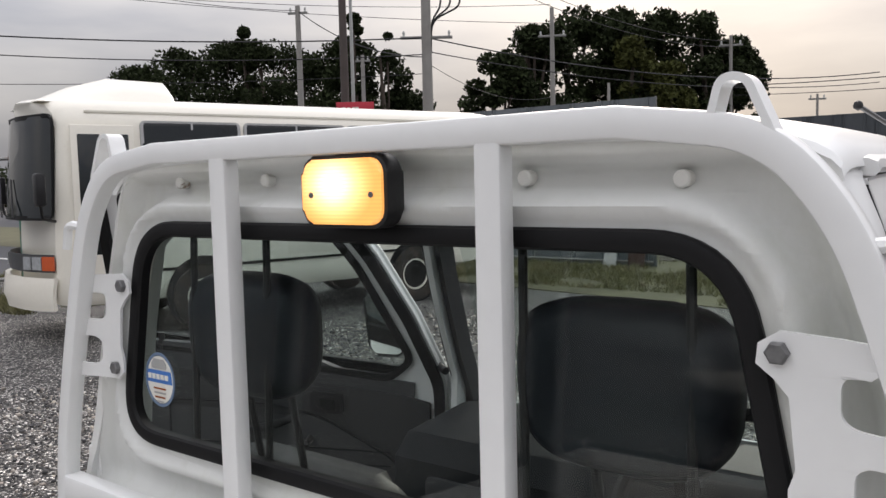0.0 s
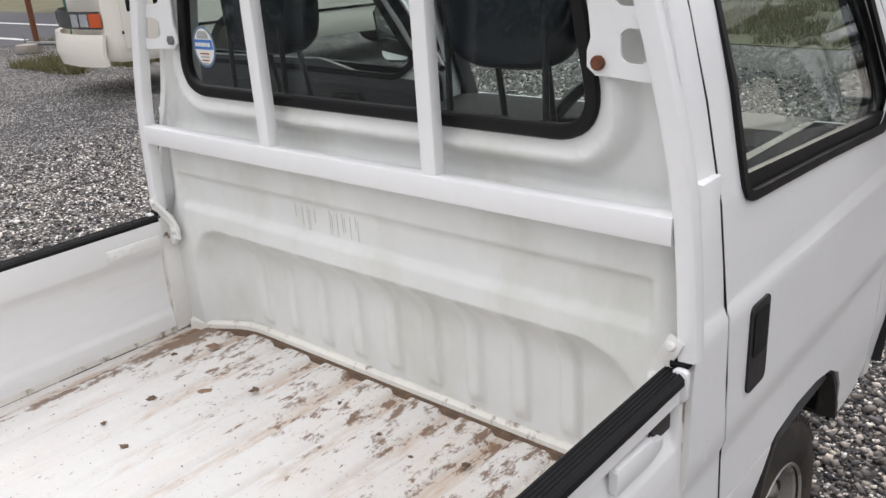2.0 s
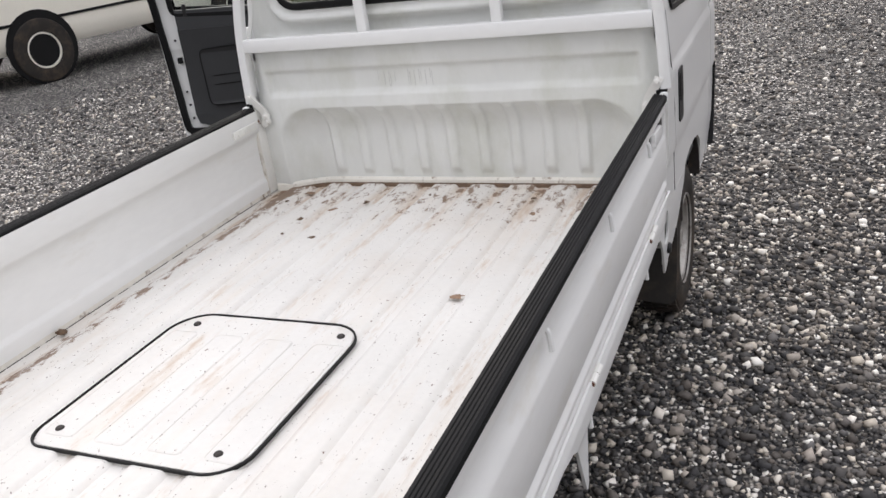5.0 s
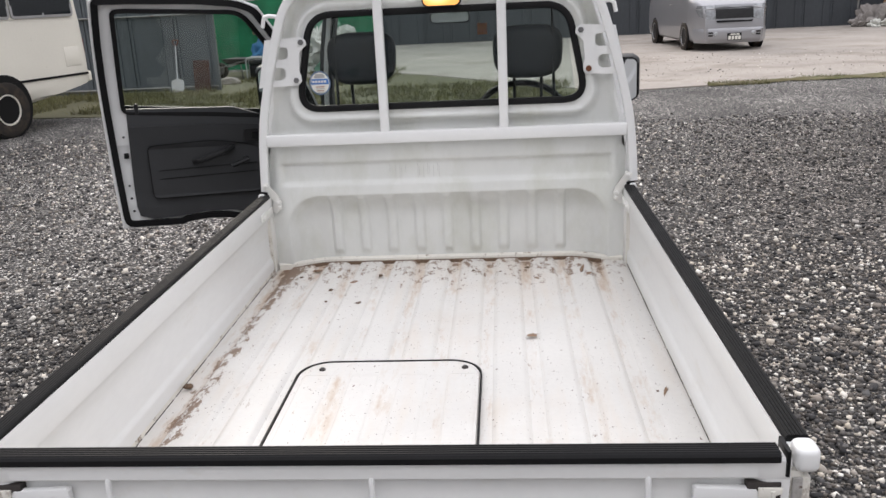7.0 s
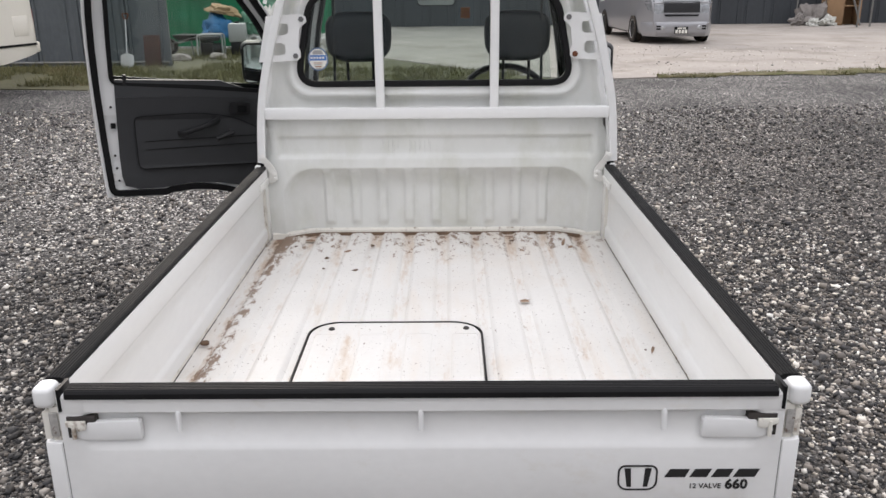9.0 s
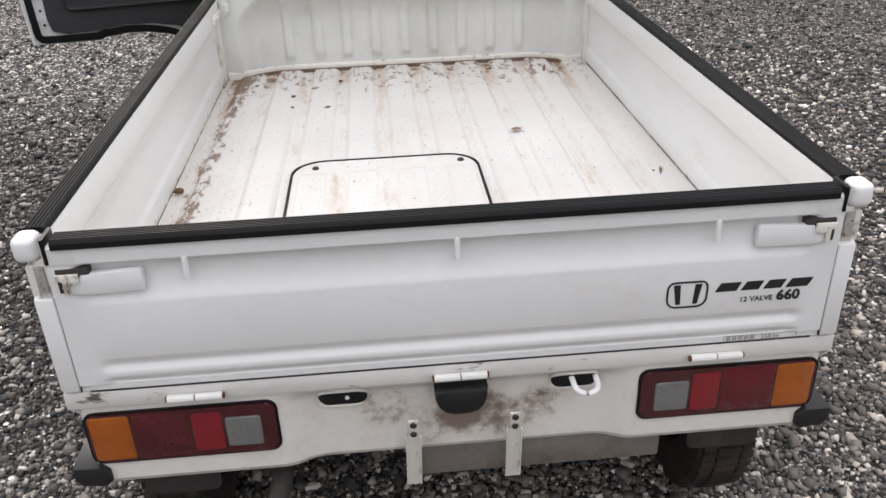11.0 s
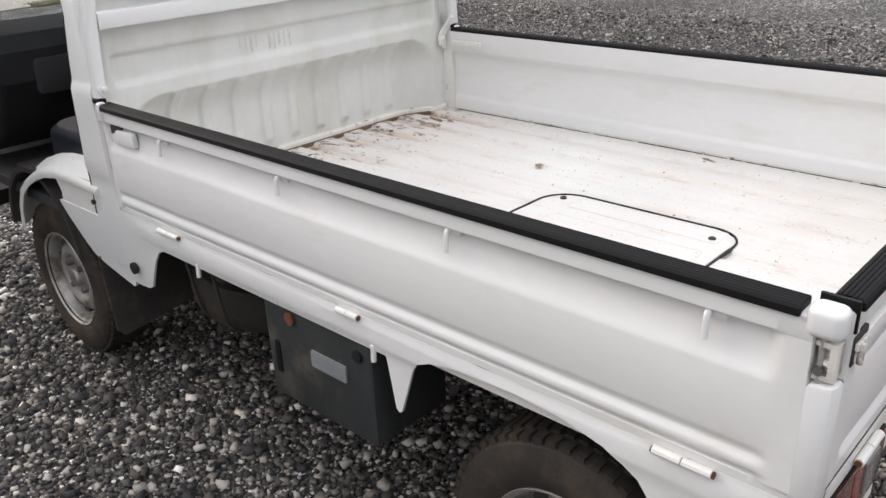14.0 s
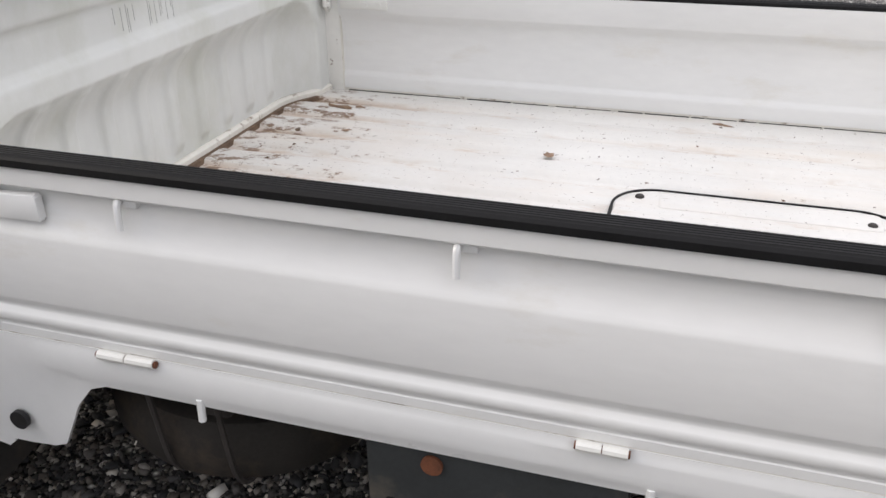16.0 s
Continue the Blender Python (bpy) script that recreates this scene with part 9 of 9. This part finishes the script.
# ---- road beyond the minibus, with a pipe barrier ----
ASPHALT = surface("asphalt", (0.055, 0.055, 0.06), 0.9, var=0.2, scale=0.6, fine=40, bump=0.2)
ROAD_PAINT = surface("road_paint", (0.55, 0.55, 0.53), 0.7, var=0.15, scale=2, fine=40, bump=0.1)
road = slab("road", [(-60, -30), (-15.6, -30), (-16.2, 10), (-15.0, 24), (-22, 60), (-60, 60)], 0.008, ASPHALT, "grey asphalt road past the yard", "road")
for i, y in enumerate((8.6, 10.7, 12.8)):
    part("road_line", box(-24.0, -17.0, y, y + 0.15, 0.008, 0.012), ROAD_PAINT, road, m=pose(0, 0, 0, 0, 0, 0), smooth=0)
GREEN_PIPE = surface("green_painted_pipe", (0.03, 0.12, 0.085), 0.5, var=0.2, scale=5, fine=60, bump=0.05, dirt=(0.12, 0.08, 0.05), dirt_at=0.62, dirt_scale=6)
bar = tagged(empty("pipe_barrier", pose(-14.3, 7.7, 0, 0, 0, 14)), "pipe barrier with a rusty and a green post", "barrier")
part("post", tube([(0, 0, 0), (0, 0, 2.5)], 0.05, 10), RUST, bar, "rust red post")
part("post", tube([(0.95, 0.0, 0), (0.95, 0.0, 2.5)], 0.05, 10), GREEN_PIPE, bar, "green painted post")
part("rail", tube([(-0.2, -0.05, 0.16), (1.15, -0.05, 0.16)], 0.035, 8), PIPE, bar)
part("rail", tube([(-0.2, -0.05, 2.2), (1.15, -0.05, 2.2)], 0.03, 8), PIPE, bar)
part("foot_block", box(-0.22, 0.12, -0.3, 0.0, 0, 0.16, 0.02), CONCRETE, bar)
grass("grass", 900, [(-12.6, -10.4, 6.4, 7.9, 1)], 0.11, 9)


# ---- cars parked across the yard, which the truck's glass mirrors ----
CAR_RED = surface("dark_red_paint", (0.20, 0.012, 0.014), 0.25, var=0.06, scale=2, fine=60, bump=0.01, coat=0.6)
CAR_BLACK = surface("black_car_paint", (0.012, 0.012, 0.014), 0.2, var=0.1, scale=2, fine=60, bump=0.01, coat=0.6)
CAR_GREY = surface("grey_car_paint", (0.12, 0.125, 0.13), 0.28, metal=0.4, var=0.06, scale=2, fine=60, bump=0.01, coat=0.5)


def parked_car(m, paint, label):
    root = tagged(empty("parked_car", m), label, "car", "cars parked across the yard")
    top = [(-2.1, 0.78), (-2.06, 0.95), (-1.95, 1.02), (-1.55, 1.08), (-1.15, 1.36), (-0.8, 1.46), (0.1, 1.48), (0.5, 1.40), (1.15, 1.02), (1.75, 0.90), (2.0, 0.80), (2.1, 0.62)]
    half = [(0.70, 0.24), (0.80, 0.30), (0.835, 0.50), (0.84, 0.75), (0.82, 0.95), (0.76, 1.12), (0.66, 1.34), (0.55, 1.43), (0.30, 1.475), (0.0, 1.48)]
    rings = [[(x * (1 - 0.12 * smoothstep(1.6, 2.1, abs(y)) ** 2), y, min(z, zt - 0.02 * (abs(x) / 0.84) ** 3)) for x, z in half + [(-x, z) for x, z in reversed(half[:-1])]] for y, zt in top]
    part("body", loft(rings), paint, root, smooth=40)
    part("windscreen", sheet([(-0.68, 1.05), (0.68, 1.05), (0.56, 1.38), (-0.56, 1.38)], [], [0], [1.2], lambda x, z: (x, 1.13 - (z - 1.03) * 1.72 + 0.02, z + 0.015), 0.01), BUS_GLASS, root)
    for s in (-1, 1):
        part("side_glass", sheet([(0.85, 1.00), (0.35, 1.36), (-0.85, 1.38), (-1.35, 1.02)], [], [0], [1.2], lambda y, z: (s * (lerp_table([(0.95, 0.82), (1.12, 0.76), (1.34, 0.66), (1.43, 0.55)], z) + 0.008), y, z), 0.01), BUS_GLASS, root)
        part("head_lamp", box(*sorted((s * 0.46, s * 0.72)), 1.98, 2.08, 0.62, 0.76, 0.02), HEAD_LENS, root)
        for y in (-1.28, 1.28):
            road_wheel("wheel", s * 0.77, y, 0.30, 0.19, s, root, ALU, "black car tyre", 0.66)
    part("bumper", box(-0.74, 0.74, 1.98, 2.14, 0.28, 0.55, 0.04), paint, root)
    return root


for x, y, yaw, pt, lb in ((3.6, -6.6, 8, CAR_RED, "dark red small car parked on the gravel"), (1.0, -7.2, 4, CAR_BLACK, "black small car parked on the gravel"), (-1.7, -7.4, -3, CAR_GREY, "grey small car parked on the gravel"), (6.4, -6.2, 10, CAR_BLACK, "black small car parked on the gravel")):
    parked_car(pose(x, y, 0, 0, 0, yaw), pt, lb)
